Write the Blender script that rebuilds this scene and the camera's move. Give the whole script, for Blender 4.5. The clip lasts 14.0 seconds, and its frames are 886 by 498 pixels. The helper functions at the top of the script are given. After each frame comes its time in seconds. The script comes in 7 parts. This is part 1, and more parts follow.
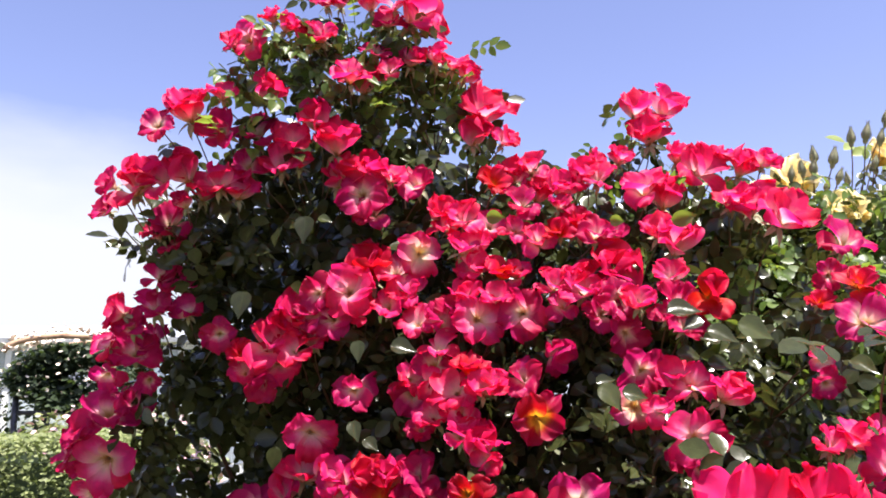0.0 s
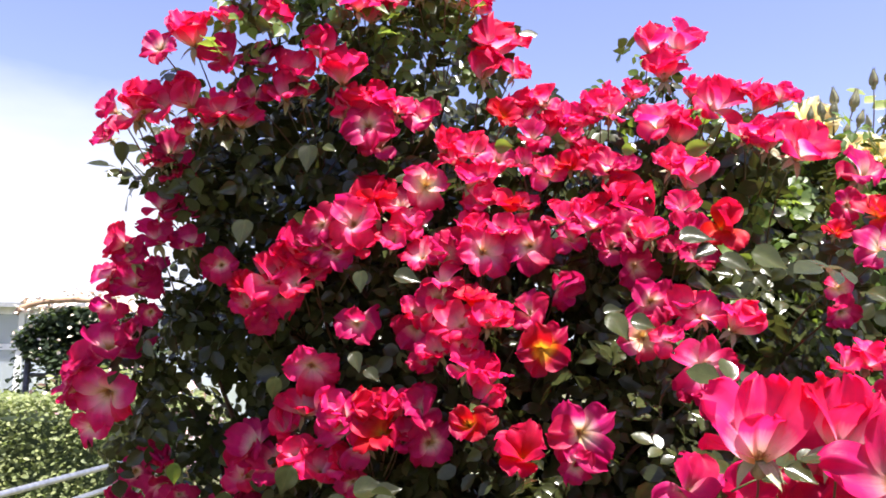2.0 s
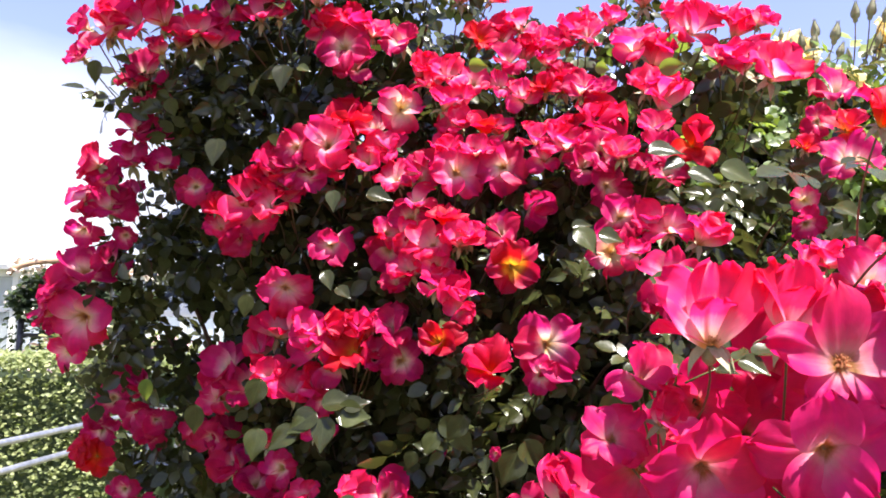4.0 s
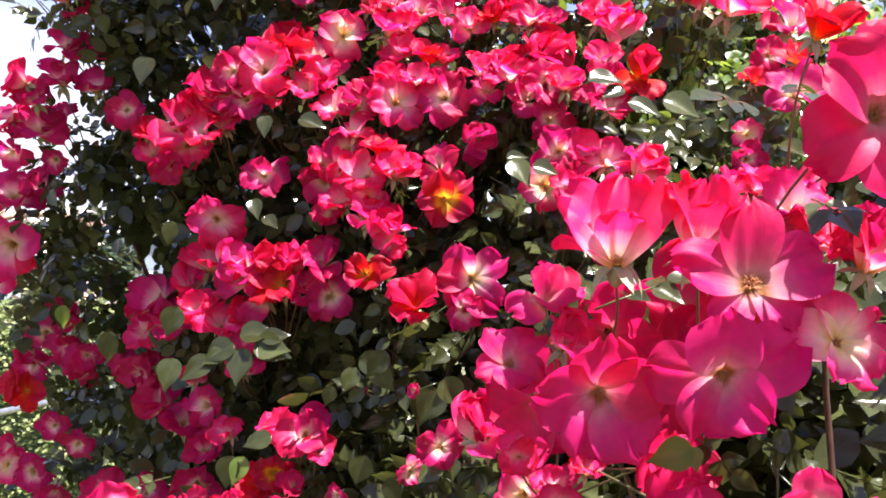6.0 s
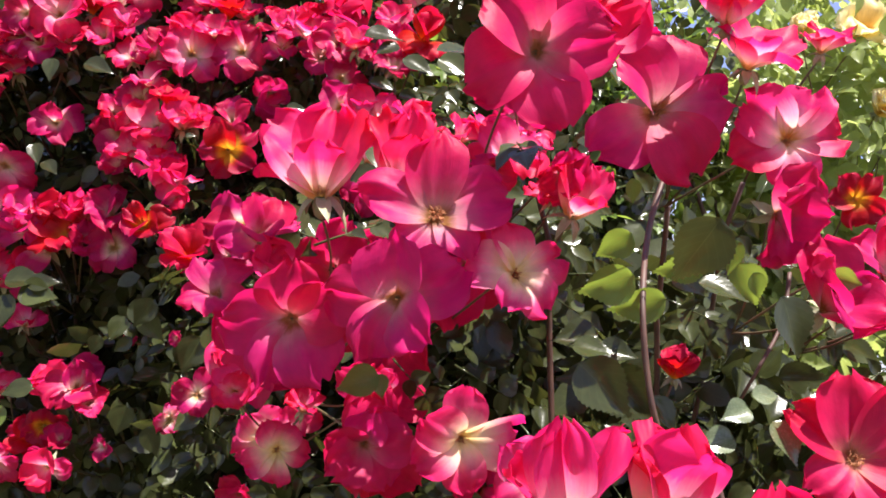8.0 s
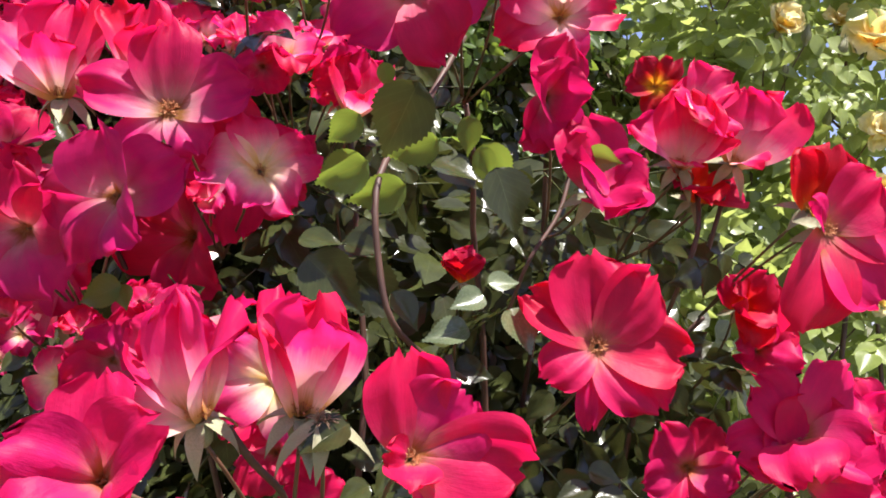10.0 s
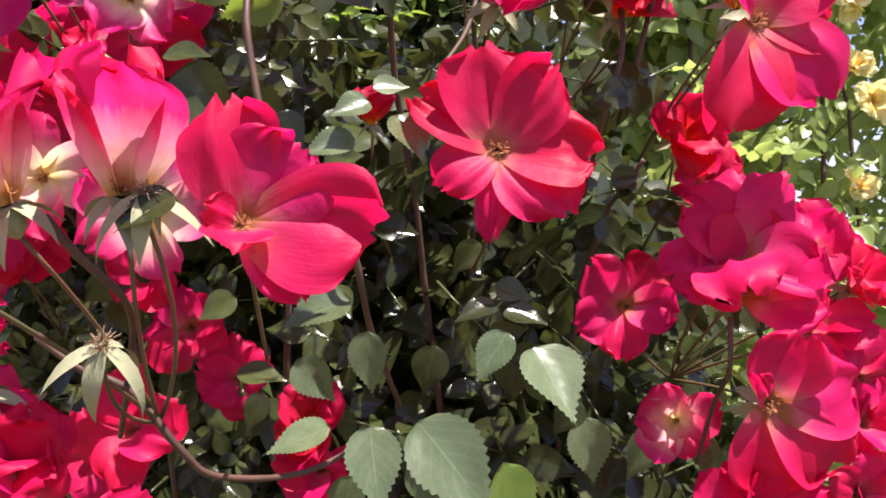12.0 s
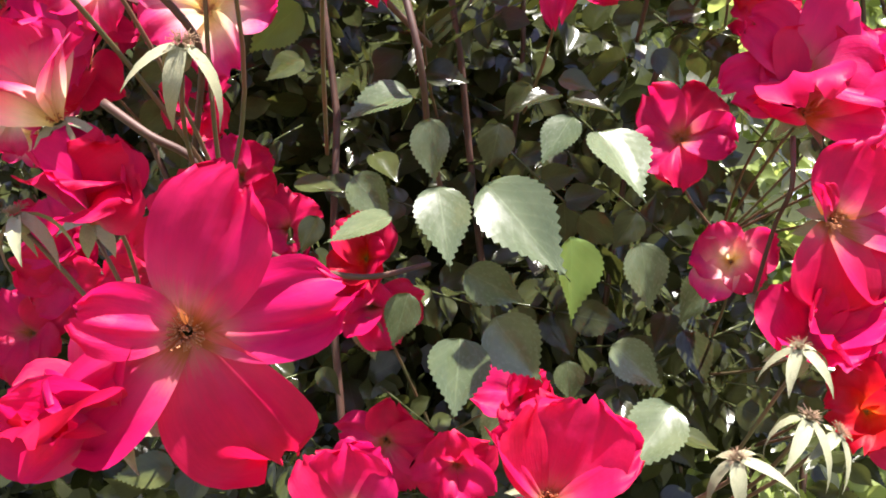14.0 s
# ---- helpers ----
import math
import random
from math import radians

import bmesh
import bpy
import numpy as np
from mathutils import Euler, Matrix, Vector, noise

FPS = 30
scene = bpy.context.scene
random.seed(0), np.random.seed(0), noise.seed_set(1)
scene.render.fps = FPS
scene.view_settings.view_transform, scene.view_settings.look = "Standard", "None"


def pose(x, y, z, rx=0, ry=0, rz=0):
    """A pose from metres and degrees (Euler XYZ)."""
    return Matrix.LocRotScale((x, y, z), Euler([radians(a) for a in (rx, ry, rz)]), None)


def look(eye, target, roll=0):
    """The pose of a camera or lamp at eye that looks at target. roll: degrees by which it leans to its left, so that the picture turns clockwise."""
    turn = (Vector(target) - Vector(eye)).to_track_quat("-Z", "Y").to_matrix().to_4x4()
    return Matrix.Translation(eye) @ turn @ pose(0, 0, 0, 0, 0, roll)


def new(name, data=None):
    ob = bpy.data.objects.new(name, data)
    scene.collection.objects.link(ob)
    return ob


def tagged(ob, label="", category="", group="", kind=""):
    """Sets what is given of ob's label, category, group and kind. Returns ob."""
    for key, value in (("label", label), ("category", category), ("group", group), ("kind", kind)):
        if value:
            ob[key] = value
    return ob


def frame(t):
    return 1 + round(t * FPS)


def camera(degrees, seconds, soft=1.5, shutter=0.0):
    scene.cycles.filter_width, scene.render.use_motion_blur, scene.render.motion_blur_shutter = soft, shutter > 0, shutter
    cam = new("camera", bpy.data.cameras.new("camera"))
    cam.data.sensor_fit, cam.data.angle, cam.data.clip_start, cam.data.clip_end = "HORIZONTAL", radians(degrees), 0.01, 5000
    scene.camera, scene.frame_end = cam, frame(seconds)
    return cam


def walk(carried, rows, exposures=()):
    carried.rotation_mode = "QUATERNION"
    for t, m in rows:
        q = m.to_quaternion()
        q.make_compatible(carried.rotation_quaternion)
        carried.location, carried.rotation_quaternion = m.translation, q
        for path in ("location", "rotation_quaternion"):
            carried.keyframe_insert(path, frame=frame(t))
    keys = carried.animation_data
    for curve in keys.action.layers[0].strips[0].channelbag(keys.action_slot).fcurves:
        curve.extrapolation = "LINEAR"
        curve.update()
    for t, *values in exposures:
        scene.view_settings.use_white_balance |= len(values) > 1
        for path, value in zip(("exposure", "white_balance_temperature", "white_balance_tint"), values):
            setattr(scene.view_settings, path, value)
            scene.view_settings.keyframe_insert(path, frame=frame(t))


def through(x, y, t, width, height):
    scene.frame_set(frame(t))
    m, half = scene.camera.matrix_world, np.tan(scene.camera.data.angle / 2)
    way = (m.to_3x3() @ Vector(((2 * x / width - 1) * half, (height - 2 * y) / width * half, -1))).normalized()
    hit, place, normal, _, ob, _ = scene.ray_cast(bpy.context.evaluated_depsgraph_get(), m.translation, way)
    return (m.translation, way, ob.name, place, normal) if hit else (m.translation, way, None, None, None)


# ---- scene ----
cam = camera(56.0, 14.0, 1.8)
PATH = [
    (0, (0.012, 0.071, 1.506), (-0.002, 2.037, 1.876), -0.2),
    (0.5, (-0.002, 0.074, 1.492), (-0.005, 2.039, 1.865), 0.1),
    (1, (-0.007, 0.085, 1.480), (-0.010, 2.054, 1.835), 0.0),
    (1.5, (0.001, 0.091, 1.492), (-0.016, 2.070, 1.781), -0.4),
    (2, (0.018, 0.101, 1.461), (-0.023, 2.076, 1.774), 1.0),
    (2.5, (-0.001, 0.100, 1.451), (0.002, 2.078, 1.742), 0.8),
    (3, (0.017, 0.099, 1.438), (-0.010, 2.080, 1.713), 0.9),
    (5.5, (0.079, 0.141, 1.386), (0.071, 2.132, 1.575), 3.0),
    (6, (0.106, 0.152, 1.376), (0.095, 2.144, 1.556), 3.8),
    (6.5, (0.128, 0.162, 1.334), (0.170, 2.148, 1.570), 4.0),
    (7, (0.156, 0.149, 1.334), (0.295, 2.134, 1.540), 4.4),
    (7.5, (0.205, 0.166, 1.353), (0.359, 2.154, 1.507), 4.4),
    (8, (0.227, 0.145, 1.346), (0.436, 2.125, 1.539), 5.4),
    (8.2, (0.236, 0.136, 1.347), (0.459, 2.113, 1.551), 5.4),
    (10.3, (0.382, 0.180, 1.313), (0.591, 2.166, 1.418), 2.0),
    (10.5, (0.390, 0.188, 1.308), (0.607, 2.174, 1.404), 0.8),
    (11, (0.411, 0.189, 1.288), (0.612, 2.177, 1.378), 0.3),
    (11.5, (0.414, 0.192, 1.288), (0.660, 2.177, 1.329), -0.3),
    (12, (0.421, 0.200, 1.257), (0.631, 2.189, 1.286), -0.1),
    (12.5, (0.424, 0.209, 1.230), (0.616, 2.200, 1.235), -0.2),
    (13, (0.437, 0.206, 1.213), (0.596, 2.199, 1.205), -0.1),
    (13.5, (0.427, 0.207, 1.197), (0.590, 2.200, 1.186), -0.1),
    (14, (0.404, 0.206, 1.177), (0.569, 2.199, 1.179), 0.2),
]
walk(cam, [(t, look(eye, target, roll)) for t, eye, target, roll in PATH],
     exposures=[(0, 1.12), (1.5, 1.30), (3, 1.43), (5.5, 1.67), (7, 1.48), (8, 1.20), (10.5, 1.04), (12, 1.17), (13, 1.54), (14, 1.58)])

# ---- world and sun ----
SUN_ELEVATION, SUN_AZIMUTH = 70.0, 140.0   # degrees; azimuth from +y, positive towards +x


def make_world():
    world = bpy.data.worlds.new("daylight")
    scene.world = world
    world.use_nodes = True
    nt = world.node_tree
    nt.nodes.clear()
    out = nt.nodes.new("ShaderNodeOutputWorld")
    back = nt.nodes.new("ShaderNodeBackground")
    sky = nt.nodes.new("ShaderNodeTexSky")
    sky.sky_type = "NISHITA"
    sky.sun_disc = False
    sky.sun_elevation = radians(SUN_ELEVATION)
    sky.sun_rotation = radians(SUN_AZIMUTH)
    sky.altitude, sky.air_density, sky.dust_density, sky.ozone_density = 50, 1.0, 0.8, 2.5
    # thin high cloud: streaked noise over the direction of the sky
    co = nt.nodes.new("ShaderNodeTexCoord")
    mp = nt.nodes.new("ShaderNodeMapping")
    mp.inputs["Rotation"].default_value = (0.0, radians(-14), radians(8))
    mp.inputs["Scale"].default_value = (1.1, 1.1, 3.6)
    no = nt.nodes.new("ShaderNodeTexNoise")
    no.inputs["Scale"].default_value = 1.5
    no.inputs["Detail"].default_value = 7
    no.inputs["Roughness"].default_value = 0.52
    sep = nt.nodes.new("ShaderNodeSeparateXYZ")
    ramp = nt.nodes.new("ShaderNodeValToRGB")
    ramp.color_ramp.elements[0].position = 0.36
    ramp.color_ramp.elements[1].position = 0.80
    # more haze low down and towards -x, where the cloud bank stands
    low = nt.nodes.new("ShaderNodeMath")
    low.operation = "MULTIPLY_ADD"
    low.inputs[1].default_value, low.inputs[2].default_value = -2.7, 0.53
    left = nt.nodes.new("ShaderNodeMath")
    left.operation = "MULTIPLY_ADD"
    left.inputs[1].default_value = -0.50
    add = nt.nodes.new("ShaderNodeMath")
    add.operation = "ADD"
    mix = nt.nodes.new("ShaderNodeMixRGB")
    mix.inputs[2].default_value = (5.2, 5.35, 6.3, 1)
    tint = nt.nodes.new("ShaderNodeMixRGB")
    tint.blend_type = "MULTIPLY"
    tint.inputs[0].default_value = 1
    tint.inputs[2].default_value = (1.48, 1.17, 1.34, 1)
    link = nt.links.new
    link(co.outputs["Generated"], mp.inputs["Vector"])
    link(mp.outputs[0], no.inputs["Vector"])
    link(co.outputs["Generated"], sep.inputs[0])
    link(sep.outputs["Z"], low.inputs[0])
    link(sep.outputs["X"], left.inputs[0])
    link(low.outputs[0], left.inputs[2])
    link(left.outputs[0], add.inputs[0])
    link(no.outputs[0], add.inputs[1])
    link(add.outputs[0], ramp.inputs[0])
    link(ramp.outputs[0], mix.inputs[0])
    link(sky.outputs[0], tint.inputs[1])
    link(tint.outputs[0], mix.inputs[1])
    link(mix.outputs[0], back.inputs[0])
    link(back.outputs[0], out.inputs[0])
    back.inputs[1].default_value = 0.087


make_world()
sun_data = bpy.data.lights.new("sun", "SUN")
sun_data.energy, sun_data.angle, sun_data.color = 6.8, radians(0.53), (1.0, 0.95, 0.88)
sun = new("sun", sun_data)
az, el = radians(SUN_AZIMUTH), radians(SUN_ELEVATION)
sun.matrix_world = look((3 * math.sin(az) * math.cos(el), 3 * math.cos(az) * math.cos(el), 3 * math.sin(el)), (0, 0, 0))


# ---- materials ----
def material(name):
    m = bpy.data.materials.new(name)
    m.use_nodes = True
    nt = m.node_tree
    nt.nodes.clear()
    return m, nt, nt.nodes.new, nt.links.new


def ramp_node(nt, stops):
    r = nt.nodes.new("ShaderNodeValToRGB")
    el = r.color_ramp.elements
    while len(el) < len(stops):
        el.new(0.5)
    for e, (p, c) in zip(el, stops):
        e.position, e.color = p, (*c, 1)
    return r


def petal_material(name, stops, glow):
    """A thin petal: eye and body colours along its length, faint veins, light passing through."""
    m, nt, node, link = material(name)
    out = node("ShaderNodeOutputMaterial")
    uv = node("ShaderNodeUVMap")
    sep = node("ShaderNodeSeparateXYZ")
    link(uv.outputs[0], sep.inputs[0])
    vein_map = node("ShaderNodeMapping")
    vein_map.inputs["Scale"].default_value = (1.8, 15, 1)
    vein = node("ShaderNodeTexNoise")
    vein.inputs["Scale"].default_value, vein.inputs["Detail"].default_value = 2.2, 4
    link(uv.outputs[0], vein_map.inputs[0])
    info = node("ShaderNodeObjectInfo")
    shift = node("ShaderNodeVectorMath")
    link(vein_map.outputs[0], shift.inputs[0])
    link(info.outputs["Random"], shift.inputs[1])
    link(shift.outputs[0], vein.inputs["Vector"])
    wob = node("ShaderNodeMath")
    wob.operation = "MULTIPLY_ADD"
    wob.inputs[1].default_value = 0.18
    link(vein.outputs[0], wob.inputs[0])
    base = node("ShaderNodeMath")
    base.operation = "SUBTRACT"
    base.inputs[1].default_value = 0.09
    link(sep.outputs["X"], base.inputs[0])
    link(base.outputs[0], wob.inputs[2])
    # each petal has its own size of pale eye
    own = node("ShaderNodeMath")
    own.operation = "MULTIPLY_ADD"
    own.inputs[1].default_value = 0.16
    link(info.outputs["Random"], own.inputs[0])
    link(wob.outputs[0], own.inputs[2])
    ramp = ramp_node(nt, stops)
    link(own.outputs[0], ramp.inputs[0])
    mott = node("ShaderNodeTexNoise")
    mott.inputs["Scale"].default_value, mott.inputs["Detail"].default_value = 3.5, 3
    link(uv.outputs[0], mott.inputs["Vector"])
    hsv = node("ShaderNodeHueSaturation")
    link(ramp.outputs[0], hsv.inputs["Color"])
    val = node("ShaderNodeMapRange")
    val.inputs["To Min"].default_value, val.inputs["To Max"].default_value = 0.72, 1.28
    link(mott.outputs[0], val.inputs["Value"])
    streak = node("ShaderNodeMapRange")
    streak.inputs["From Min"].default_value, streak.inputs["From Max"].default_value = 0.3, 0.7
    streak.inputs["To Min"].default_value, streak.inputs["To Max"].default_value = 0.94, 1.04
    link(vein.outputs[0], streak.inputs["Value"])
    both = node("ShaderNodeMath")
    both.operation = "MULTIPLY"
    link(val.outputs[0], both.inputs[0])
    link(streak.outputs[0], both.inputs[1])
    link(both.outputs[0], hsv.inputs["Value"])
    hue = node("ShaderNodeMapRange")
    hue.inputs["To Min"].default_value, hue.inputs["To Max"].default_value = 0.489, 0.508
    link(info.outputs["Random"], hue.inputs["Value"])
    link(hue.outputs[0], hsv.inputs["Hue"])
    bump = node("ShaderNodeBump")
    bump.inputs["Strength"].default_value, bump.inputs["Distance"].default_value = 0.22, 0.0020
    crinkle = node("ShaderNodeTexNoise")
    crinkle.inputs["Scale"].default_value, crinkle.inputs["Detail"].default_value = 6.5, 4
    crinkle_at = node("ShaderNodeVectorMath")
    link(uv.outputs[0], crinkle_at.inputs[0])
    link(info.outputs["Random"], crinkle_at.inputs[1])
    link(crinkle_at.outputs[0], crinkle.inputs["Vector"])
    relief = node("ShaderNodeMath")
    relief.operation = "MULTIPLY_ADD"
    relief.inputs[1].default_value = 0.35
    link(vein.outputs[0], relief.inputs[0])
    link(crinkle.outputs[0], relief.inputs[2])
    link(relief.outputs[0], bump.inputs["Height"])
    face = node("ShaderNodeBsdfPrincipled")
    face.inputs["Roughness"].default_value = 0.50
    face.inputs["Specular IOR Level"].default_value = 0.24
    link(hsv.outputs[0], face.inputs["Base Color"])
    link(bump.outputs[0], face.inputs["Normal"])
    thru = node("ShaderNodeBsdfTranslucent")
    deep = node("ShaderNodeMixRGB")
    deep.blend_type = "MULTIPLY"
    deep.inputs[0].default_value = 1
    deep.inputs[2].default_value = (*glow, 1)
    link(hsv.outputs[0], deep.inputs[1])
    link(deep.outputs[0], thru.inputs[0])
    link(bump.outputs[0], thru.inputs["Normal"])
    mix = node("ShaderNodeMixShader")
    mix.inputs[0].default_value = 0.56
    link(face.outputs[0], mix.inputs[1])
    link(thru.outputs[0], mix.inputs[2])
    link(mix.outputs[0], out.inputs[0])
    return m


PETALS = {
    "pink": petal_material("pink_petal", [(0.13, (0.62, 0.40, 0.12)), (0.27, (0.88, 0.64, 0.52)), (0.44, (0.86, 0.34, 0.45)), (0.66, (0.78, 0.036, 0.19)), (1.0, (0.72, 0.009, 0.095))], (1.0, 0.85, 0.95)),
    "scarlet": petal_material("scarlet_petal", [(0.12, (0.80, 0.42, 0.03)), (0.25, (0.76, 0.15, 0.03)), (0.38, (0.68, 0.035, 0.02)), (0.62, (0.60, 0.008, 0.030)), (1.0, (0.55, 0.006, 0.05))], (1.0, 0.8, 0.7)),
    "eyed": petal_material("yellow_eyed_petal", [(0.12, (0.45, 0.24, 0.02)), (0.34, (0.74, 0.42, 0.03)), (0.50, (0.55, 0.07, 0.02)), (0.62, (0.46, 0.007, 0.03)), (1.0, (0.42, 0.005, 0.05))], (1.0, 0.8, 0.7)),
    # deeper crimson; its darkness also stands for shade on forward-facing flowers
    "deep": petal_material("shaded_crimson_petal", [(0.14, (0.50, 0.36, 0.12)), (0.32, (0.84, 0.66, 0.52)), (0.46, (0.76, 0.24, 0.34)), (0.60, (0.58, 0.016, 0.14)), (1.0, (0.48, 0.006, 0.080))], (1.0, 0.85, 0.95)),
    "rose": petal_material("rose_petal", [(0.13, (0.45, 0.18, 0.05)), (0.24, (0.64, 0.17, 0.18)), (0.38, (0.68, 0.045, 0.15)), (0.58, (0.67, 0.012, 0.115)), (1.0, (0.64, 0.007, 0.085))], (1.0, 0.85, 0.9)),
    "magenta": petal_material("magenta_petal", [(0.13, (0.34, 0.17, 0.05)), (0.25, (0.62, 0.28, 0.30)), (0.42, (0.62, 0.09, 0.20)), (0.62, (0.60, 0.016, 0.142)), (1.0, (0.56, 0.007, 0.098))], (1.0, 0.85, 0.95)),
    "pale": petal_material("pale_petal", [(0.15, (0.80, 0.66, 0.25)), (0.38, (0.84, 0.68, 0.48)), (0.58, (0.82, 0.35, 0.40)), (0.78, (0.76, 0.06, 0.22)), (1.0, (0.70, 0.010, 0.14))], (1.0, 0.9, 0.85)),
    "yellow": petal_material("yellow_petal", [(0.15, (0.88, 0.60, 0.12)), (0.45, (0.90, 0.74, 0.30)), (0.75, (0.92, 0.80, 0.42)), (1.0, (0.92, 0.84, 0.54))], (1.0, 0.97, 0.85)),
}


def leaf_material(name, dark, light, thru_colour, through, rough, shine=0.38):
    m, nt, node, link = material(name)
    out = node("ShaderNodeOutputMaterial")
    uv = node("ShaderNodeUVMap")
    geo = node("ShaderNodeNewGeometry")
    noise_a = node("ShaderNodeTexNoise")
    noise_a.inputs["Scale"].default_value, noise_a.inputs["Detail"].default_value = 4, 5
    link(uv.outputs[0], noise_a.inputs["Vector"])
    info = node("ShaderNodeObjectInfo")
    mixr = node("ShaderNodeMath")
    mixr.operation = "ADD"
    link(geo.outputs["Random Per Island"], mixr.inputs[0])
    link(info.outputs["Random"], mixr.inputs[1])
    frac = node("ShaderNodeMath")
    frac.operation = "FRACT"
    link(mixr.outputs[0], frac.inputs[0])
    sumn = node("ShaderNodeMath")
    sumn.operation = "MULTIPLY_ADD"
    sumn.inputs[1].default_value = 0.55
    link(frac.outputs[0], sumn.inputs[0])
    half = node("ShaderNodeMath")
    half.operation = "MULTIPLY"
    half.inputs[1].default_value = 0.6
    link(noise_a.outputs[0], half.inputs[0])
    link(half.outputs[0], sumn.inputs[2])
    ramp = ramp_node(nt, [(0.25, dark), (0.55, tuple(0.7 * a + 0.3 * b for a, b in zip(dark, light))), (0.95, light)])
    link(sumn.outputs[0], ramp.inputs[0])
    # side veins, slanting from the midrib
    sep = node("ShaderNodeSeparateXYZ")
    link(uv.outputs[0], sep.inputs[0])
    absv = node("ShaderNodeMath")
    absv.operation = "ABSOLUTE"
    cen = node("ShaderNodeMath")
    cen.operation = "SUBTRACT"
    cen.inputs[1].default_value = 0.5
    link(sep.outputs["Y"], cen.inputs[0])
    link(cen.outputs[0], absv.inputs[0])
    slant = node("ShaderNodeMath")
    slant.operation = "MULTIPLY_ADD"
    slant.inputs[1].default_value = -0.7
    link(absv.outputs[0], slant.inputs[0])
    link(sep.outputs["X"], slant.inputs[2])
    sinn = node("ShaderNodeMath")
    sinn.operation = "SINE"
    mul = node("ShaderNodeMath")
    mul.operation = "MULTIPLY"
    mul.inputs[1].default_value = 46
    link(slant.outputs[0], mul.inputs[0])
    link(mul.outputs[0], sinn.inputs[0])
    summ = node("ShaderNodeMath")
    summ.operation = "MULTIPLY_ADD"
    summ.inputs[1].default_value = 0.035
    link(sinn.outputs[0], summ.inputs[0])
    link(half.outputs[0], summ.inputs[2])
    bump = node("ShaderNodeBump")
    bump.inputs["Strength"].default_value, bump.inputs["Distance"].default_value = 0.20, 0.0009
    link(summ.outputs[0], bump.inputs["Height"])
    face = node("ShaderNodeBsdfPrincipled")
    gloss = node("ShaderNodeMapRange")
    gloss.inputs["To Min"].default_value, gloss.inputs["To Max"].default_value = rough - 0.07, rough + 0.15
    fine = node("ShaderNodeTexNoise")
    fine.inputs["Scale"].default_value, fine.inputs["Detail"].default_value = 11, 5
    link(uv.outputs[0], fine.inputs["Vector"])
    link(fine.outputs[0], gloss.inputs["Value"])
    link(gloss.outputs[0], face.inputs["Roughness"])
    face.inputs["Specular IOR Level"].default_value = shine
    rib = node("ShaderNodeMapRange")
    rib.inputs["From Min"].default_value, rib.inputs["From Max"].default_value = 0.0, 0.014
    rib.inputs["To Min"].default_value, rib.inputs["To Max"].default_value = 0.30, 0.0
    link(absv.outputs[0], rib.inputs["Value"])
    ribbed = node("ShaderNodeMixRGB")
    ribbed.inputs[2].default_value = (*(min(1, 1.9 * c + 0.02) for c in light), 1)
    link(rib.outputs[0], ribbed.inputs[0])
    link(ramp.outputs[0], ribbed.inputs[1])
    netted = node("ShaderNodeMapRange")
    netted.inputs["From Min"].default_value, netted.inputs["From Max"].default_value = 0.80, 1.0
    netted.inputs["To Min"].default_value, netted.inputs["To Max"].default_value = 0.0, 0.12
    link(sinn.outputs[0], netted.inputs["Value"])
    veined = node("ShaderNodeMixRGB")
    veined.inputs[2].default_value = (*(min(1, 1.5 * c + 0.01) for c in light), 1)
    link(netted.outputs[0], veined.inputs[0])
    link(ribbed.outputs[0], veined.inputs[1])
    link(veined.outputs[0], face.inputs["Base Color"])
    link(bump.outputs[0], face.inputs["Normal"])
    thru = node("ShaderNodeBsdfTranslucent")
    thru.inputs[0].default_value = (*thru_colour, 1)
    mix = node("ShaderNodeMixShader")
    mix.inputs[0].default_value = through
    link(face.outputs[0], mix.inputs[1])
    link(thru.outputs[0], mix.inputs[2])
    link(mix.outputs[0], out.inputs[0])
    return m


def plain_material(name, stops, scale, rough, bump_distance=0.0, metal=0.0, detail=6):
    m, nt, node, link = material(name)
    out = node("ShaderNodeOutputMaterial")
    co = node("ShaderNodeTexCoord")
    no = node("ShaderNodeTexNoise")
    no.inputs["Scale"].default_value, no.inputs["Detail"].default_value = scale, detail
    link(co.outputs["Object"], no.inputs["Vector"])
    ramp = ramp_node(nt, stops)
    link(no.outputs[0], ramp.inputs[0])
    face = node("ShaderNodeBsdfPrincipled")
    face.inputs["Roughness"].default_value, face.inputs["Metallic"].default_value = rough, metal
    link(ramp.outputs[0], face.inputs["Base Color"])
    if bump_distance:
        bump = node("ShaderNodeBump")
        bump.inputs["Strength"].default_value, bump.inputs["Distance"].default_value = 0.6, bump_distance
        link(no.outputs[0], bump.inputs["Height"])
        link(bump.outputs[0], face.inputs["Normal"])
    link(face.outputs[0], out.inputs[0])
    return m


LEAF_DARK = leaf_material("rose_leaf", (0.018, 0.020, 0.008), (0.054, 0.064, 0.021), (0.17, 0.18, 0.04), 0.13, 0.15, 0.30)
# rose leaf again, its colour lightened to carry sun and sheen
LEAF_LIT = leaf_material("lit_rose_leaf", (0.050, 0.068, 0.030), (0.13, 0.155, 0.082), (0.18, 0.24, 0.05), 0.14, 0.22, 0.5)
# young leaf; on the crown this tone stands for sunlight
LEAF_FRESH_OR_LIT = leaf_material("fresh_or_lit_leaf", (0.045, 0.085, 0.016), (0.14, 0.20, 0.045), (0.28, 0.38, 0.05), 0.42, 0.34)
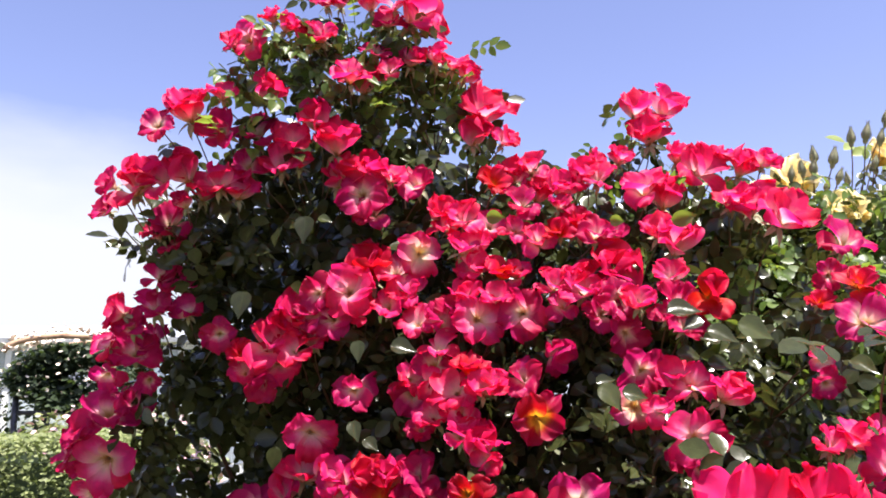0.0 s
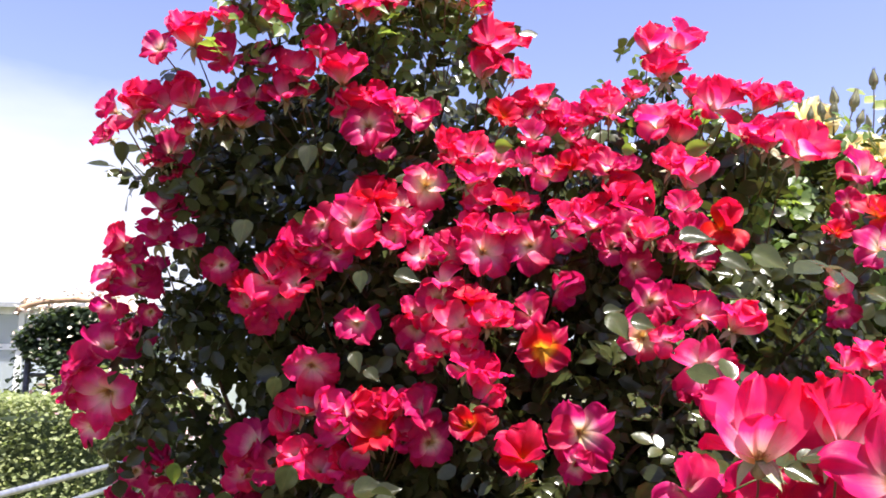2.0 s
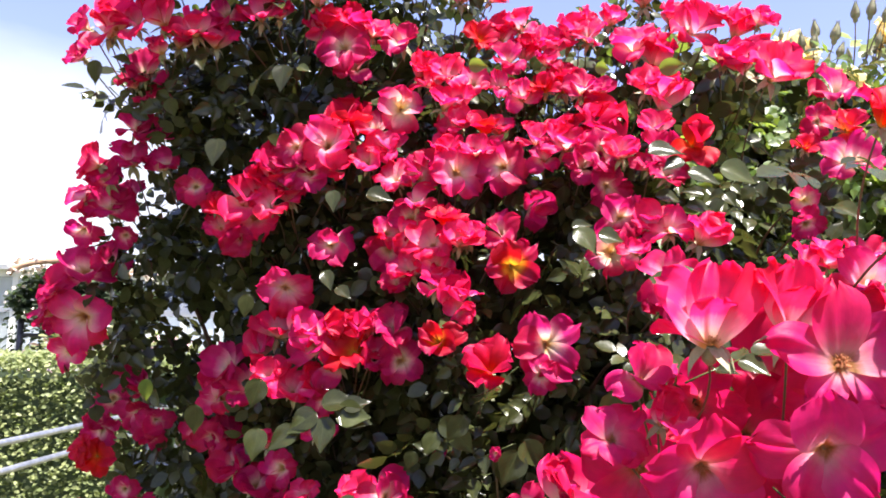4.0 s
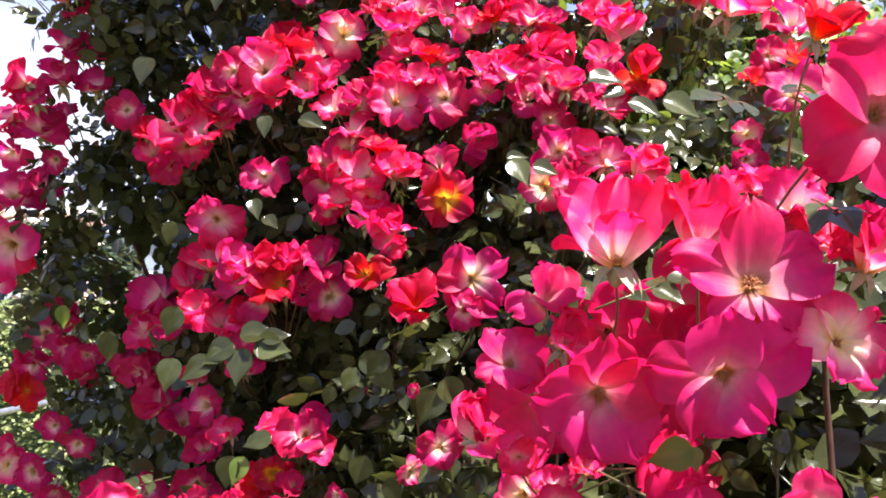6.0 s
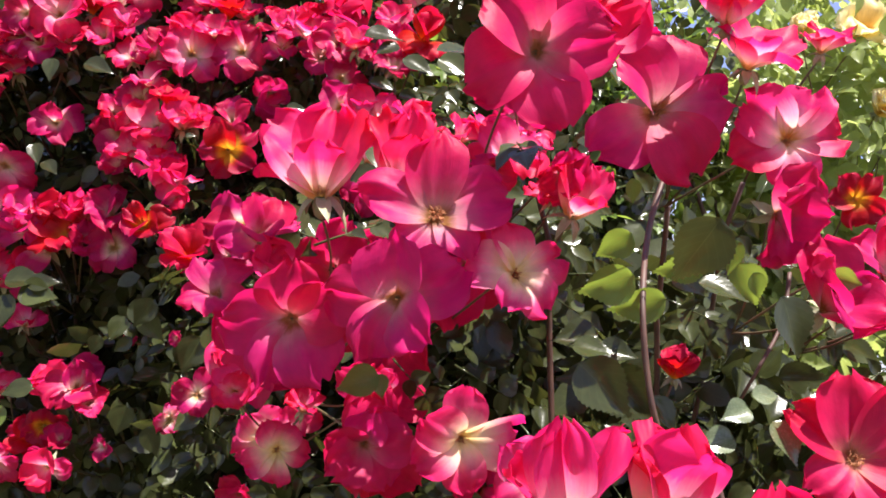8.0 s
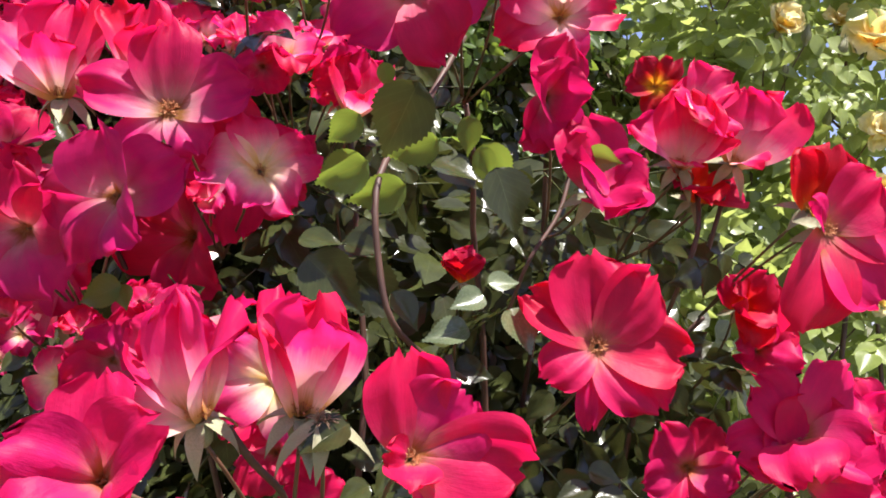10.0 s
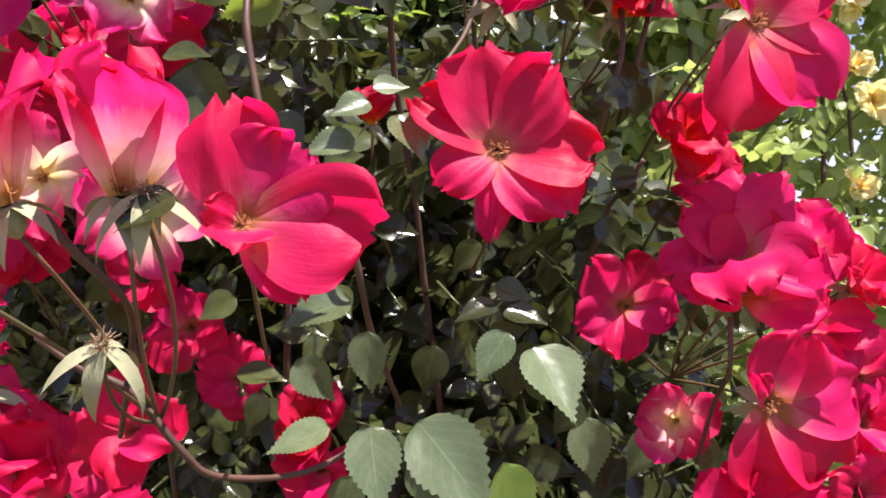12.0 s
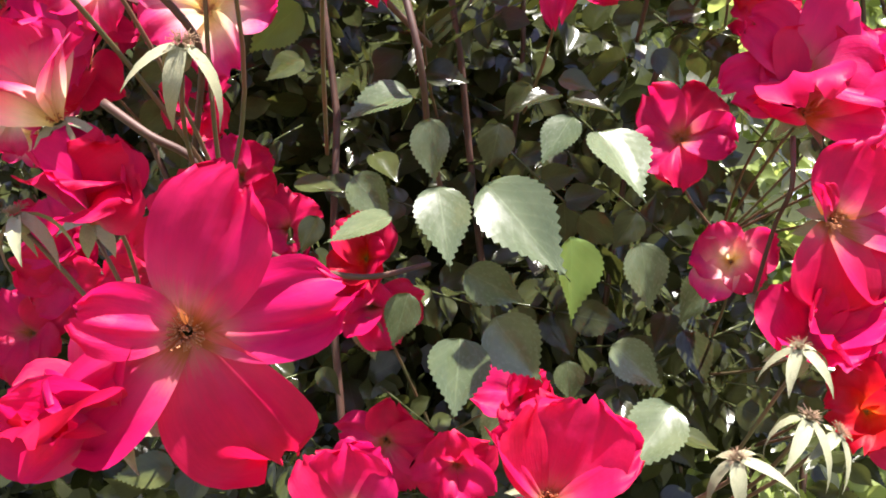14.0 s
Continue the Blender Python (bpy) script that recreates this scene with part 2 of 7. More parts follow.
# yellow bush leaf, base colour raised to hold its sunlit brightness
LEAF_SUNNY = leaf_material("sunny_yellow_rose_leaf", (0.14, 0.185, 0.045), (0.34, 0.39, 0.14), (0.46, 0.53, 0.14), 0.48, 0.30, 0.5)
LEAF_FAR = leaf_material("hedge_leaf", (0.09, 0.12, 0.04), (0.32, 0.34, 0.15), (0.25, 0.32, 0.08), 0.3, 0.5)
LEAF_TREE = leaf_material("arch_leaf", (0.020, 0.032, 0.018), (0.06, 0.085, 0.04), (0.10, 0.16, 0.03), 0.2, 0.5)
STEM = plain_material("rose_stem", [(0.3, (0.045, 0.018, 0.014)), (0.7, (0.095, 0.045, 0.030))], 60, 0.6, 0.0006)
STEM_GREEN = plain_material("green_stem", [(0.3, (0.07, 0.075, 0.03)), (0.6, (0.12, 0.05, 0.03))], 40, 0.5, 0.0004)
BARK = plain_material("old_bark", [(0.3, (0.06, 0.045, 0.032)), (0.7, (0.16, 0.125, 0.09))], 30, 0.85, 0.004)
SEPAL = plain_material("sepal", [(0.3, (0.17, 0.18, 0.09)), (0.7, (0.33, 0.31, 0.20))], 120, 0.6, 0.0004)
STAMEN = plain_material("stamen", [(0.3, (0.36, 0.12, 0.06)), (0.7, (0.56, 0.24, 0.10))], 400, 0.7)
STAMEN_BRIGHT = plain_material("fresh_stamen", [(0.3, (0.55, 0.26, 0.03)), (0.7, (0.75, 0.45, 0.08))], 400, 0.7)
STAMEN_DRY = plain_material("dry_stamen", [(0.3, (0.16, 0.09, 0.05)), (0.7, (0.36, 0.23, 0.14))], 400, 0.8)
SOIL = plain_material("soil_and_grass", [(0.25, (0.07, 0.055, 0.035)), (0.48, (0.085, 0.085, 0.035)), (0.7, (0.14, 0.145, 0.06))], 5.0, 0.95, 0.03, detail=14)
STEEL = plain_material("galvanised_steel", [(0.3, (0.30, 0.31, 0.32)), (0.7, (0.50, 0.51, 0.52))], 25, 0.42, 0.0, 0.85)
DARK_METAL = plain_material("dark_metal", [(0.3, (0.05, 0.05, 0.055)), (0.7, (0.12, 0.12, 0.13))], 20, 0.5, 0.0, 0.6)
WHITE_PAINT = plain_material("white_paint", [(0.3, (0.62, 0.63, 0.63)), (0.7, (0.80, 0.80, 0.79))], 6, 0.5, 0.001)
ROOFING = plain_material("grey_roofing", [(0.3, (0.20, 0.21, 0.23)), (0.7, (0.34, 0.35, 0.36))], 8, 0.7, 0.003)
ARCH_WOOD = plain_material("arch_timber", [(0.3, (0.30, 0.18, 0.11)), (0.7, (0.52, 0.34, 0.22))], 12, 0.7, 0.002)
BLOSSOM = plain_material("pale_blossom", [(0.3, (0.62, 0.32, 0.36)), (0.7, (0.80, 0.58, 0.58))], 9, 0.7)
CREAM_BLOSSOM = plain_material("cream_blossom", [(0.3, (0.66, 0.52, 0.42)), (0.7, (0.82, 0.72, 0.62))], 9, 0.7)


def pane_material():
    m, nt, node, link = material("greenhouse_glass")
    out = node("ShaderNodeOutputMaterial")
    face = node("ShaderNodeBsdfPrincipled")
    face.inputs["Base Color"].default_value = (0.75, 0.82, 0.84, 1)
    face.inputs["Roughness"].default_value = 0.08
    face.inputs["Transmission Weight"].default_value = 0.7
    link(face.outputs[0], out.inputs[0])
    return m


GLASS = pane_material()


# ---- mesh helpers ----
def mesh(name, verts, faces, mat, uvs=None, smooth=True):
    me = bpy.data.meshes.new(name)
    me.from_pydata([tuple(v) for v in verts], [], faces)
    me.materials.append(mat)
    if uvs is not None:
        layer = me.uv_layers.new(name="UVMap")
        loops = np.empty(len(me.loops), dtype=np.int32)
        me.loops.foreach_get("vertex_index", loops)
        layer.data.foreach_set("uv", np.asarray(uvs, dtype=np.float32)[loops].ravel())
    if smooth:
        me.polygons.foreach_set("use_smooth", [True] * len(me.polygons))
    me.update()
    return me


def part(name, data, parent, m=None, label=""):
    ob = new(name, data)
    ob.parent = parent
    if m is not None:
        ob.matrix_basis = m
    return tagged(ob, label)


def thing(name, at, label, category, group="", kind=""):
    ob = new(name)
    ob.location = at
    ob.empty_display_size = 0.05
    return tagged(ob, label, category, group, kind)


def tube(points, r0, r1, sides=6):
    """Vertices and faces of a tapered round stem along the points."""
    verts, faces = [], []
    n = len(points)
    for i, p in enumerate(points):
        a, b = points[max(i - 1, 0)], points[min(i + 1, n - 1)]
        d = (Vector(b) - Vector(a)).normalized()
        s = d.cross(Vector((0.31, 0.17, 0.93))).normalized()
        u = s.cross(d)
        r = r0 + (r1 - r0) * i / max(n - 1, 1)
        for k in range(sides):
            c = 2 * math.pi * k / sides
            verts.append(Vector(p) + r * (math.cos(c) * s + math.sin(c) * u))
    for i in range(n - 1):
        for k in range(sides):
            q = (k + 1) % sides
            faces.append((i * sides + k, i * sides + q, (i + 1) * sides + q, (i + 1) * sides + k))
    faces.append(tuple(range(sides))[::-1])
    faces.append(tuple((n - 1) * sides + k for k in range(sides)))
    return verts, faces


class Heap:
    """Gathers many small pieces into one mesh."""

    def __init__(self):
        self.v, self.f, self.uv = [], [], []

    def add(self, verts, faces, uvs=None):
        o = len(self.v)
        self.v.extend(verts)
        self.f.extend(tuple(i + o for i in f) for f in faces)
        self.uv.extend(uvs if uvs is not None else [(0.5, 0.5)] * len(verts))

    def mesh(self, name, mat, smooth=True):
        return mesh(name, self.v, self.f, mat, self.uv, smooth)


def curve_points(a, b, bend, n):
    """Points from a to b along a bow that passes near bend."""
    a, b, bend = Vector(a), Vector(b), Vector(bend)
    return [a * (1 - s) ** 2 + bend * 2 * s * (1 - s) + b * s * s for s in (i / (n - 1) for i in range(n))]


# ---- petals, stamens, sepals ----
OPENINGS = {"goblet": 74, "cup": 56, "open": 32, "flat": 12}   # slope of the petals in degrees


def petal_shape(rng, start, end, width, ruffle, rows=11, cols=12, claw=1.2, root=0.13):
    """One broad petal of unit length: narrow claw, wide wavy blade with a blunt notched end, cupped, creased, its rim rolled outward; start and end: its slope in degrees."""
    verts, faces, uvs = [], [], []
    x = z = 0.0
    notch, lean = rng.uniform(0.02, 0.10), rng.uniform(-0.10, 0.10)
    ph = [rng.uniform(0, 6.28) for _ in range(6)]
    wave = rng.uniform(0.02, 0.05) + 0.045 * ruffle
    curl, hem = rng.choice((-1, 1)), rng.uniform(0.05, 0.45) + 0.15 * ruffle
    crease, crease_at = rng.choice((-1, 1)) * rng.uniform(0.03, 0.10), rng.uniform(-0.5, 0.5)
    wide = width * rng.uniform(0.9, 1.1)
    cupping = rng.uniform(0.05, 0.42) * (1.0 if root < 0.2 else 0.4)
    skew = rng.uniform(-0.07, 0.07)
    for i in range(rows + 1):
        u = i / rows
        ang = radians(start + (end - start) * u ** 1.2)
        if i:
            x += math.cos(ang) / rows
            z += math.sin(ang) / rows
        w = wide * (root + (1 - root) * math.sin(min(1.0, u / 0.66) * math.pi / 2) ** claw)
        if u > 0.66:
            w *= math.sqrt(max(0.16, 1 - ((u - 0.66) / 0.36) ** 3.0))
        for j in range(cols + 1):
            v = 2 * j / cols - 1
            back = (abs(v) ** 2.4) * 0.09 * u + notch * math.exp(-((v - 2 * skew) / 0.24) ** 2) * u ** 6
            back += u ** 4 * (0.020 * math.sin(8.5 * v + ph[3]) + (0.012 + 0.016 * ruffle) * math.sin(15 * v + ph[4])) + skew * v * u * u
            rip = wave * u * u * (math.sin(4.2 * v + ph[0]) + 0.5 * math.sin(7.0 * v + ph[1] + 3 * u) + 0.22 * u * math.sin(13 * v + ph[5]))
            side = cupping * w * v * v * (1.0 - 0.75 * u)
            roll = -0.12 * max(0.0, u - 0.72) * 4 * (0.35 + 0.65 * math.sin(2.6 * v + ph[2]))
            fold = crease * math.exp(-((v - crease_at) / 0.16) ** 2) * math.sin(min(1.0, u * 1.2) * math.pi * 0.75)
            nx, nz = -math.sin(ang), math.cos(ang)
            off = side + rip + fold + roll * 0.6 + hem * 0.4 * max(0.0, curl * v - 0.4) ** 1.5 * u
            px = x - math.cos(ang) * back + nx * off
            pz = z - math.sin(ang) * back + nz * off
            py = v * w * 0.5 + lean * u * u
            verts.append((px, py, pz))
            uvs.append((u, (v + 1) / 2))
    s = cols + 1
    for i in range(rows):
        for j in range(cols):
            faces.append((i * s + j, i * s + j + 1, (i + 1) * s + j + 1, (i + 1) * s + j))
    return verts, faces, uvs


PETAL_MESHES = {}
PETAL_WIDTH = {"goblet": 0.98, "cup": 0.95, "open": 0.86, "flat": 0.84}


def petal_mesh(colour, opening, n):
    """One of sixteen petals for each opening: the first eight smooth, the others ruffled."""
    key = (colour, opening, n)
    if key not in PETAL_MESHES:
        rng = random.Random("%s%d" % (opening, n))
        ruffle = 1.0 if n > 7 else 0.3
        tilt = OPENINGS[opening] + rng.uniform(-15, 15)
        start, end = min(tilt + 34, 88) + ruffle * rng.uniform(-12, 14), tilt - rng.uniform(10, 40) - ruffle * rng.uniform(-25, 30)
        v, f, uv = petal_shape(rng, start, end, PETAL_WIDTH[opening], ruffle)
        PETAL_MESHES[key] = mesh("petal", v, f, PETALS[colour], uv)
    return PETAL_MESHES[key]


def stamen_mesh(name, mat, seed, spread):
    rng = random.Random(seed)
    heap = Heap()
    for i in range(90):
        a, r = rng.uniform(0, 6.283), rng.uniform(0.02, 0.125) * spread
        h = rng.uniform(0.05, 0.13)
        tip = Vector((math.cos(a) * r, math.sin(a) * r, h))
        root = Vector((math.cos(a) * 0.04, math.sin(a) * 0.04, 0.03))
        heap.add(*tube([root, (root + tip) / 2 + Vector((0, 0, 0.02)), tip], 0.0036, 0.003, 3))
        ball = [tip + 0.0085 * Vector(d) for d in ((1, 0, 0), (0, 1, 0), (-1, 0, 0), (0, -1, 0), (0, 0, 1), (0, 0, -1))]
        heap.add(ball, [(0, 1, 4), (1, 2, 4), (2, 3, 4), (3, 0, 4), (1, 0, 5), (2, 1, 5), (3, 2, 5), (0, 3, 5)])
    return heap.mesh(name, mat)


def calyx_mesh(name, mat, seed, fold, length):
    """A small hip with five pointed sepals; fold: degrees below the flower's plane."""
    rng = random.Random(seed)
    heap = Heap()
    rings = [(0.03, -0.26), (0.085, -0.20), (0.10, -0.12), (0.07, -0.03), (0.05, 0.0)]
    verts = [(r * math.cos(k * math.pi / 4), r * math.sin(k * math.pi / 4), z) for r, z in rings for k in range(8)]
    faces = [(i * 8 + k, i * 8 + (k + 1) % 8, i * 8 + 8 + (k + 1) % 8, i * 8 + 8 + k) for i in range(4) for k in range(8)]
    heap.add(verts, faces)
    for s in range(5):
        a = s * 1.2566 + rng.uniform(-0.2, 0.2)
        drop = radians(fold + rng.uniform(-22, 22))
        lng = length * rng.uniform(0.8, 1.2)
        verts = []
        for i in range(6):
            u = i / 5
            w = (0.06 + 0.055 * length) * (1 - u) ** 0.7 * (0.65 + 0.7 * math.sin(u * 3.1)) + 0.004
            d = drop * (0.5 + 0.7 * u)
            r, z = 0.06 + lng * u * math.cos(d), -0.02 - lng * u * math.sin(d)
            for v in (-1, 0, 1):
                verts.append((r * math.cos(a) - v * w * math.sin(a), r * math.sin(a) + v * w * math.cos(a), z + (0.02 + 0.25 * w) * abs(v)))
        faces = [(i * 3 + j, i * 3 + j + 1, i * 3 + j + 4, i * 3 + j + 3) for i in range(5) for j in range(2)]
        heap.add(verts, faces)
    return heap.mesh(name, mat)


STAMENS = {c: [stamen_mesh("stamens", m, "%s%d" % (c, i), 1.0) for i in range(2)] for c, m in (("pink", STAMEN), ("rose", STAMEN), ("pale", STAMEN), ("scarlet", STAMEN_BRIGHT), ("eyed", STAMEN_BRIGHT), ("deep", STAMEN), ("magenta", STAMEN), ("yellow", STAMEN_BRIGHT))}
STAMENS_DRY = [stamen_mesh("dry_stamens", STAMEN_DRY, "d%d" % i, 1.5) for i in range(2)]
CALYXES = [calyx_mesh("calyx", SEPAL, i, 35, 0.42) for i in range(3)]
CALYX_SPENT = [calyx_mesh("calyx", SEPAL, 9 + i, 52, 0.74) for i in range(3)]


# ---- the rose bushes ----
def rose_bush(name, at, label, group=""):
    bush = thing(name, at, label, "rose bush", group)
    NODES[bush.name] = []
    return bush


NODES = {}
draw = random.Random(5)


def upright(normal, spin):
    n = Vector(normal).normalized()
    return n.to_track_quat("Z", "Y").to_matrix().to_4x4() @ Matrix.Rotation(spin, 4, "Z")


def bloom(bush, x, y, z, size, normal, opening, colour, count=5):
    """One single rose: stamens, five broad petals and a calyx, facing along the normal."""
    rng = random.Random("%.3f %.3f %.3f" % (x, y, z))
    kind = "goblet" if opening < 0.25 else "cup" if opening < 0.48 else "open" if opening < 0.82 else "flat"
    length = 0.545 * size / {"goblet": 0.56, "cup": 0.68, "open": 0.78, "flat": 0.95}[kind] * rng.uniform(0.98, 1.08)
    at = Vector((x, y, z)) - Vector(bush.location)
    if kind in ("goblet", "cup"):
        at -= Vector(normal).normalized() * length * 0.38
    flower = part("flower", STAMENS[colour][rng.randrange(2)], bush, Matrix.Translation(at) @ upright(normal, rng.uniform(0, 6.28)) @ Matrix.Scale(length, 4))
    for i in range(count):
        n = rng.randrange(3, 16) if y < 0.74 else rng.randrange(8, 16)
        turn = Matrix.Rotation(i * 2 * math.pi / count + rng.uniform(-0.16, 0.16), 4, "Z")
        tilt = Matrix.Rotation(rng.uniform(-0.36, 0.24), 4, "Y") @ Matrix.Rotation(rng.uniform(-0.3, 0.3), 4, "X")
        grow = Matrix.Scale(rng.uniform(0.9, 1.08), 4)
        part("petal", petal_mesh(colour, kind, n), flower, turn @ Matrix.Translation((0.03, 0, 0.004 * i)) @ tilt @ grow)
    part("calyx", CALYXES[rng.randrange(3)], flower, Matrix.Translation((0, 0, -0.01)))
    NODES[bush.name].append((Vector((x, y, z)) if kind not in ("goblet", "cup") else at + Vector(bush.location), Vector(normal).normalized(), length))
    return flower


def facing(normal):
    """A frame with z along the normal and y as near to upright as can be."""
    z = Vector(normal).normalized()
    x = Vector((0, 0, 1)).cross(z).normalized()
    return Matrix((x, z.cross(x), z)).transposed().to_4x4()


def shaped_bloom(bush, x, y, z, size, normal, colour, *petals):
    """A rose whose petals are set one by one: the way round in degrees, the lift out of the flower's plane, length and width."""
    rng = random.Random("%.3f %.3f %.3f" % (x, y, z))
    at = Vector((x, y, z)) - Vector(bush.location)
    flower = part("flower", STAMENS[colour][rng.randrange(2)], bush, Matrix.Translation(at) @ facing(normal) @ Matrix.Scale(size, 4))
    for round_way, lift, length, width in petals:
        turn = Matrix.Rotation(radians(round_way), 4, "Z")
        rise, bow = (lift + 16, rng.uniform(18, 34)) if lift < 50 else (min(96, lift + 10), rng.uniform(14, 26))
        v, f, uv = petal_shape(rng, rise, rise - bow - 8, 1.04 * width, 0.85, 14, 18, 0.95, 0.26)
        own = mesh("petal", [Vector(c) * length for c in v], f, PETALS[colour], uv)
        part("petal", own, flower, turn @ Matrix.Translation((0.03, 0, 0.005 * rng.random())) @ Matrix.Rotation(rng.uniform(-0.15, 0.15), 4, "X"))
    part("calyx", CALYXES[rng.randrange(3)], flower, Matrix.Translation((0, 0, -0.01)))
    NODES[bush.name].append((Vector((x, y, z)), Vector(normal).normalized(), size))
    return flower


def spent(bush, x, y, z, size, normal):
    """A rose whose petals have dropped: dry stamens and long folded sepals on a hip."""
    rng = random.Random("%.3f %.3f" % (x, z))
    at = Vector((x, y, z)) - Vector(bush.location)
    m = Matrix.Translation(at) @ upright(normal, rng.uniform(0, 6.28)) @ Matrix.Scale(size, 4)
    head = part("spent_flower", STAMENS_DRY[rng.randrange(2)], bush, m, "petalless rose head with dry brown stamens")
    part("calyx", CALYX_SPENT[rng.randrange(3)], head)
    NODES[bush.name].append((Vector((x, y, z)), Vector(normal).normalized(), size))
    return head


def leaflet_shape(rng, teeth=15):
    """One toothed rose leaflet of unit length along +x, folded on its midrib and arched."""
    verts, faces, uvs = [], [], []
    wide = rng.uniform(0.54, 0.70)
    fold, arch, twist = rng.uniform(0.16, 0.42), rng.uniform(0.05, 0.35), rng.uniform(-0.15, 0.15)
    n = 2 * teeth
    for i in range(n + 1):
        u = i / n
        w = wide * 0.5 * (math.sin(math.pi * u ** 0.66) ** (0.75 + 0.95 * u) * (1.14 - 0.22 * u) if 0 < u < 1 else 0.0)
        tooth = (0.014 if i % 2 else -0.012) if 0 < i < n - 1 else 0
        for v in (-1, -0.5, 0, 0.5, 1):
            ww = w * v + (tooth * v if abs(v) == 1 else 0)
            lift = fold * abs(ww) - arch * u * u * 0.5 + twist * ww * u + 0.012 * math.sin(9 * u + 4 * v)
            verts.append((u + (0.016 if abs(v) == 1 and i % 2 else 0), ww, lift))
            uvs.append((u, 0.5 + 0.5 * v))
    for i in range(n):
        for j in range(4):
            faces.append((i * 5 + j, (i + 1) * 5 + j, (i + 1) * 5 + j + 1, i * 5 + j + 1))
    return verts, faces, uvs


def coarse_leaflet(rng):
    """A light leaflet for deep foliage: two folded halves, pointed."""
    wide, fold, arch = rng.uniform(0.58, 0.74), rng.uniform(0.05, 0.25), rng.uniform(0.05, 0.3)
    verts, uvs = [], []
    for u, w in ((0.0, 0.02), (0.22, 0.40), (0.5, 0.5), (0.78, 0.33), (1.0, 0.0)):
        for v in (-1, 0, 1):
            verts.append((u, w * wide * v, fold * w * wide * abs(v) - 0.5 * arch * u * u))
            uvs.append((u, 0.5 + 0.5 * v))
    faces = [(i * 3 + j, i * 3 + 3 + j, i * 3 + 4 + j, i * 3 + 1 + j) for i in range(4) for j in range(2)]
    return verts, faces, uvs


FINE = [leaflet_shape(random.Random(i)) for i in range(6)]
COARSE = [coarse_leaflet(random.Random(i)) for i in range(6)]
LEAFLETS = {"dark": [mesh("leaflet", v, f, LEAF_DARK, uv) for v, f, uv in FINE], "fresh": [mesh("leaflet", v, f, LEAF_FRESH_OR_LIT, uv) for v, f, uv in FINE], "lit_tone": [mesh("leaflet", v, f, LEAF_LIT, uv) for v, f, uv in FINE]}


def spray_layout(rng, pairs):
    """Poses of the leaflets of a compound leaf of unit leaflet length along +x: pairs and one at the end."""
    poses = []
    for i in range(pairs):
        at = 0.35 + 0.62 * i
        for side in (-1, 1):
            turn = Matrix.Rotation(side * radians(rng.uniform(48, 68)), 4, "Z") @ Matrix.Rotation(rng.uniform(-0.35, 0.35), 4, "X") @ Matrix.Rotation(rng.uniform(0.0, 0.4), 4, "Y")
            poses.append(Matrix.Translation((at, 0, 0)) @ turn @ Matrix.Scale(rng.uniform(0.72, 0.95) * (0.8 + 0.2 * i / max(1, pairs - 1)), 4))
    poses.append(Matrix.Translation((0.35 + 0.62 * pairs - 0.25, 0, 0)) @ Matrix.Rotation(rng.uniform(0.0, 0.4), 4, "Y"))
    return poses


def axis_frame(tip, normal):
    """A frame whose x axis runs along tip and whose z axis leans to normal."""
    x = Vector(tip).normalized()
    y = Vector(normal).cross(x).normalized()
    z = x.cross(y)
    return Matrix((x, y, z)).transposed().to_4x4()


def leaflet(bush, x, y, z, size, tip, normal, tone="dark"):
    """A single leaflet that shows on its own."""
    rng = random.Random("%.3f %.3f %.3f" % (x, y, z))
    m = Matrix.Translation(Vector((x, y, z)) - Vector(bush.location)) @ axis_frame(tip, normal) @ Matrix.Scale(size, 4)
    return part("leaflet", LEAFLETS[tone][rng.randrange(6)], bush, m)


def spray_mesh(seed, mat, pairs):
    rng = random.Random(seed)
    heap = Heap()
    heap.add(*tube([(-0.5, 0, -0.02), (0.0, 0, 0.01), (0.35 + 0.62 * pairs - 0.25, 0, 0)], 0.035, 0.02, 4))
    for p in spray_layout(rng, pairs):
        v, f, uv = FINE[rng.randrange(6)]
        heap.add([p @ Vector(c) for c in v], f, uv)
    return heap.mesh("leaf", mat)


SPRAYS = {tone: [spray_mesh("%s%d" % (tone, i), mat, 2 + i % 2) for i in range(8)] for tone, mat in (("dark", LEAF_DARK), ("fresh", LEAF_FRESH_OR_LIT), ("sunny", LEAF_SUNNY))}


def spray(bush, p, size, tip, normal, tone, n):
    """A compound leaf of five or seven leaflets, as one piece."""
    m = Matrix.Translation(Vector(p) - Vector(bush.location)) @ axis_frame(tip, normal) @ Matrix.Scale(size, 4)
    return part("leaf", SPRAYS[tone][n], bush, m)


def heap_leaf(heap, rng, at, size, tip, normal, shapes, pairs):
    m = Matrix.Translation(at) @ axis_frame(tip, normal) @ Matrix.Scale(size, 4)
    for p in spray_layout(rng, pairs):
        v, f, uv = shapes[rng.randrange(len(shapes))]
        q = m @ p
        heap.add([q @ Vector(c) for c in v], f, uv)


def loose_way(rng):
    """A leaf's lie: outward and drooping, its face turned to fit the camera's view."""
    a = rng.uniform(0, 6.283)
    tip = Vector((math.cos(a), 0.5 * math.sin(a) - 0.35, rng.uniform(-1.1, 0.35)))
    normal = Vector((rng.gauss(-0.05, 0.6), rng.gauss(-0.75, 0.45), rng.gauss(0.35, 0.5)))
    return tip, normal


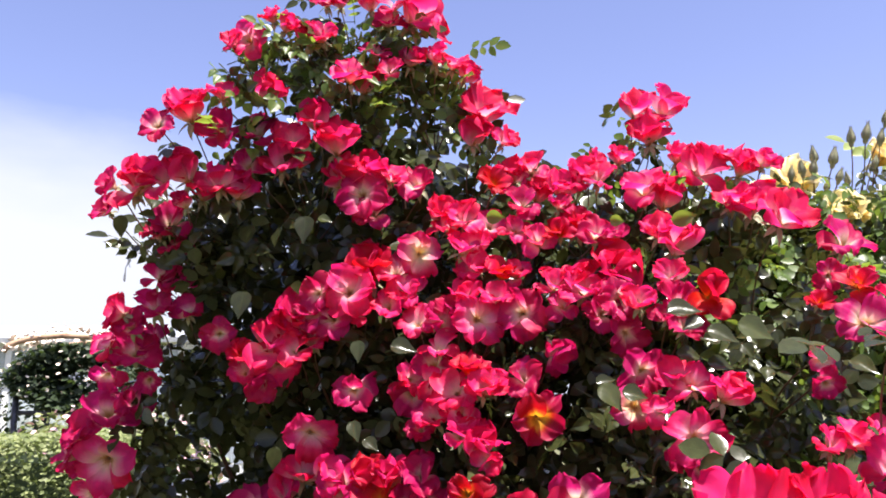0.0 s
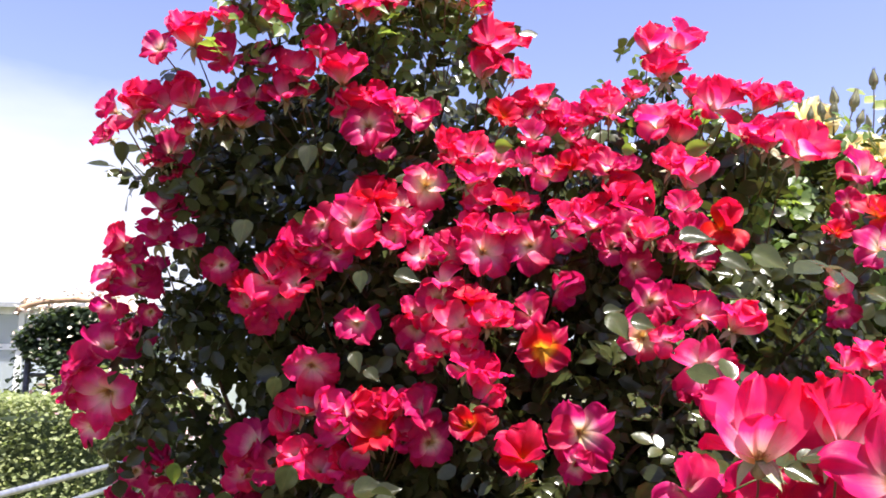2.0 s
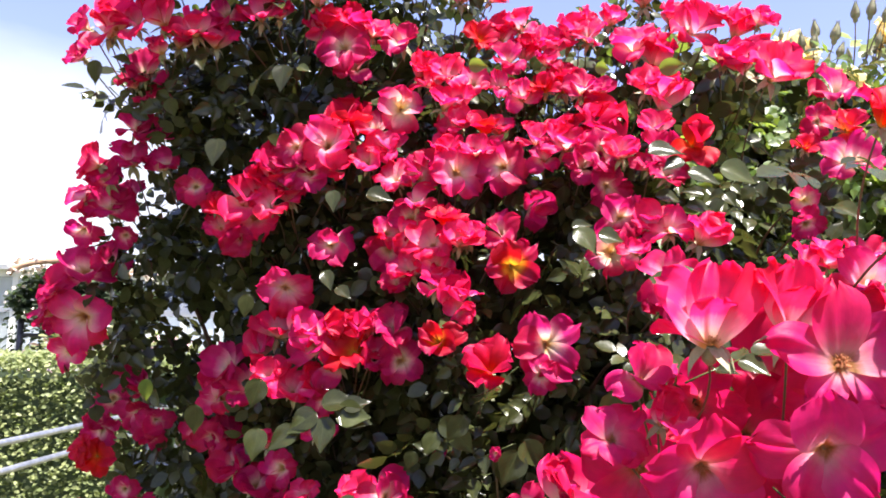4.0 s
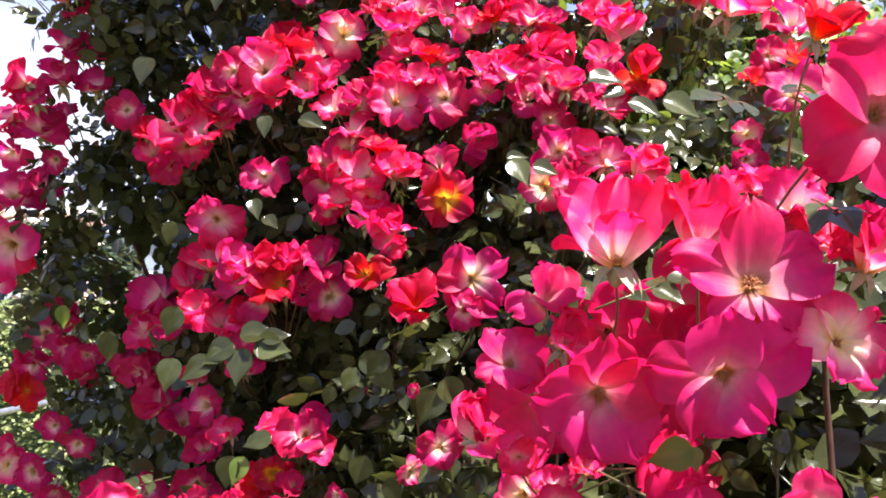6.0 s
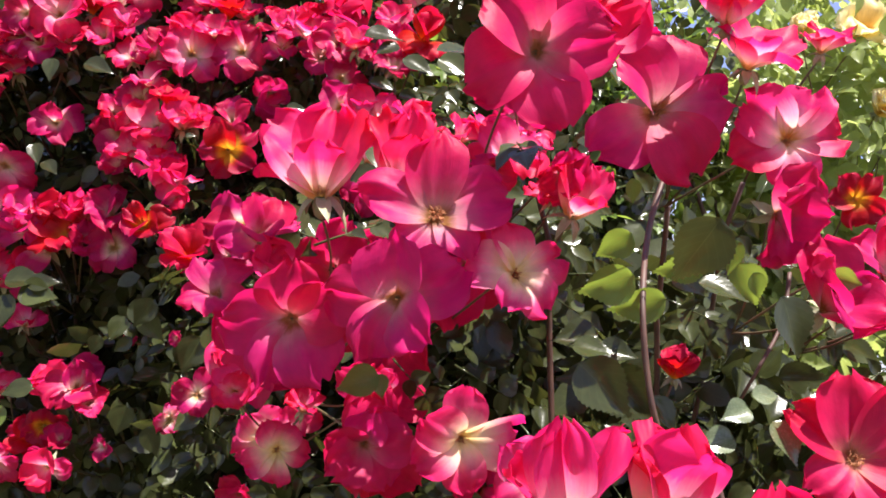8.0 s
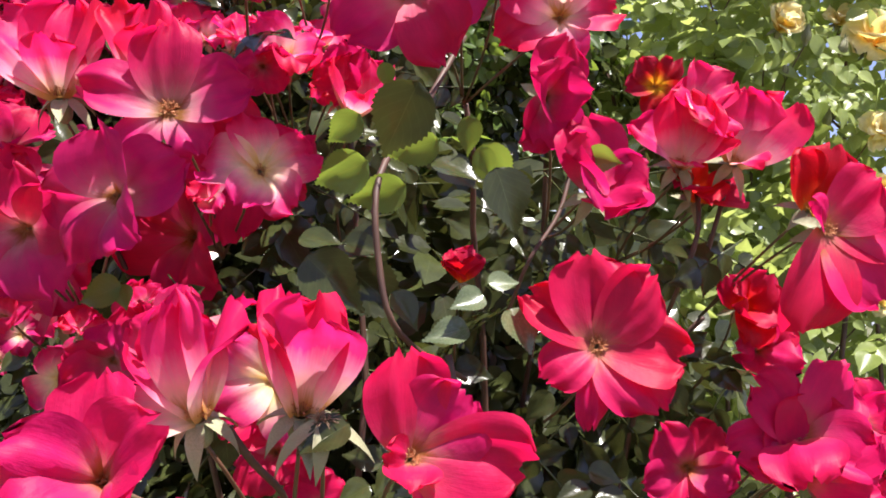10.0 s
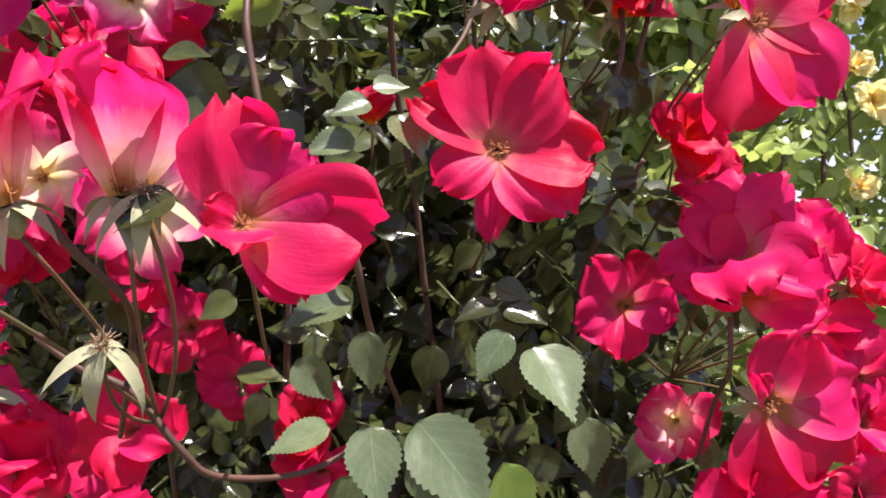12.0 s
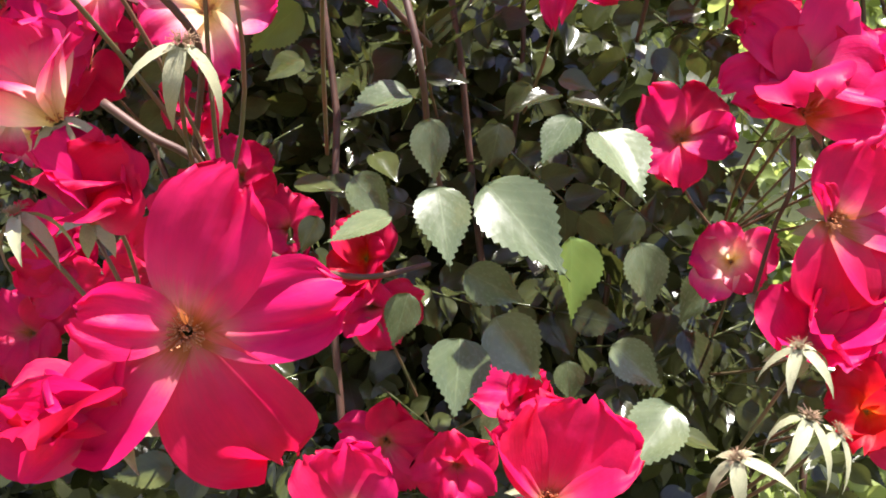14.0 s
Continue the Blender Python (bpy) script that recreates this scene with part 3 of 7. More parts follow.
def stems_for(bush, root_at, seed, thick, back, share=0.75, drop=-0.055):
    """Stalks from each flower to a fork, and canes from the forks down to the root."""
    rng = random.Random(seed)
    base = Vector(bush.location)
    flowers = NODES[bush.name]
    left = list(range(len(flowers)))
    twigs, forks = Heap(), []
    while left:
        i = left.pop(0)
        group = [i] + [j for j in left if (flowers[j][0] - flowers[i][0]).length < 0.085][:6]
        left = [j for j in left if j not in group]
        mean = sum((flowers[j][0] for j in group), Vector()) / len(group)
        face = sum((flowers[j][1] for j in group), Vector()) / len(group)
        fork = mean - face * 0.035 + Vector((rng.uniform(-0.01, 0.01), back * rng.uniform(0.8, 1.3), drop))
        forks.append(fork)
        for j in group:
            p, n, s = flowers[j]
            a = p - n * s * 0.22 - base
            twigs.add(*tube(curve_points(fork - base, a, (fork * 0.35 + (p - n * 0.035) * 0.65) + Vector((rng.uniform(-1, 1), rng.uniform(-1, 1), 0)) * 0.016 - base, 7), 0.0012 if bush is not near_rose else 0.0009, 0.0008, 5))
    part("stalk_mass", twigs.mesh("stalk_mass", STEM_GREEN), bush, None, "thin reddish-green flower stalks")["kind"] = "stuff"
    for f in forks:
        if rng.random() < share and f.y > 0.56:
            root = Vector(root_at) + Vector((rng.uniform(-0.10, 0.10), rng.uniform(-0.08, 0.08), 0))
            knee = Vector((0.65 * f.x + 0.35 * root.x + rng.uniform(-0.06, 0.06), root.y + 0.02, f.z - rng.uniform(0.03, 0.12)))
            pts = curve_points(root - base, f - base, knee - base, 12)
            pts = [p + Vector((rng.uniform(-1, 1), rng.uniform(-1, 1), 0)) * 0.006 for p in pts]
            part("cane", mesh("cane", *tube(pts, thick * rng.uniform(0.7, 1.2), 0.0018, 7), STEM), bush)
    return forks


def cane(bush, radius, *points):
    """A single woody shoot along the points, slightly knobbly."""
    base = Vector(bush.location)
    pts = [Vector(p) - base for p in points]
    fine = []
    for i in range(len(pts) - 1):
        p0, p1, p2, p3 = pts[max(i - 1, 0)], pts[i], pts[i + 1], pts[min(i + 2, len(pts) - 1)]
        for k in range(5):
            s = k / 5
            fine.append(0.5 * (2 * p1 + (p2 - p0) * s + (2 * p0 - 5 * p1 + 4 * p2 - p3) * s * s + (3 * p1 - p0 - 3 * p2 + p3) * s ** 3))
    fine.append(pts[-1])
    return part("cane", mesh("cane", *tube(fine, radius, 0.75 * radius, 8), STEM), bush)


def foliage(bush, anchors, seed, per, size, spread, depth, singles, tone="dark", mat=None):
    """Leaves round the anchors: the foremost as pieces of their own, the rest in one mass."""
    rng = random.Random(seed)
    base = Vector(bush.location)
    heap = Heap()
    spots = []
    mid = sum(a.x for a in anchors) / len(anchors)
    for a in anchors:
        for _ in range(per):
            pull = 1.4 * spread if a.x < mid - 0.2 else -0.6 * spread if a.x > mid + 0.2 else 0.0
            off = Vector((max(-1.6, min(1.6, rng.gauss(0, 1))) * spread + pull, depth[0] + (depth[1] - depth[0]) * rng.random() ** 0.8, rng.gauss(-spread * 0.75, spread * 0.9)))
            spots.append(Vector(a) + off)
    spots.sort(key=lambda p: p.y)
    step = max(1, int(len(spots) * 0.5 / max(1, singles)))
    own = set(range(0, int(len(spots) * 0.5), step))
    for i, p in enumerate(spots):
        tip, normal = loose_way(rng)
        if p.x < mid - 0.25:
            tip.x = abs(tip.x)
        s = size * rng.uniform(0.7, 1.15)
        if i in own and singles:
            spray(bush, p, s, tip, normal, tone, rng.randrange(8))
        else:
            heap_leaf(heap, rng, p - base, s, tip, normal, FINE if i < len(spots) * 0.12 else COARSE, rng.choice((2, 2, 3)))
    part("foliage", heap.mesh("foliage", mat or LEAF_DARK), bush, None, "dense mass of toothed rose leaves")["kind"] = "stuff"


def bud_mesh(name, flower_mat, seed):
    """A pointed unopened bud in its green sepals."""
    rng = random.Random(seed)
    heap = Heap()
    rings = [(0.10, -0.30), (0.17, -0.15), (0.16, 0.0), (0.25, 0.12), (0.27, 0.35), (0.19, 0.65), (0.07, 0.92), (0.015, 1.05)]
    verts = [(r * (1 + 0.06 * math.sin(3 * k + seed)) * math.cos(k * math.pi / 5), r * math.sin(k * math.pi / 5), z) for r, z in rings for k in range(10)]
    faces = [(i * 10 + k, i * 10 + (k + 1) % 10, i * 10 + 10 + (k + 1) % 10, i * 10 + 10 + k) for i in range(len(rings) - 1) for k in range(10)]
    heap.add(verts, faces)
    for q in range(5):
        a = q * 1.2566 + rng.uniform(-0.1, 0.1)
        verts = []
        for i, (r, z) in enumerate([(0.18, 0.0), (0.275, 0.15), (0.295, 0.38), (0.215, 0.68), (0.10, 0.98), (0.09 + rng.uniform(0, 0.1), 1.22)]):
            w = (0.12, 0.15, 0.13, 0.09, 0.045, 0.008)[i]
            for v in (-1, 0, 1):
                verts.append((r * math.cos(a) - v * w * math.sin(a), r * math.sin(a) + v * w * math.cos(a), z))
        heap.add(verts, [(i * 3 + j, i * 3 + j + 1, i * 3 + j + 4, i * 3 + j + 3) for i in range(5) for j in range(2)])
    return heap.mesh(name, flower_mat)


BUDS = [bud_mesh("bud", SEPAL, i) for i in range(3)]


def bud(bush, x, y, z, size, normal):
    rng = random.Random("%.3f %.3f" % (x, z))
    at = Vector((x, y, z)) - Vector(bush.location)
    ob = part("bud", BUDS[rng.randrange(3)], bush, Matrix.Translation(at) @ upright(normal, rng.uniform(0, 6)) @ Matrix.Scale(size, 4), "closed pointed bud in green sepals")
    NODES[bush.name].append((Vector((x, y, z)), Vector(normal).normalized(), size))
    return ob


def filling(bush, x0, x1, z0, step, seed):
    """Spots for leaves through the body of a bush: under the flowers that cap it and between those on its flanks."""
    rng = random.Random(seed)
    heads = [p for p, n, s in NODES[bush.name]]
    spots = []
    z = z0
    while z < 2.1:
        row = [p for p in heads if abs(p.z - max(z, 1.25)) < 0.09]
        if len(row) > 1:
            a, b = min(p.x for p in row) + 0.05, max(p.x for p in row) - 0.03
            if z < 1.5:
                b = x1
            x = x0
            while x <= x1:
                above = [p.z for p in heads if abs(p.x - x) < 0.08]
                if a < x < b and above and max(above) - 0.05 > z:
                    by = sorted(heads, key=lambda p: (p.x - x) ** 2 + (p.z - max(z, 1.25)) ** 2)[:4]
                    y = sum(p.y for p in by) / 4
                    spots.append(Vector((x + rng.uniform(-0.5, 0.5) * step, y + 0.04, z + rng.uniform(-0.5, 0.5) * step)))
                x += step
        z += step
    return spots


def ground_sheet():
    n, half = 60, 400.0
    verts, faces = [], []
    for i in range(n + 1):
        for j in range(n + 1):
            a, b = 2 * i / n - 1, 2 * j / n - 1
            x, y = half * a * abs(a) ** 1.6, half * b * abs(b) ** 1.6
            r = math.hypot(x, y)
            verts.append((x, y, 0.02 * noise.noise((x * 0.9, y * 0.9, 0)) * min(1, r)))
    for i in range(n):
        for j in range(n):
            faces.append((i * (n + 1) + j, (i + 1) * (n + 1) + j, (i + 1) * (n + 1) + j + 1, i * (n + 1) + j + 1))
    return tagged(new("ground", mesh("ground", verts, faces, SOIL)), "brown soil and short rough grass", "ground", kind="structure")


ground_sheet()

tall_rose = rose_bush("climbing_rose", (0.0, 1.35, 0.0), "tall climbing rose with crimson pale-eyed single flowers and dark glossy leaves")
near_rose = rose_bush("shrub_rose", (0.50, 0.74, 0.0), "crimson single rose bush with arching canes beside the taller climber")
yellow_rose = rose_bush("yellow_rose_bush", (0.95, 1.10, 0.0), "yellow rose bush with many green buds and bright sunlit leaves")

# flowers of the tall rose
bloom(tall_rose, -0.218, 0.988, 1.927, 0.049, (-0.36, -0.93, -0.07), 0.83, 'pink')
bloom(tall_rose, -0.234, 0.982, 1.918, 0.032, (-0.34, -0.80, 0.50), 0.55, 'pink')
bloom(tall_rose, -0.197, 1.003, 1.958, 0.034, (-0.09, -0.69, 0.72), 0.56, 'pink')
bloom(tall_rose, -0.180, 1.001, 1.955, 0.031, (0.42, -0.62, 0.66), 0.46, 'pink')
bloom(tall_rose, -0.155, 1.019, 1.948, 0.042, (0.12, -0.72, 0.68), 0.43, 'pink')
bloom(tall_rose, -0.140, 1.021, 1.941, 0.037, (0.05, -0.85, 0.52), 0.54, 'pink')
bloom(tall_rose, -0.138, 1.032, 1.993, 0.038, (-0.11, -0.79, 0.61), 0.59, 'deep')
bloom(tall_rose, -0.087, 1.056, 2.012, 0.042, (-0.07, -0.71, 0.70), 0.42, 'pink')
bloom(tall_rose, -0.036, 1.073, 1.988, 0.075, (0.34, -0.80, 0.50), 0.57, 'pink')
bloom(tall_rose, -0.064, 1.059, 1.978, 0.042, (0.09, -0.87, 0.48), 0.63, 'deep')
bloom(tall_rose, -0.079, 1.058, 1.939, 0.038, (0.01, -0.87, 0.49), 0.59, 'deep')
bloom(tall_rose, -0.036, 1.067, 1.929, 0.047, (0.26, -0.70, 0.66), 0.50, 'pink')
bloom(tall_rose, -0.004, 1.063, 1.929, 0.040, (0.10, -0.65, 0.76), 0.50, 'pink')
bloom(tall_rose, 0.017, 1.066, 1.923, 0.044, (0.15, -0.72, 0.67), 0.54, 'pink')
bloom(tall_rose, 0.036, 1.074, 1.921, 0.038, (0.42, -0.63, 0.66), 0.47, 'pink')
bloom(tall_rose, -0.059, 1.049, 1.912, 0.033, (-0.12, -0.82, 0.55), 0.63, 'pink')
bloom(tall_rose, -0.108, 1.031, 1.891, 0.047, (-0.07, -0.68, 0.73), 0.53, 'pink')
bloom(tall_rose, -0.092, 1.056, 1.903, 0.048, (0.06, -0.62, 0.78), 0.46, 'pink')
bloom(tall_rose, -0.199, 0.996, 1.871, 0.044, (0.45, -0.66, 0.60), 0.44, 'pink')
bloom(tall_rose, -0.250, 0.992, 1.857, 0.037, (0.02, -0.65, 0.76), 0.49, 'pink')
bloom(tall_rose, -0.288, 0.983, 1.843, 0.055, (-0.10, -0.72, 0.69), 0.43, 'pink')
bloom(tall_rose, -0.315, 0.973, 1.817, 0.039, (-0.29, -0.78, 0.55), 0.62, 'deep')
bloom(tall_rose, -0.123, 1.033, 2.001, 0.030, (-0.13, -0.84, 0.53), 0.42, 'pink')
bloom(tall_rose, -0.054, 1.045, 1.994, 0.036, (0.08, -0.66, 0.75), 0.51, 'pink')
bloom(tall_rose, -0.253, 1.012, 1.821, 0.061, (-0.21, -0.97, 0.15), 0.81, 'deep')
bloom(tall_rose, -0.218, 1.045, 1.825, 0.051, (0.06, -0.76, 0.65), 0.48, 'deep')
bloom(tall_rose, -0.176, 1.040, 1.813, 0.049, (0.03, -0.86, 0.50), 0.51, 'pink')
bloom(tall_rose, -0.121, 1.031, 1.817, 0.054, (0.15, -0.70, 0.70), 0.43, 'pink')
bloom(tall_rose, -0.149, 1.033, 1.846, 0.051, (-0.16, -0.69, 0.71), 0.44, 'pink')
bloom(tall_rose, -0.342, 0.990, 1.765, 0.053, (-0.14, -0.72, 0.68), 0.43, 'pink')
bloom(tall_rose, -0.371, 0.998, 1.753, 0.037, (-0.47, -0.81, 0.35), 0.54, 'deep')
bloom(tall_rose, -0.350, 1.005, 1.746, 0.054, (0.01, -0.66, 0.75), 0.49, 'pink')
bloom(tall_rose, -0.318, 1.001, 1.756, 0.053, (-0.04, -0.78, 0.62), 0.52, 'pink')
bloom(tall_rose, -0.291, 0.997, 1.774, 0.047, (-0.09, -0.65, 0.75), 0.43, 'pink')
bloom(tall_rose, -0.394, 1.043, 1.734, 0.032, (-0.43, -0.81, 0.39), 0.60, 'deep')
bloom(tall_rose, -0.257, 1.017, 1.755, 0.048, (0.02, -0.64, 0.77), 0.54, 'pink')
bloom(tall_rose, -0.240, 1.034, 1.748, 0.047, (0.19, -0.68, 0.71), 0.57, 'pink')
bloom(tall_rose, -0.278, 1.028, 1.756, 0.040, (0.37, -0.71, 0.60), 0.45, 'pink')
bloom(tall_rose, -0.228, 1.037, 1.785, 0.042, (-0.36, -0.83, 0.43), 0.54, 'deep')
bloom(tall_rose, -0.189, 1.042, 1.784, 0.051, (0.11, -0.74, 0.66), 0.52, 'pink')
bloom(tall_rose, -0.168, 1.045, 1.789, 0.037, (0.03, -0.74, 0.67), 0.56, 'pink')
bloom(tall_rose, -0.295, 1.018, 1.734, 0.035, (-0.21, -0.60, 0.77), 0.56, 'pink')
bloom(tall_rose, -0.320, 1.046, 1.716, 0.044, (-0.05, -0.79, 0.61), 0.62, 'deep')
bloom(tall_rose, -0.336, 1.059, 1.706, 0.039, (-0.25, -0.85, 0.46), 0.62, 'deep')
bloom(tall_rose, -0.318, 1.066, 1.690, 0.040, (-0.09, -0.81, 0.58), 0.56, 'deep')
bloom(tall_rose, -0.109, 1.043, 1.782, 0.049, (0.06, -0.73, 0.68), 0.42, 'pink')
bloom(tall_rose, -0.083, 1.051, 1.787, 0.050, (-0.02, -0.65, 0.76), 0.43, 'pink')
bloom(tall_rose, -0.061, 1.054, 1.773, 0.043, (0.39, -0.61, 0.70), 0.55, 'pink')
bloom(tall_rose, -0.091, 1.045, 1.753, 0.066, (-0.05, -0.99, 0.15), 0.88, 'deep')
bloom(tall_rose, -0.123, 1.053, 1.778, 0.043, (0.07, -0.78, 0.62), 0.45, 'pink')
bloom(tall_rose, -0.076, 1.052, 1.731, 0.046, (-0.23, -0.87, 0.43), 0.61, 'deep')
bloom(tall_rose, -0.023, 1.072, 1.768, 0.050, (-0.15, -0.80, 0.58), 0.61, 'deep')
bloom(tall_rose, 0.002, 1.053, 1.735, 0.042, (0.23, -0.72, 0.65), 0.43, 'pink')
bloom(tall_rose, -0.023, 1.039, 1.682, 0.054, (-0.02, -0.99, -0.10), 0.89, 'pale')
bloom(tall_rose, 0.059, 1.086, 1.876, 0.063, (0.28, -0.73, 0.62), 0.43, 'pink')
bloom(tall_rose, 0.045, 1.069, 1.839, 0.049, (0.15, -0.75, 0.65), 0.47, 'pink')
bloom(tall_rose, 0.077, 1.053, 1.819, 0.041, (0.61, -0.59, 0.53), 0.53, 'pink')
bloom(tall_rose, 0.066, 1.043, 1.766, 0.039, (0.14, -0.78, 0.61), 0.54, 'scarlet')
bloom(tall_rose, 0.092, 1.053, 1.784, 0.041, (-0.05, -0.66, 0.75), 0.47, 'pink')
bloom(tall_rose, 0.113, 1.044, 1.779, 0.041, (-0.07, -0.70, 0.71), 0.54, 'pink')
bloom(tall_rose, 0.097, 1.028, 1.733, 0.043, (0.06, -0.82, 0.57), 0.55, 'deep')
bloom(tall_rose, 0.119, 1.044, 1.757, 0.039, (0.08, -0.67, 0.73), 0.46, 'pink')
bloom(tall_rose, 0.146, 1.029, 1.759, 0.041, (-0.00, -0.72, 0.69), 0.42, 'pink')
bloom(tall_rose, 0.170, 1.035, 1.763, 0.048, (-0.03, -0.80, 0.60), 0.51, 'pink')
bloom(tall_rose, 0.189, 1.027, 1.762, 0.045, (0.18, -0.74, 0.64), 0.50, 'pink')
bloom(tall_rose, 0.185, 1.048, 1.790, 0.034, (0.45, -0.69, 0.57), 0.58, 'pink')
bloom(tall_rose, 0.140, 1.015, 1.729, 0.031, (-0.06, -0.81, 0.59), 0.61, 'deep')
bloom(tall_rose, 0.247, 1.078, 1.860, 0.051, (0.15, -0.73, 0.66), 0.52, 'pink')
bloom(tall_rose, 0.284, 1.087, 1.865, 0.059, (0.18, -0.71, 0.68), 0.57, 'pink')
bloom(tall_rose, 0.261, 1.067, 1.823, 0.056, (-0.17, -0.83, 0.53), 0.50, 'pink')
bloom(tall_rose, 0.220, 1.047, 1.801, 0.034, (0.10, -0.75, 0.66), 0.47, 'pink')
bloom(tall_rose, 0.285, 1.036, 1.790, 0.040, (-0.07, -0.69, 0.72), 0.56, 'pink')
bloom(tall_rose, 0.298, 1.013, 1.769, 0.061, (0.17, -0.85, 0.50), 0.52, 'pink')
bloom(tall_rose, 0.237, 1.002, 1.740, 0.056, (-0.24, -0.69, 0.68), 0.56, 'pink')
bloom(tall_rose, 0.260, 1.005, 1.740, 0.048, (0.10, -0.66, 0.75), 0.42, 'pink')
bloom(tall_rose, 0.328, 1.016, 1.783, 0.041, (0.13, -0.71, 0.70), 0.54, 'pink')
bloom(tall_rose, 0.353, 1.011, 1.779, 0.044, (0.12, -0.63, 0.76), 0.42, 'pink')
bloom(tall_rose, 0.370, 0.991, 1.771, 0.033, (0.37, -0.66, 0.65), 0.58, 'pink')
bloom(tall_rose, 0.343, 0.960, 1.721, 0.049, (-0.28, -0.77, 0.58), 0.43, 'pink')
bloom(tall_rose, 0.361, 0.939, 1.692, 0.060, (0.18, -0.82, 0.54), 0.65, 'pink')
bloom(tall_rose, 0.321, 0.962, 1.717, 0.043, (0.20, -0.71, 0.68), 0.50, 'pink')
bloom(tall_rose, 0.257, 0.954, 1.680, 0.057, (0.01, -0.65, 0.76), 0.47, 'pink')
bloom(tall_rose, 0.242, 0.967, 1.685, 0.043, (0.05, -0.74, 0.67), 0.52, 'pink')
bloom(tall_rose, 0.399, 0.883, 1.656, 0.045, (0.13, -0.79, 0.60), 0.63, 'deep')
bloom(tall_rose, 0.372, 0.859, 1.627, 0.033, (0.10, -0.99, -0.05), 0.87, 'deep')
bloom(tall_rose, 0.032, 1.032, 1.716, 0.046, (-0.11, -0.71, 0.70), 0.53, 'pink')
bloom(tall_rose, 0.060, 1.036, 1.710, 0.040, (0.05, -0.92, 0.39), 0.52, 'pink')
bloom(tall_rose, 0.013, 1.043, 1.708, 0.042, (-0.06, -0.61, 0.79), 0.49, 'pink')
bloom(tall_rose, 0.159, 1.013, 1.711, 0.044, (-0.20, -0.68, 0.70), 0.47, 'scarlet')
bloom(tall_rose, 0.114, 1.012, 1.688, 0.037, (-0.01, -0.89, 0.45), 0.55, 'pink')
bloom(tall_rose, 0.140, 1.007, 1.696, 0.037, (-0.13, -0.81, 0.58), 0.60, 'scarlet')
bloom(tall_rose, 0.175, 0.986, 1.687, 0.042, (0.15, -0.77, 0.62), 0.61, 'deep')
bloom(tall_rose, 0.195, 0.995, 1.691, 0.037, (0.04, -0.79, 0.62), 0.63, 'deep')
bloom(tall_rose, 0.088, 1.014, 1.701, 0.033, (0.03, -0.84, 0.54), 0.51, 'pink')
bloom(tall_rose, 0.026, 1.023, 1.678, 0.049, (0.23, -0.69, 0.69), 0.54, 'pink')
bloom(tall_rose, 0.046, 1.026, 1.683, 0.039, (-0.01, -0.86, 0.52), 0.53, 'pink')
bloom(tall_rose, -0.086, 1.052, 1.665, 0.062, (-0.24, -0.62, 0.74), 0.41, 'scarlet')
bloom(tall_rose, -0.051, 1.049, 1.655, 0.049, (0.13, -0.66, 0.74), 0.50, 'pink')
bloom(tall_rose, -0.037, 1.044, 1.634, 0.045, (-0.09, -0.96, 0.28), 0.55, 'pink')
bloom(tall_rose, -0.104, 1.038, 1.635, 0.063, (0.14, -0.99, 0.07), 0.93, 'pink')
bloom(tall_rose, -0.141, 1.049, 1.637, 0.049, (-0.17, -0.98, -0.14), 0.86, 'deep')
bloom(tall_rose, -0.173, 1.065, 1.617, 0.051, (0.01, -0.69, 0.73), 0.42, 'pink')
bloom(tall_rose, -0.145, 1.055, 1.614, 0.045, (-0.03, -0.88, 0.47), 0.59, 'deep')
bloom(tall_rose, -0.122, 1.046, 1.604, 0.046, (-0.19, -0.84, 0.50), 0.51, 'deep')
bloom(tall_rose, -0.058, 1.041, 1.616, 0.040, (-0.03, -0.88, 0.48), 0.59, 'pink')
bloom(tall_rose, -0.097, 1.054, 1.611, 0.040, (0.03, -0.90, 0.43), 0.53, 'pink')
bloom(tall_rose, 0.071, 1.011, 1.647, 0.048, (0.11, -0.67, 0.73), 0.50, 'scarlet')
bloom(tall_rose, 0.045, 1.026, 1.657, 0.039, (-0.15, -0.80, 0.59), 0.57, 'pink')
bloom(tall_rose, 0.090, 1.012, 1.648, 0.034, (-0.16, -0.74, 0.66), 0.49, 'pink')
bloom(tall_rose, 0.032, 1.007, 1.627, 0.045, (0.06, -0.77, 0.64), 0.44, 'pink')
bloom(tall_rose, 0.042, 0.997, 1.599, 0.061, (0.04, -0.99, 0.10), 0.85, 'pink')
bloom(tall_rose, 0.094, 0.990, 1.606, 0.058, (-0.10, -0.99, -0.09), 0.99, 'deep')
bloom(tall_rose, 0.063, 0.992, 1.618, 0.038, (0.01, -0.79, 0.61), 0.64, 'pink')
bloom(tall_rose, 0.001, 1.014, 1.596, 0.045, (0.01, -0.87, 0.49), 0.62, 'deep')
bloom(tall_rose, -0.023, 1.028, 1.595, 0.041, (-0.17, -0.66, 0.73), 0.50, 'pink')
bloom(tall_rose, 0.014, 1.016, 1.609, 0.039, (0.30, -0.88, 0.36), 0.61, 'deep')
bloom(tall_rose, 0.159, 0.976, 1.622, 0.051, (-0.14, -0.73, 0.67), 0.48, 'pink')
bloom(tall_rose, 0.153, 0.979, 1.645, 0.039, (-0.18, -0.72, 0.67), 0.43, 'pink')
bloom(tall_rose, 0.199, 0.974, 1.647, 0.065, (-0.03, -0.64, 0.77), 0.45, 'pink')
bloom(tall_rose, 0.190, 0.951, 1.613, 0.051, (0.12, -0.99, -0.02), 0.87, 'deep')
bloom(tall_rose, 0.209, 0.933, 1.605, 0.041, (0.08, -0.80, 0.59), 0.58, 'pink')
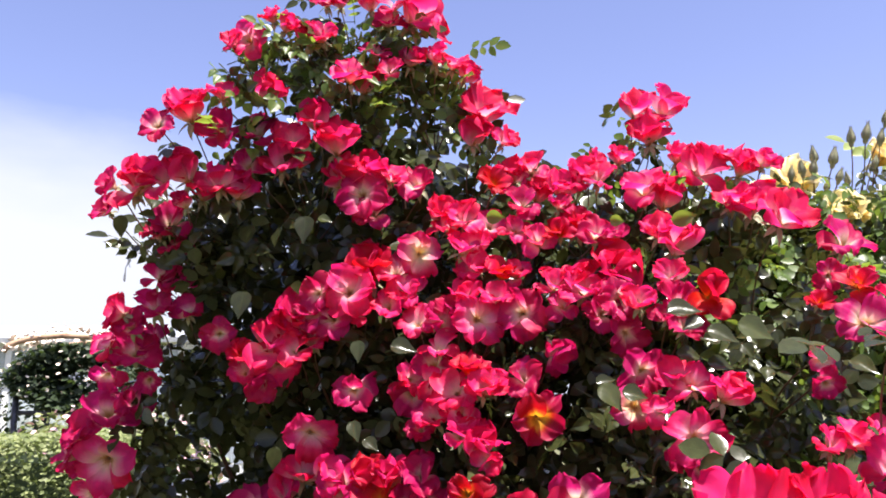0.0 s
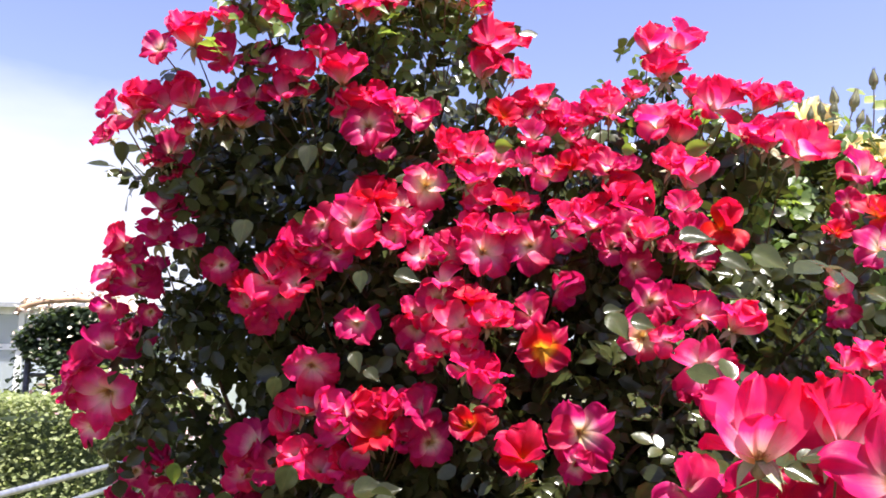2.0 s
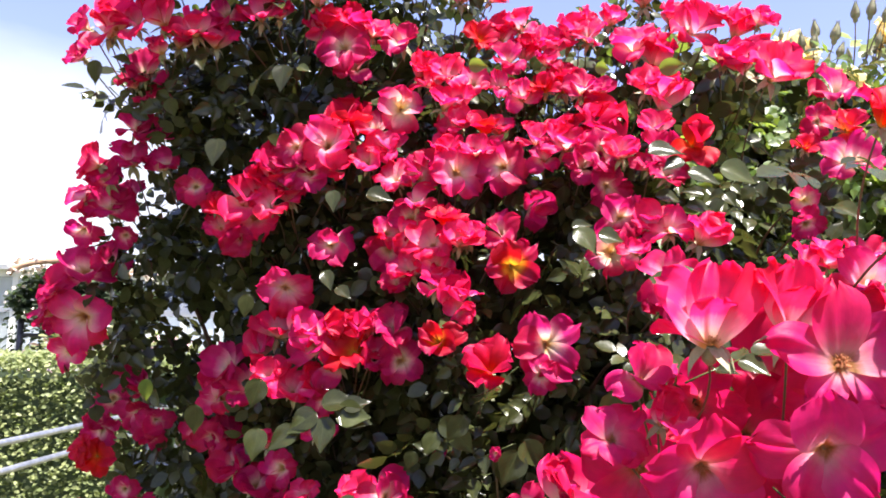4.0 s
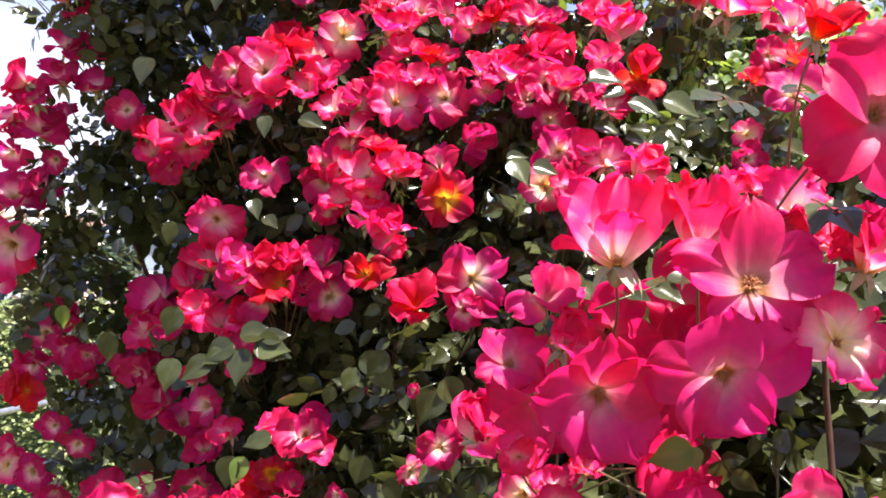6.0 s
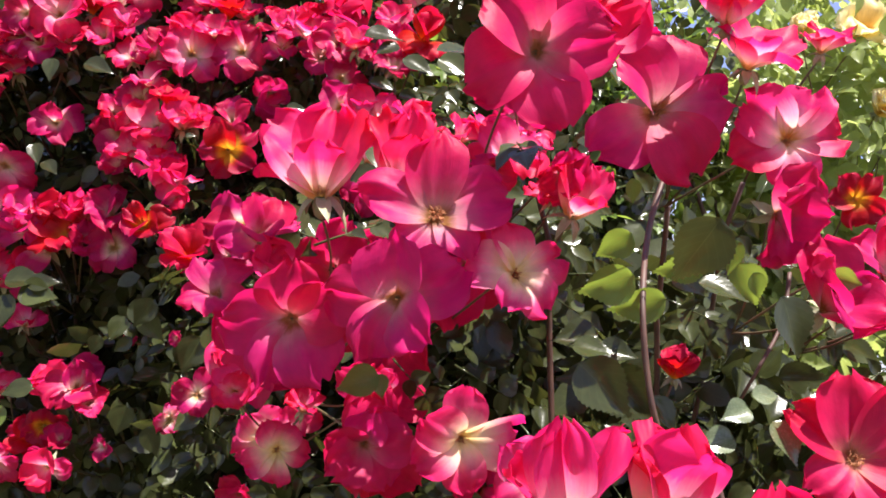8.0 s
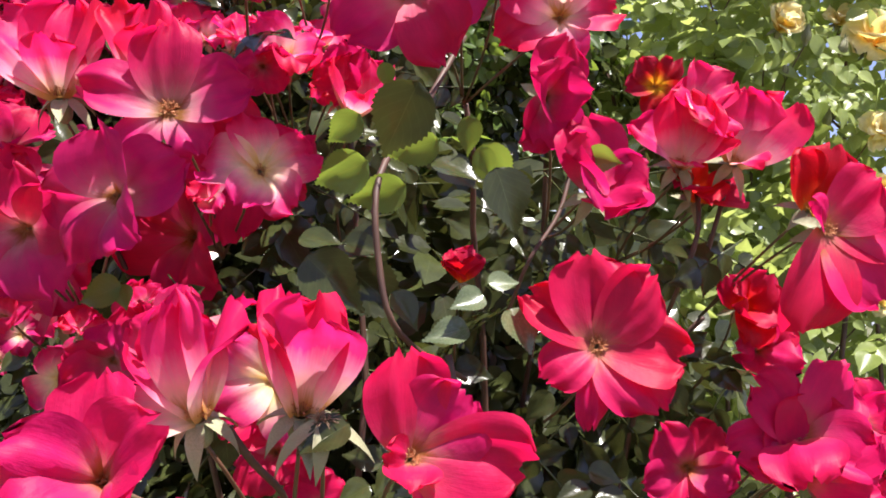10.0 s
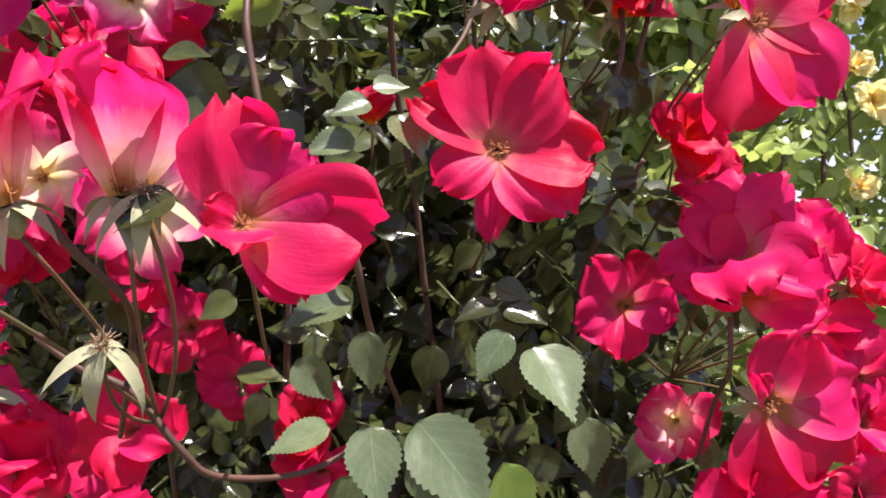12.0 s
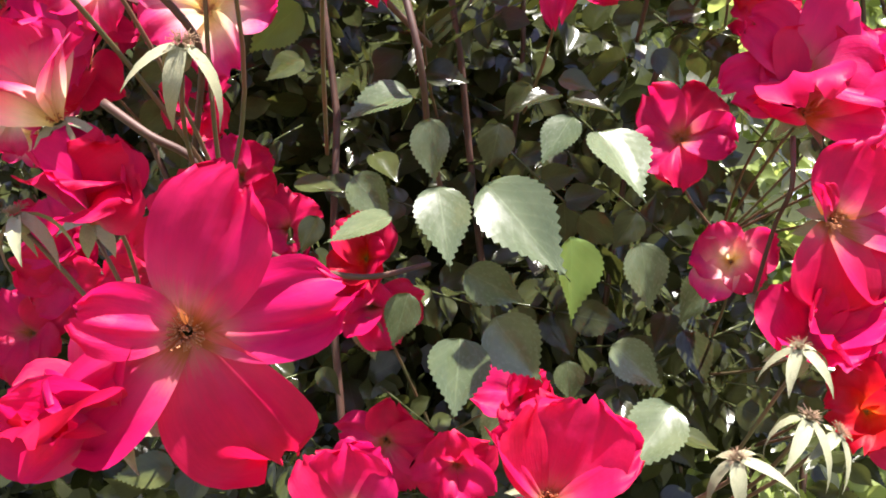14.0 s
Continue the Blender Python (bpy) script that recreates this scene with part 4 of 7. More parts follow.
bloom(tall_rose, 0.174, 0.959, 1.600, 0.042, (0.15, -0.86, 0.49), 0.61, 'deep')
bloom(tall_rose, 0.128, 0.991, 1.631, 0.039, (-0.21, -0.70, 0.68), 0.53, 'pink')
bloom(tall_rose, 0.135, 0.970, 1.608, 0.031, (-0.14, -0.84, 0.52), 0.56, 'deep')
bloom(tall_rose, 0.197, 0.952, 1.582, 0.046, (0.06, -0.94, -0.32), 0.93, 'deep')
bloom(tall_rose, 0.244, 0.934, 1.632, 0.037, (-0.12, -0.81, 0.58), 0.54, 'pink')
bloom(tall_rose, 0.243, 0.919, 1.605, 0.040, (0.19, -0.85, 0.49), 0.50, 'deep')
bloom(tall_rose, 0.270, 0.898, 1.610, 0.044, (0.09, -0.93, 0.35), 0.53, 'scarlet')
bloom(tall_rose, 0.246, 0.899, 1.579, 0.039, (-0.09, -0.90, 0.43), 0.63, 'deep')
bloom(tall_rose, 0.233, 0.913, 1.590, 0.033, (-0.05, -0.91, 0.40), 0.60, 'deep')
bloom(tall_rose, 0.387, 0.831, 1.610, 0.037, (-0.20, -0.70, 0.68), 0.52, 'scarlet')
bloom(tall_rose, 0.376, 0.807, 1.575, 0.046, (0.03, -0.83, 0.56), 0.50, 'deep')
bloom(tall_rose, 0.356, 0.846, 1.597, 0.025, (-0.20, -0.86, 0.47), 0.55, 'scarlet')
bloom(tall_rose, 0.342, 0.819, 1.546, 0.026, (0.13, -0.99, -0.04), 0.83, 'pale')
bloom(tall_rose, 0.342, 0.817, 1.526, 0.032, (-0.14, -0.90, -0.41), 0.84, 'deep')
bloom(tall_rose, -0.339, 1.073, 1.656, 0.048, (-0.03, -0.83, 0.56), 0.50, 'deep')
bloom(tall_rose, -0.319, 1.079, 1.651, 0.040, (-0.06, -0.86, 0.51), 0.62, 'deep')
bloom(tall_rose, -0.344, 1.083, 1.617, 0.055, (0.10, -0.81, 0.58), 0.53, 'deep')
bloom(tall_rose, -0.382, 1.077, 1.615, 0.046, (-0.49, -0.79, 0.37), 0.55, 'pink')
bloom(tall_rose, -0.376, 1.092, 1.597, 0.048, (-0.06, -0.84, 0.54), 0.50, 'deep')
bloom(tall_rose, -0.405, 1.099, 1.577, 0.040, (-0.41, -0.72, 0.56), 0.64, 'pink')
bloom(tall_rose, -0.379, 1.115, 1.566, 0.056, (0.01, -0.85, 0.53), 0.63, 'deep')
bloom(tall_rose, -0.360, 1.125, 1.582, 0.043, (-0.15, -0.78, 0.61), 0.56, 'deep')
bloom(tall_rose, -0.420, 1.139, 1.550, 0.039, (-0.20, -0.84, -0.50), 0.81, 'deep')
bloom(tall_rose, -0.364, 1.128, 1.541, 0.033, (0.18, -0.89, -0.41), 0.92, 'deep')
bloom(tall_rose, -0.264, 1.073, 1.592, 0.044, (0.05, -0.99, -0.11), 0.84, 'deep')
bloom(tall_rose, -0.308, 1.089, 1.615, 0.040, (0.13, -0.86, 0.49), 0.55, 'deep')
bloom(tall_rose, -0.238, 1.078, 1.566, 0.034, (0.13, -0.82, 0.56), 0.56, 'scarlet')
bloom(tall_rose, -0.233, 1.085, 1.543, 0.041, (-0.02, -0.89, 0.46), 0.63, 'pink')
bloom(tall_rose, -0.207, 1.077, 1.571, 0.063, (0.14, -0.65, 0.75), 0.52, 'pink')
bloom(tall_rose, -0.193, 1.079, 1.557, 0.065, (-0.20, -0.98, 0.01), 0.94, 'pink')
bloom(tall_rose, -0.168, 1.056, 1.567, 0.040, (-0.14, -0.89, 0.44), 0.64, 'pink')
bloom(tall_rose, -0.207, 1.074, 1.536, 0.044, (0.24, -0.91, -0.34), 0.78, 'deep')
bloom(tall_rose, -0.151, 1.069, 1.576, 0.049, (-0.17, -0.61, 0.77), 0.55, 'pink')
bloom(tall_rose, -0.161, 1.066, 1.590, 0.041, (-0.04, -0.68, 0.73), 0.59, 'pink')
bloom(tall_rose, -0.188, 1.075, 1.597, 0.049, (0.15, -0.72, 0.68), 0.46, 'pink')
bloom(tall_rose, -0.004, 1.013, 1.548, 0.046, (-0.08, -1.00, -0.03), 0.88, 'deep')
bloom(tall_rose, 0.003, 1.001, 1.562, 0.039, (-0.04, -0.57, 0.82), 0.58, 'pink')
bloom(tall_rose, -0.030, 1.044, 1.522, 0.046, (-0.21, -0.91, -0.36), 0.79, 'deep')
bloom(tall_rose, -0.034, 1.024, 1.534, 0.037, (0.24, -0.84, 0.49), 0.58, 'pink')
bloom(tall_rose, -0.009, 1.004, 1.530, 0.036, (0.13, -0.93, -0.35), 0.86, 'pink')
bloom(tall_rose, -0.098, 1.050, 1.524, 0.054, (0.04, -0.99, -0.14), 0.97, 'deep')
bloom(tall_rose, -0.153, 1.076, 1.477, 0.062, (0.23, -0.92, -0.33), 0.90, 'pink')
bloom(tall_rose, 0.034, 0.981, 1.536, 0.044, (-0.03, -0.62, 0.78), 0.53, 'scarlet')
bloom(tall_rose, 0.048, 0.974, 1.517, 0.044, (0.12, -0.70, 0.70), 0.57, 'pink')
bloom(tall_rose, 0.021, 0.984, 1.517, 0.048, (-0.38, -0.75, 0.54), 0.61, 'pink')
bloom(tall_rose, 0.093, 0.985, 1.531, 0.044, (-0.13, -0.88, 0.45), 0.62, 'deep')
bloom(tall_rose, 0.125, 0.974, 1.566, 0.042, (0.24, -0.89, -0.39), 0.76, 'deep')
bloom(tall_rose, 0.058, 0.971, 1.530, 0.032, (0.05, -0.71, 0.70), 0.41, 'pink')
bloom(tall_rose, 0.025, 0.987, 1.494, 0.043, (-0.15, -0.95, 0.29), 0.58, 'pink')
bloom(tall_rose, -0.002, 1.003, 1.488, 0.049, (-0.27, -0.84, 0.48), 0.49, 'pink')
bloom(tall_rose, 0.045, 0.970, 1.469, 0.049, (0.12, -0.68, 0.73), 0.47, 'pink')
bloom(tall_rose, 0.052, 0.967, 1.450, 0.034, (0.05, -0.96, -0.27), 0.80, 'pink')
bloom(tall_rose, 0.025, 0.978, 1.469, 0.041, (-0.06, -0.78, 0.62), 0.57, 'pink')
bloom(tall_rose, -0.018, 1.014, 1.476, 0.036, (-0.23, -0.82, 0.52), 0.54, 'deep')
bloom(tall_rose, 0.099, 0.937, 1.495, 0.051, (0.13, -0.98, -0.14), 0.88, 'eyed')
bloom(tall_rose, 0.190, 0.891, 1.504, 0.048, (0.25, -0.96, -0.11), 0.95, 'pale')
bloom(tall_rose, 0.201, 0.904, 1.540, 0.049, (0.06, -0.98, -0.18), 0.87, 'deep')
bloom(tall_rose, 0.224, 0.869, 1.524, 0.039, (-0.08, -0.65, 0.76), 0.57, 'pink')
bloom(tall_rose, 0.237, 0.857, 1.519, 0.042, (-0.08, -0.67, 0.74), 0.50, 'pink')
bloom(tall_rose, 0.262, 0.833, 1.517, 0.040, (0.28, -0.68, 0.68), 0.29, 'pink')
bloom(tall_rose, 0.230, 0.838, 1.477, 0.054, (0.11, -0.99, 0.08), 0.84, 'pink')
bloom(tall_rose, 0.208, 0.859, 1.499, 0.031, (-0.07, -0.89, 0.46), 0.57, 'pink')
bloom(tall_rose, 0.233, 0.835, 1.453, 0.035, (0.10, -0.95, -0.31), 0.88, 'deep')
bloom(tall_rose, 0.217, 0.853, 1.463, 0.030, (0.13, -0.89, -0.45), 0.85, 'deep')
bloom(tall_rose, -0.429, 1.169, 1.491, 0.067, (0.05, -0.87, 0.50), 0.57, 'deep')
bloom(tall_rose, -0.395, 1.167, 1.506, 0.044, (-0.03, -0.86, 0.51), 0.49, 'deep')
bloom(tall_rose, -0.431, 1.184, 1.441, 0.089, (-0.01, -0.99, -0.12), 0.97, 'pink')
bloom(tall_rose, -0.465, 1.196, 1.433, 0.048, (-0.30, -0.94, -0.15), 0.88, 'deep')
bloom(tall_rose, -0.471, 1.178, 1.440, 0.044, (-0.62, -0.62, 0.47), 0.59, 'deep')
bloom(tall_rose, -0.463, 1.215, 1.396, 0.050, (-0.43, -0.82, -0.39), 0.83, 'pink')
bloom(tall_rose, -0.453, 1.165, 1.469, 0.049, (-0.45, -0.75, 0.48), 0.60, 'deep')
bloom(tall_rose, -0.387, 1.239, 1.359, 0.043, (-0.08, -0.94, -0.34), 0.91, 'deep')
bloom(tall_rose, -0.428, 1.285, 1.332, 0.045, (0.01, -0.93, -0.36), 0.84, 'deep')
bloom(tall_rose, -0.378, 1.265, 1.320, 0.053, (-0.04, -0.91, -0.41), 0.78, 'deep')
bloom(tall_rose, -0.454, 1.302, 1.307, 0.045, (0.19, -0.94, -0.30), 0.87, 'deep')
bloom(tall_rose, -0.455, 1.274, 1.261, 0.043, (-0.26, -0.97, 0.01), 0.99, 'scarlet')
bloom(tall_rose, -0.352, 1.242, 1.307, 0.045, (0.13, -0.93, -0.35), 0.77, 'deep')
bloom(tall_rose, -0.164, 1.097, 1.418, 0.056, (0.12, -0.67, 0.73), 0.56, 'pink')
bloom(tall_rose, -0.185, 1.101, 1.404, 0.043, (0.01, -0.68, 0.73), 0.45, 'pink')
bloom(tall_rose, -0.126, 1.061, 1.419, 0.052, (0.09, -0.74, 0.67), 0.51, 'pink')
bloom(tall_rose, -0.103, 1.047, 1.408, 0.057, (-0.25, -0.77, 0.59), 0.60, 'deep')
bloom(tall_rose, -0.078, 1.032, 1.426, 0.046, (-0.18, -0.65, 0.74), 0.47, 'scarlet')
bloom(tall_rose, -0.052, 1.020, 1.427, 0.046, (-0.16, -0.68, 0.71), 0.42, 'pink')
bloom(tall_rose, -0.062, 1.023, 1.402, 0.057, (-0.10, -0.81, 0.57), 0.52, 'scarlet')
bloom(tall_rose, -0.083, 1.038, 1.389, 0.050, (-0.00, -0.87, 0.50), 0.57, 'deep')
bloom(tall_rose, -0.043, 1.014, 1.397, 0.036, (0.43, -0.78, 0.46), 0.58, 'deep')
bloom(tall_rose, -0.019, 1.010, 1.427, 0.052, (-0.12, -0.84, 0.53), 0.49, 'deep')
bloom(tall_rose, -0.012, 1.009, 1.397, 0.050, (-0.05, -0.96, -0.26), 0.92, 'deep')
bloom(tall_rose, -0.224, 1.130, 1.375, 0.062, (-0.38, -0.82, 0.44), 0.54, 'deep')
bloom(tall_rose, -0.240, 1.147, 1.340, 0.048, (-0.01, -0.87, 0.49), 0.51, 'pink')
bloom(tall_rose, -0.200, 1.118, 1.356, 0.055, (0.02, -0.83, 0.56), 0.65, 'deep')
bloom(tall_rose, -0.166, 1.087, 1.372, 0.045, (0.14, -0.86, 0.48), 0.50, 'pink')
bloom(tall_rose, -0.138, 1.080, 1.354, 0.053, (-0.05, -0.88, 0.47), 0.63, 'pink')
bloom(tall_rose, -0.116, 1.060, 1.362, 0.044, (0.19, -0.82, 0.53), 0.55, 'pink')
bloom(tall_rose, -0.096, 1.055, 1.350, 0.036, (-0.08, -0.96, -0.28), 0.78, 'deep')
bloom(tall_rose, 0.031, 0.952, 1.415, 0.040, (-0.20, -0.90, 0.39), 0.50, 'eyed')
bloom(tall_rose, 0.080, 0.926, 1.386, 0.058, (-0.06, -0.81, 0.59), 0.48, 'scarlet')
bloom(tall_rose, 0.128, 0.876, 1.417, 0.063, (-0.25, -0.95, -0.15), 0.92, 'deep')
bloom(tall_rose, 0.125, 0.870, 1.391, 0.034, (-0.02, -0.92, -0.40), 0.89, 'deep')
bloom(tall_rose, -0.251, 1.168, 1.296, 0.048, (-0.03, -0.96, -0.29), 0.76, 'deep')
bloom(tall_rose, -0.231, 1.175, 1.289, 0.049, (-0.05, -0.94, -0.32), 0.82, 'deep')
bloom(tall_rose, -0.280, 1.197, 1.299, 0.041, (-0.16, -0.93, -0.33), 0.87, 'deep')
bloom(tall_rose, -0.171, 1.109, 1.295, 0.031, (0.08, -0.70, 0.71), 0.45, 'pink')
bloom(tall_rose, -0.220, 1.163, 1.255, 0.056, (-0.10, -0.83, 0.55), 0.60, 'deep')
bloom(tall_rose, -0.146, 1.090, 1.270, 0.046, (-0.20, -0.97, -0.12), 0.90, 'deep')
bloom(tall_rose, -0.193, 1.150, 1.235, 0.054, (0.08, -0.80, 0.59), 0.58, 'deep')
bloom(tall_rose, -0.245, 1.185, 1.292, 0.047, (0.06, -0.84, 0.54), 0.52, 'deep')
bloom(tall_rose, -0.105, 1.060, 1.309, 0.037, (0.01, -0.68, 0.73), 0.49, 'pink')
bloom(tall_rose, -0.144, 1.096, 1.217, 0.051, (-0.15, -0.93, 0.33), 0.61, 'deep')
bloom(tall_rose, -0.159, 1.116, 1.181, 0.057, (-0.01, -0.94, -0.35), 0.84, 'deep')
bloom(tall_rose, -0.113, 1.063, 1.242, 0.036, (-0.04, -0.81, 0.59), 0.54, 'pink')
bloom(tall_rose, -0.047, 1.002, 1.260, 0.046, (-0.28, -0.63, 0.72), 0.42, 'pink')
bloom(tall_rose, -0.021, 0.982, 1.259, 0.051, (0.17, -0.84, 0.51), 0.53, 'deep')
bloom(tall_rose, -0.008, 0.975, 1.244, 0.032, (0.21, -0.75, 0.63), 0.63, 'pink')
bloom(tall_rose, -0.053, 1.005, 1.218, 0.037, (0.12, -0.99, -0.05), 0.89, 'eyed')
bloom(tall_rose, -0.070, 1.027, 1.198, 0.040, (-0.03, -0.86, 0.51), 0.64, 'scarlet')
bloom(tall_rose, -0.028, 0.982, 1.208, 0.032, (0.03, -0.83, 0.56), 0.50, 'deep')
bloom(tall_rose, 0.111, 0.861, 1.274, 0.039, (-0.04, -1.00, -0.02), 0.96, 'deep')
bloom(tall_rose, 0.086, 0.882, 1.250, 0.025, (0.17, -0.99, -0.00), 0.90, 'pale')
bloom(tall_rose, -0.443, 1.282, 1.251, 0.049, (-0.00, -0.99, -0.12), 0.94, 'scarlet')
bloom(tall_rose, -0.449, 1.306, 1.287, 0.044, (0.14, -0.91, -0.40), 0.80, 'deep')
bloom(tall_rose, -0.460, 1.286, 1.152, 0.047, (0.36, -0.93, -0.06), 0.92, 'pale')
bloom(tall_rose, -0.428, 1.295, 1.146, 0.052, (0.09, -0.92, -0.38), 0.88, 'deep')
bloom(tall_rose, -0.358, 1.263, 1.192, 0.049, (-0.19, -0.89, -0.41), 0.84, 'deep')
bloom(tall_rose, -0.362, 1.263, 1.288, 0.042, (0.07, -0.97, -0.22), 0.78, 'deep')
bloom(tall_rose, -0.369, 1.228, 1.354, 0.041, (0.09, -0.82, 0.57), 0.47, 'deep')
bloom(tall_rose, -0.301, 1.209, 1.141, 0.048, (0.24, -0.87, 0.44), 0.56, 'deep')
bloom(tall_rose, -0.460, 1.290, 1.174, 0.041, (-0.00, -0.93, -0.37), 0.93, 'deep')
bloom(tall_rose, -0.400, 1.282, 1.209, 0.043, (0.09, -0.96, -0.28), 0.82, 'deep')
bloom(tall_rose, 0.035, 0.933, 1.311, 0.015, (-0.31, -0.95, 0.08), 0.87, 'deep')
bloom(tall_rose, 0.086, 0.877, 1.319, 0.015, (-0.15, -0.98, -0.10), 0.87, 'deep')
bloom(tall_rose, 0.146, 0.831, 1.293, 0.053, (0.09, -0.74, 0.67), 0.43, 'pink')
bloom(tall_rose, 0.137, 0.840, 1.301, 0.031, (0.12, -0.93, 0.34), 0.51, 'deep')
bloom(tall_rose, 0.176, 0.789, 1.255, 0.044, (-0.22, -0.97, -0.09), 0.84, 'pale')
bloom(tall_rose, 0.198, 0.778, 1.263, 0.030, (-0.11, -0.85, 0.51), 0.48, 'pink')
bloom(tall_rose, -0.392, 1.283, 1.126, 0.044, (-0.07, -0.92, -0.37), 0.77, 'deep')
bloom(tall_rose, -0.234, 1.172, 1.151, 0.041, (0.03, -0.88, 0.47), 0.64, 'deep')
bloom(tall_rose, 0.020, 0.947, 1.212, 0.024, (-0.35, -0.93, -0.08), 0.87, 'deep')
bloom(tall_rose, -0.204, 0.996, 1.178, 0.050, (-0.04, -0.98, 0.19), 0.7, 'pink')
bloom(tall_rose, -0.120, 0.984, 1.186, 0.042, (-0.02, -0.99, -0.12), 0.9, 'pink')
bloom(tall_rose, -0.182, 0.996, 1.164, 0.054, (-0.05, -1.00, -0.01), 0.8, 'pink')
bloom(tall_rose, -0.109, 0.972, 1.174, 0.047, (-0.04, -0.99, -0.11), 0.9, 'pink')
bloom(tall_rose, -0.025, 0.946, 1.191, 0.039, (0.06, -0.99, -0.10), 0.8, 'pink')
bloom(tall_rose, 0.155, 0.854, 1.199, 0.030, (-0.05, -0.99, 0.09), 0.8, 'rose')
bloom(tall_rose, -0.097, 1.014, 1.181, 0.039, (0.46, -0.82, -0.33), 0.75, 'pink')
bloom(tall_rose, -0.155, 1.022, 1.152, 0.054, (-0.03, -0.95, 0.32), 0.69, 'pink')

# flowers of the nearer rose
bloom(near_rose, 0.196, 0.626, 1.345, 0.079, (-0.04, -0.99, -0.16), 0.87, 'magenta')
bloom(near_rose, 0.252, 0.586, 1.361, 0.070, (-0.33, -0.94, -0.10), 0.83, 'magenta')
bloom(near_rose, 0.316, 0.602, 1.380, 0.056, (0.39, -0.92, -0.04), 0.88, 'pale')
bloom(near_rose, 0.167, 0.665, 1.392, 0.042, (0.22, -0.80, 0.56), 0.59, 'magenta')
bloom(near_rose, 0.149, 0.660, 1.353, 0.041, (-0.23, -0.84, 0.48), 0.53, 'magenta')
bloom(near_rose, 0.320, 0.670, 1.457, 0.042, (-0.06, -0.72, 0.70), 0.49, 'pink')
bloom(near_rose, 0.305, 0.700, 1.475, 0.032, (0.25, -0.60, 0.76), 0.53, 'pink')
bloom(near_rose, 0.289, 0.700, 1.472, 0.030, (-0.00, -0.64, 0.77), 0.48, 'pink')
bloom(near_rose, 0.338, 0.710, 1.479, 0.031, (0.17, -0.74, 0.65), 0.54, 'pink')
bloom(near_rose, 0.318, 0.640, 1.561, 0.041, (-0.06, -0.72, 0.69), 0.51, 'scarlet')
bloom(near_rose, 0.179, 0.645, 1.372, 0.035, (0.08, -0.74, 0.67), 0.41, 'pink')
bloom(near_rose, 0.353, 0.680, 1.437, 0.032, (-0.01, -0.69, 0.73), 0.51, 'pink')
bloom(near_rose, 0.307, 0.550, 1.490, 0.075, (-0.07, -1.00, -0.05), 0.97, 'magenta')
bloom(near_rose, 0.389, 0.600, 1.481, 0.090, (-0.00, -1.00, 0.05), 0.84, 'magenta')
bloom(near_rose, 0.470, 0.600, 1.475, 0.061, (-0.18, -0.98, -0.08), 0.94, 'pink')
bloom(near_rose, 0.461, 0.590, 1.429, 0.049, (0.10, -0.93, -0.35), 0.79, 'magenta')
bloom(near_rose, 0.434, 0.580, 1.507, 0.045, (-0.08, -0.61, 0.79), 0.56, 'pink')
bloom(near_rose, 0.343, 0.570, 1.523, 0.059, (-0.01, -0.91, 0.42), 0.47, 'pink')
bloom(near_rose, 0.500, 0.620, 1.538, 0.033, (-0.04, -0.64, 0.77), 0.54, 'pink')
bloom(near_rose, 0.413, 0.560, 1.533, 0.034, (-0.11, -0.66, 0.75), 0.47, 'pink')
bloom(near_rose, 0.539, 0.640, 1.453, 0.035, (-0.15, -0.99, -0.08), 0.88, 'eyed')
bloom(near_rose, 0.543, 0.600, 1.427, 0.044, (0.17, -0.87, 0.47), 0.59, 'pink')
bloom(near_rose, 0.486, 0.580, 1.376, 0.057, (0.15, -0.90, 0.42), 0.52, 'magenta')
bloom(near_rose, 0.557, 0.620, 1.383, 0.042, (0.00, -0.77, 0.64), 0.50, 'scarlet')
bloom(near_rose, 0.290, 0.570, 1.293, 0.052, (-0.08, -0.97, -0.24), 0.86, 'pale')
bloom(near_rose, 0.243, 0.630, 1.278, 0.042, (-0.02, -0.97, -0.25), 0.78, 'magenta')
bloom(near_rose, 0.189, 0.720, 1.257, 0.042, (0.02, -0.99, -0.13), 0.87, 'pale')
bloom(near_rose, 0.161, 0.700, 1.294, 0.031, (0.07, -0.93, 0.35), 0.52, 'pink')
bloom(near_rose, 0.204, 0.700, 1.285, 0.026, (0.14, -0.64, 0.76), 0.52, 'pink')
bloom(near_rose, 0.251, 0.660, 1.305, 0.021, (-0.07, -0.68, 0.73), 0.58, 'pink')
bloom(near_rose, 0.307, 0.660, 1.451, 0.029, (0.25, -0.94, -0.25), 0.80, 'magenta')
bloom(near_rose, 0.352, 0.660, 1.452, 0.029, (0.02, -0.96, -0.27), 0.78, 'magenta')
bloom(near_rose, 0.282, 0.660, 1.368, 0.028, (0.01, -0.88, 0.48), 0.52, 'pink')
bloom(near_rose, 0.429, 0.640, 1.336, 0.025, (-0.12, -0.62, 0.78), 0.42, 'scarlet')
bloom(near_rose, 0.181, 0.727, 1.330, 0.077, (-0.19, -0.95, -0.25), 0.95, 'rose')
bloom(near_rose, 0.261, 0.738, 1.352, 0.092, (-0.20, -0.96, -0.20), 1, 'rose')
bloom(near_rose, 0.600, 0.648, 1.324, 0.040, (-0.01, -0.96, 0.26), 0.6, 'scarlet')
bloom(near_rose, 0.611, 0.647, 1.299, 0.040, (-0.11, -0.98, 0.15), 0.6, 'rose')
bloom(near_rose, 0.602, 0.582, 1.257, 0.060, (-0.21, -0.89, 0.40), 0.7, 'rose')
bloom(near_rose, 0.656, 0.612, 1.265, 0.040, (0.08, -0.96, 0.26), 0.6, 'rose')
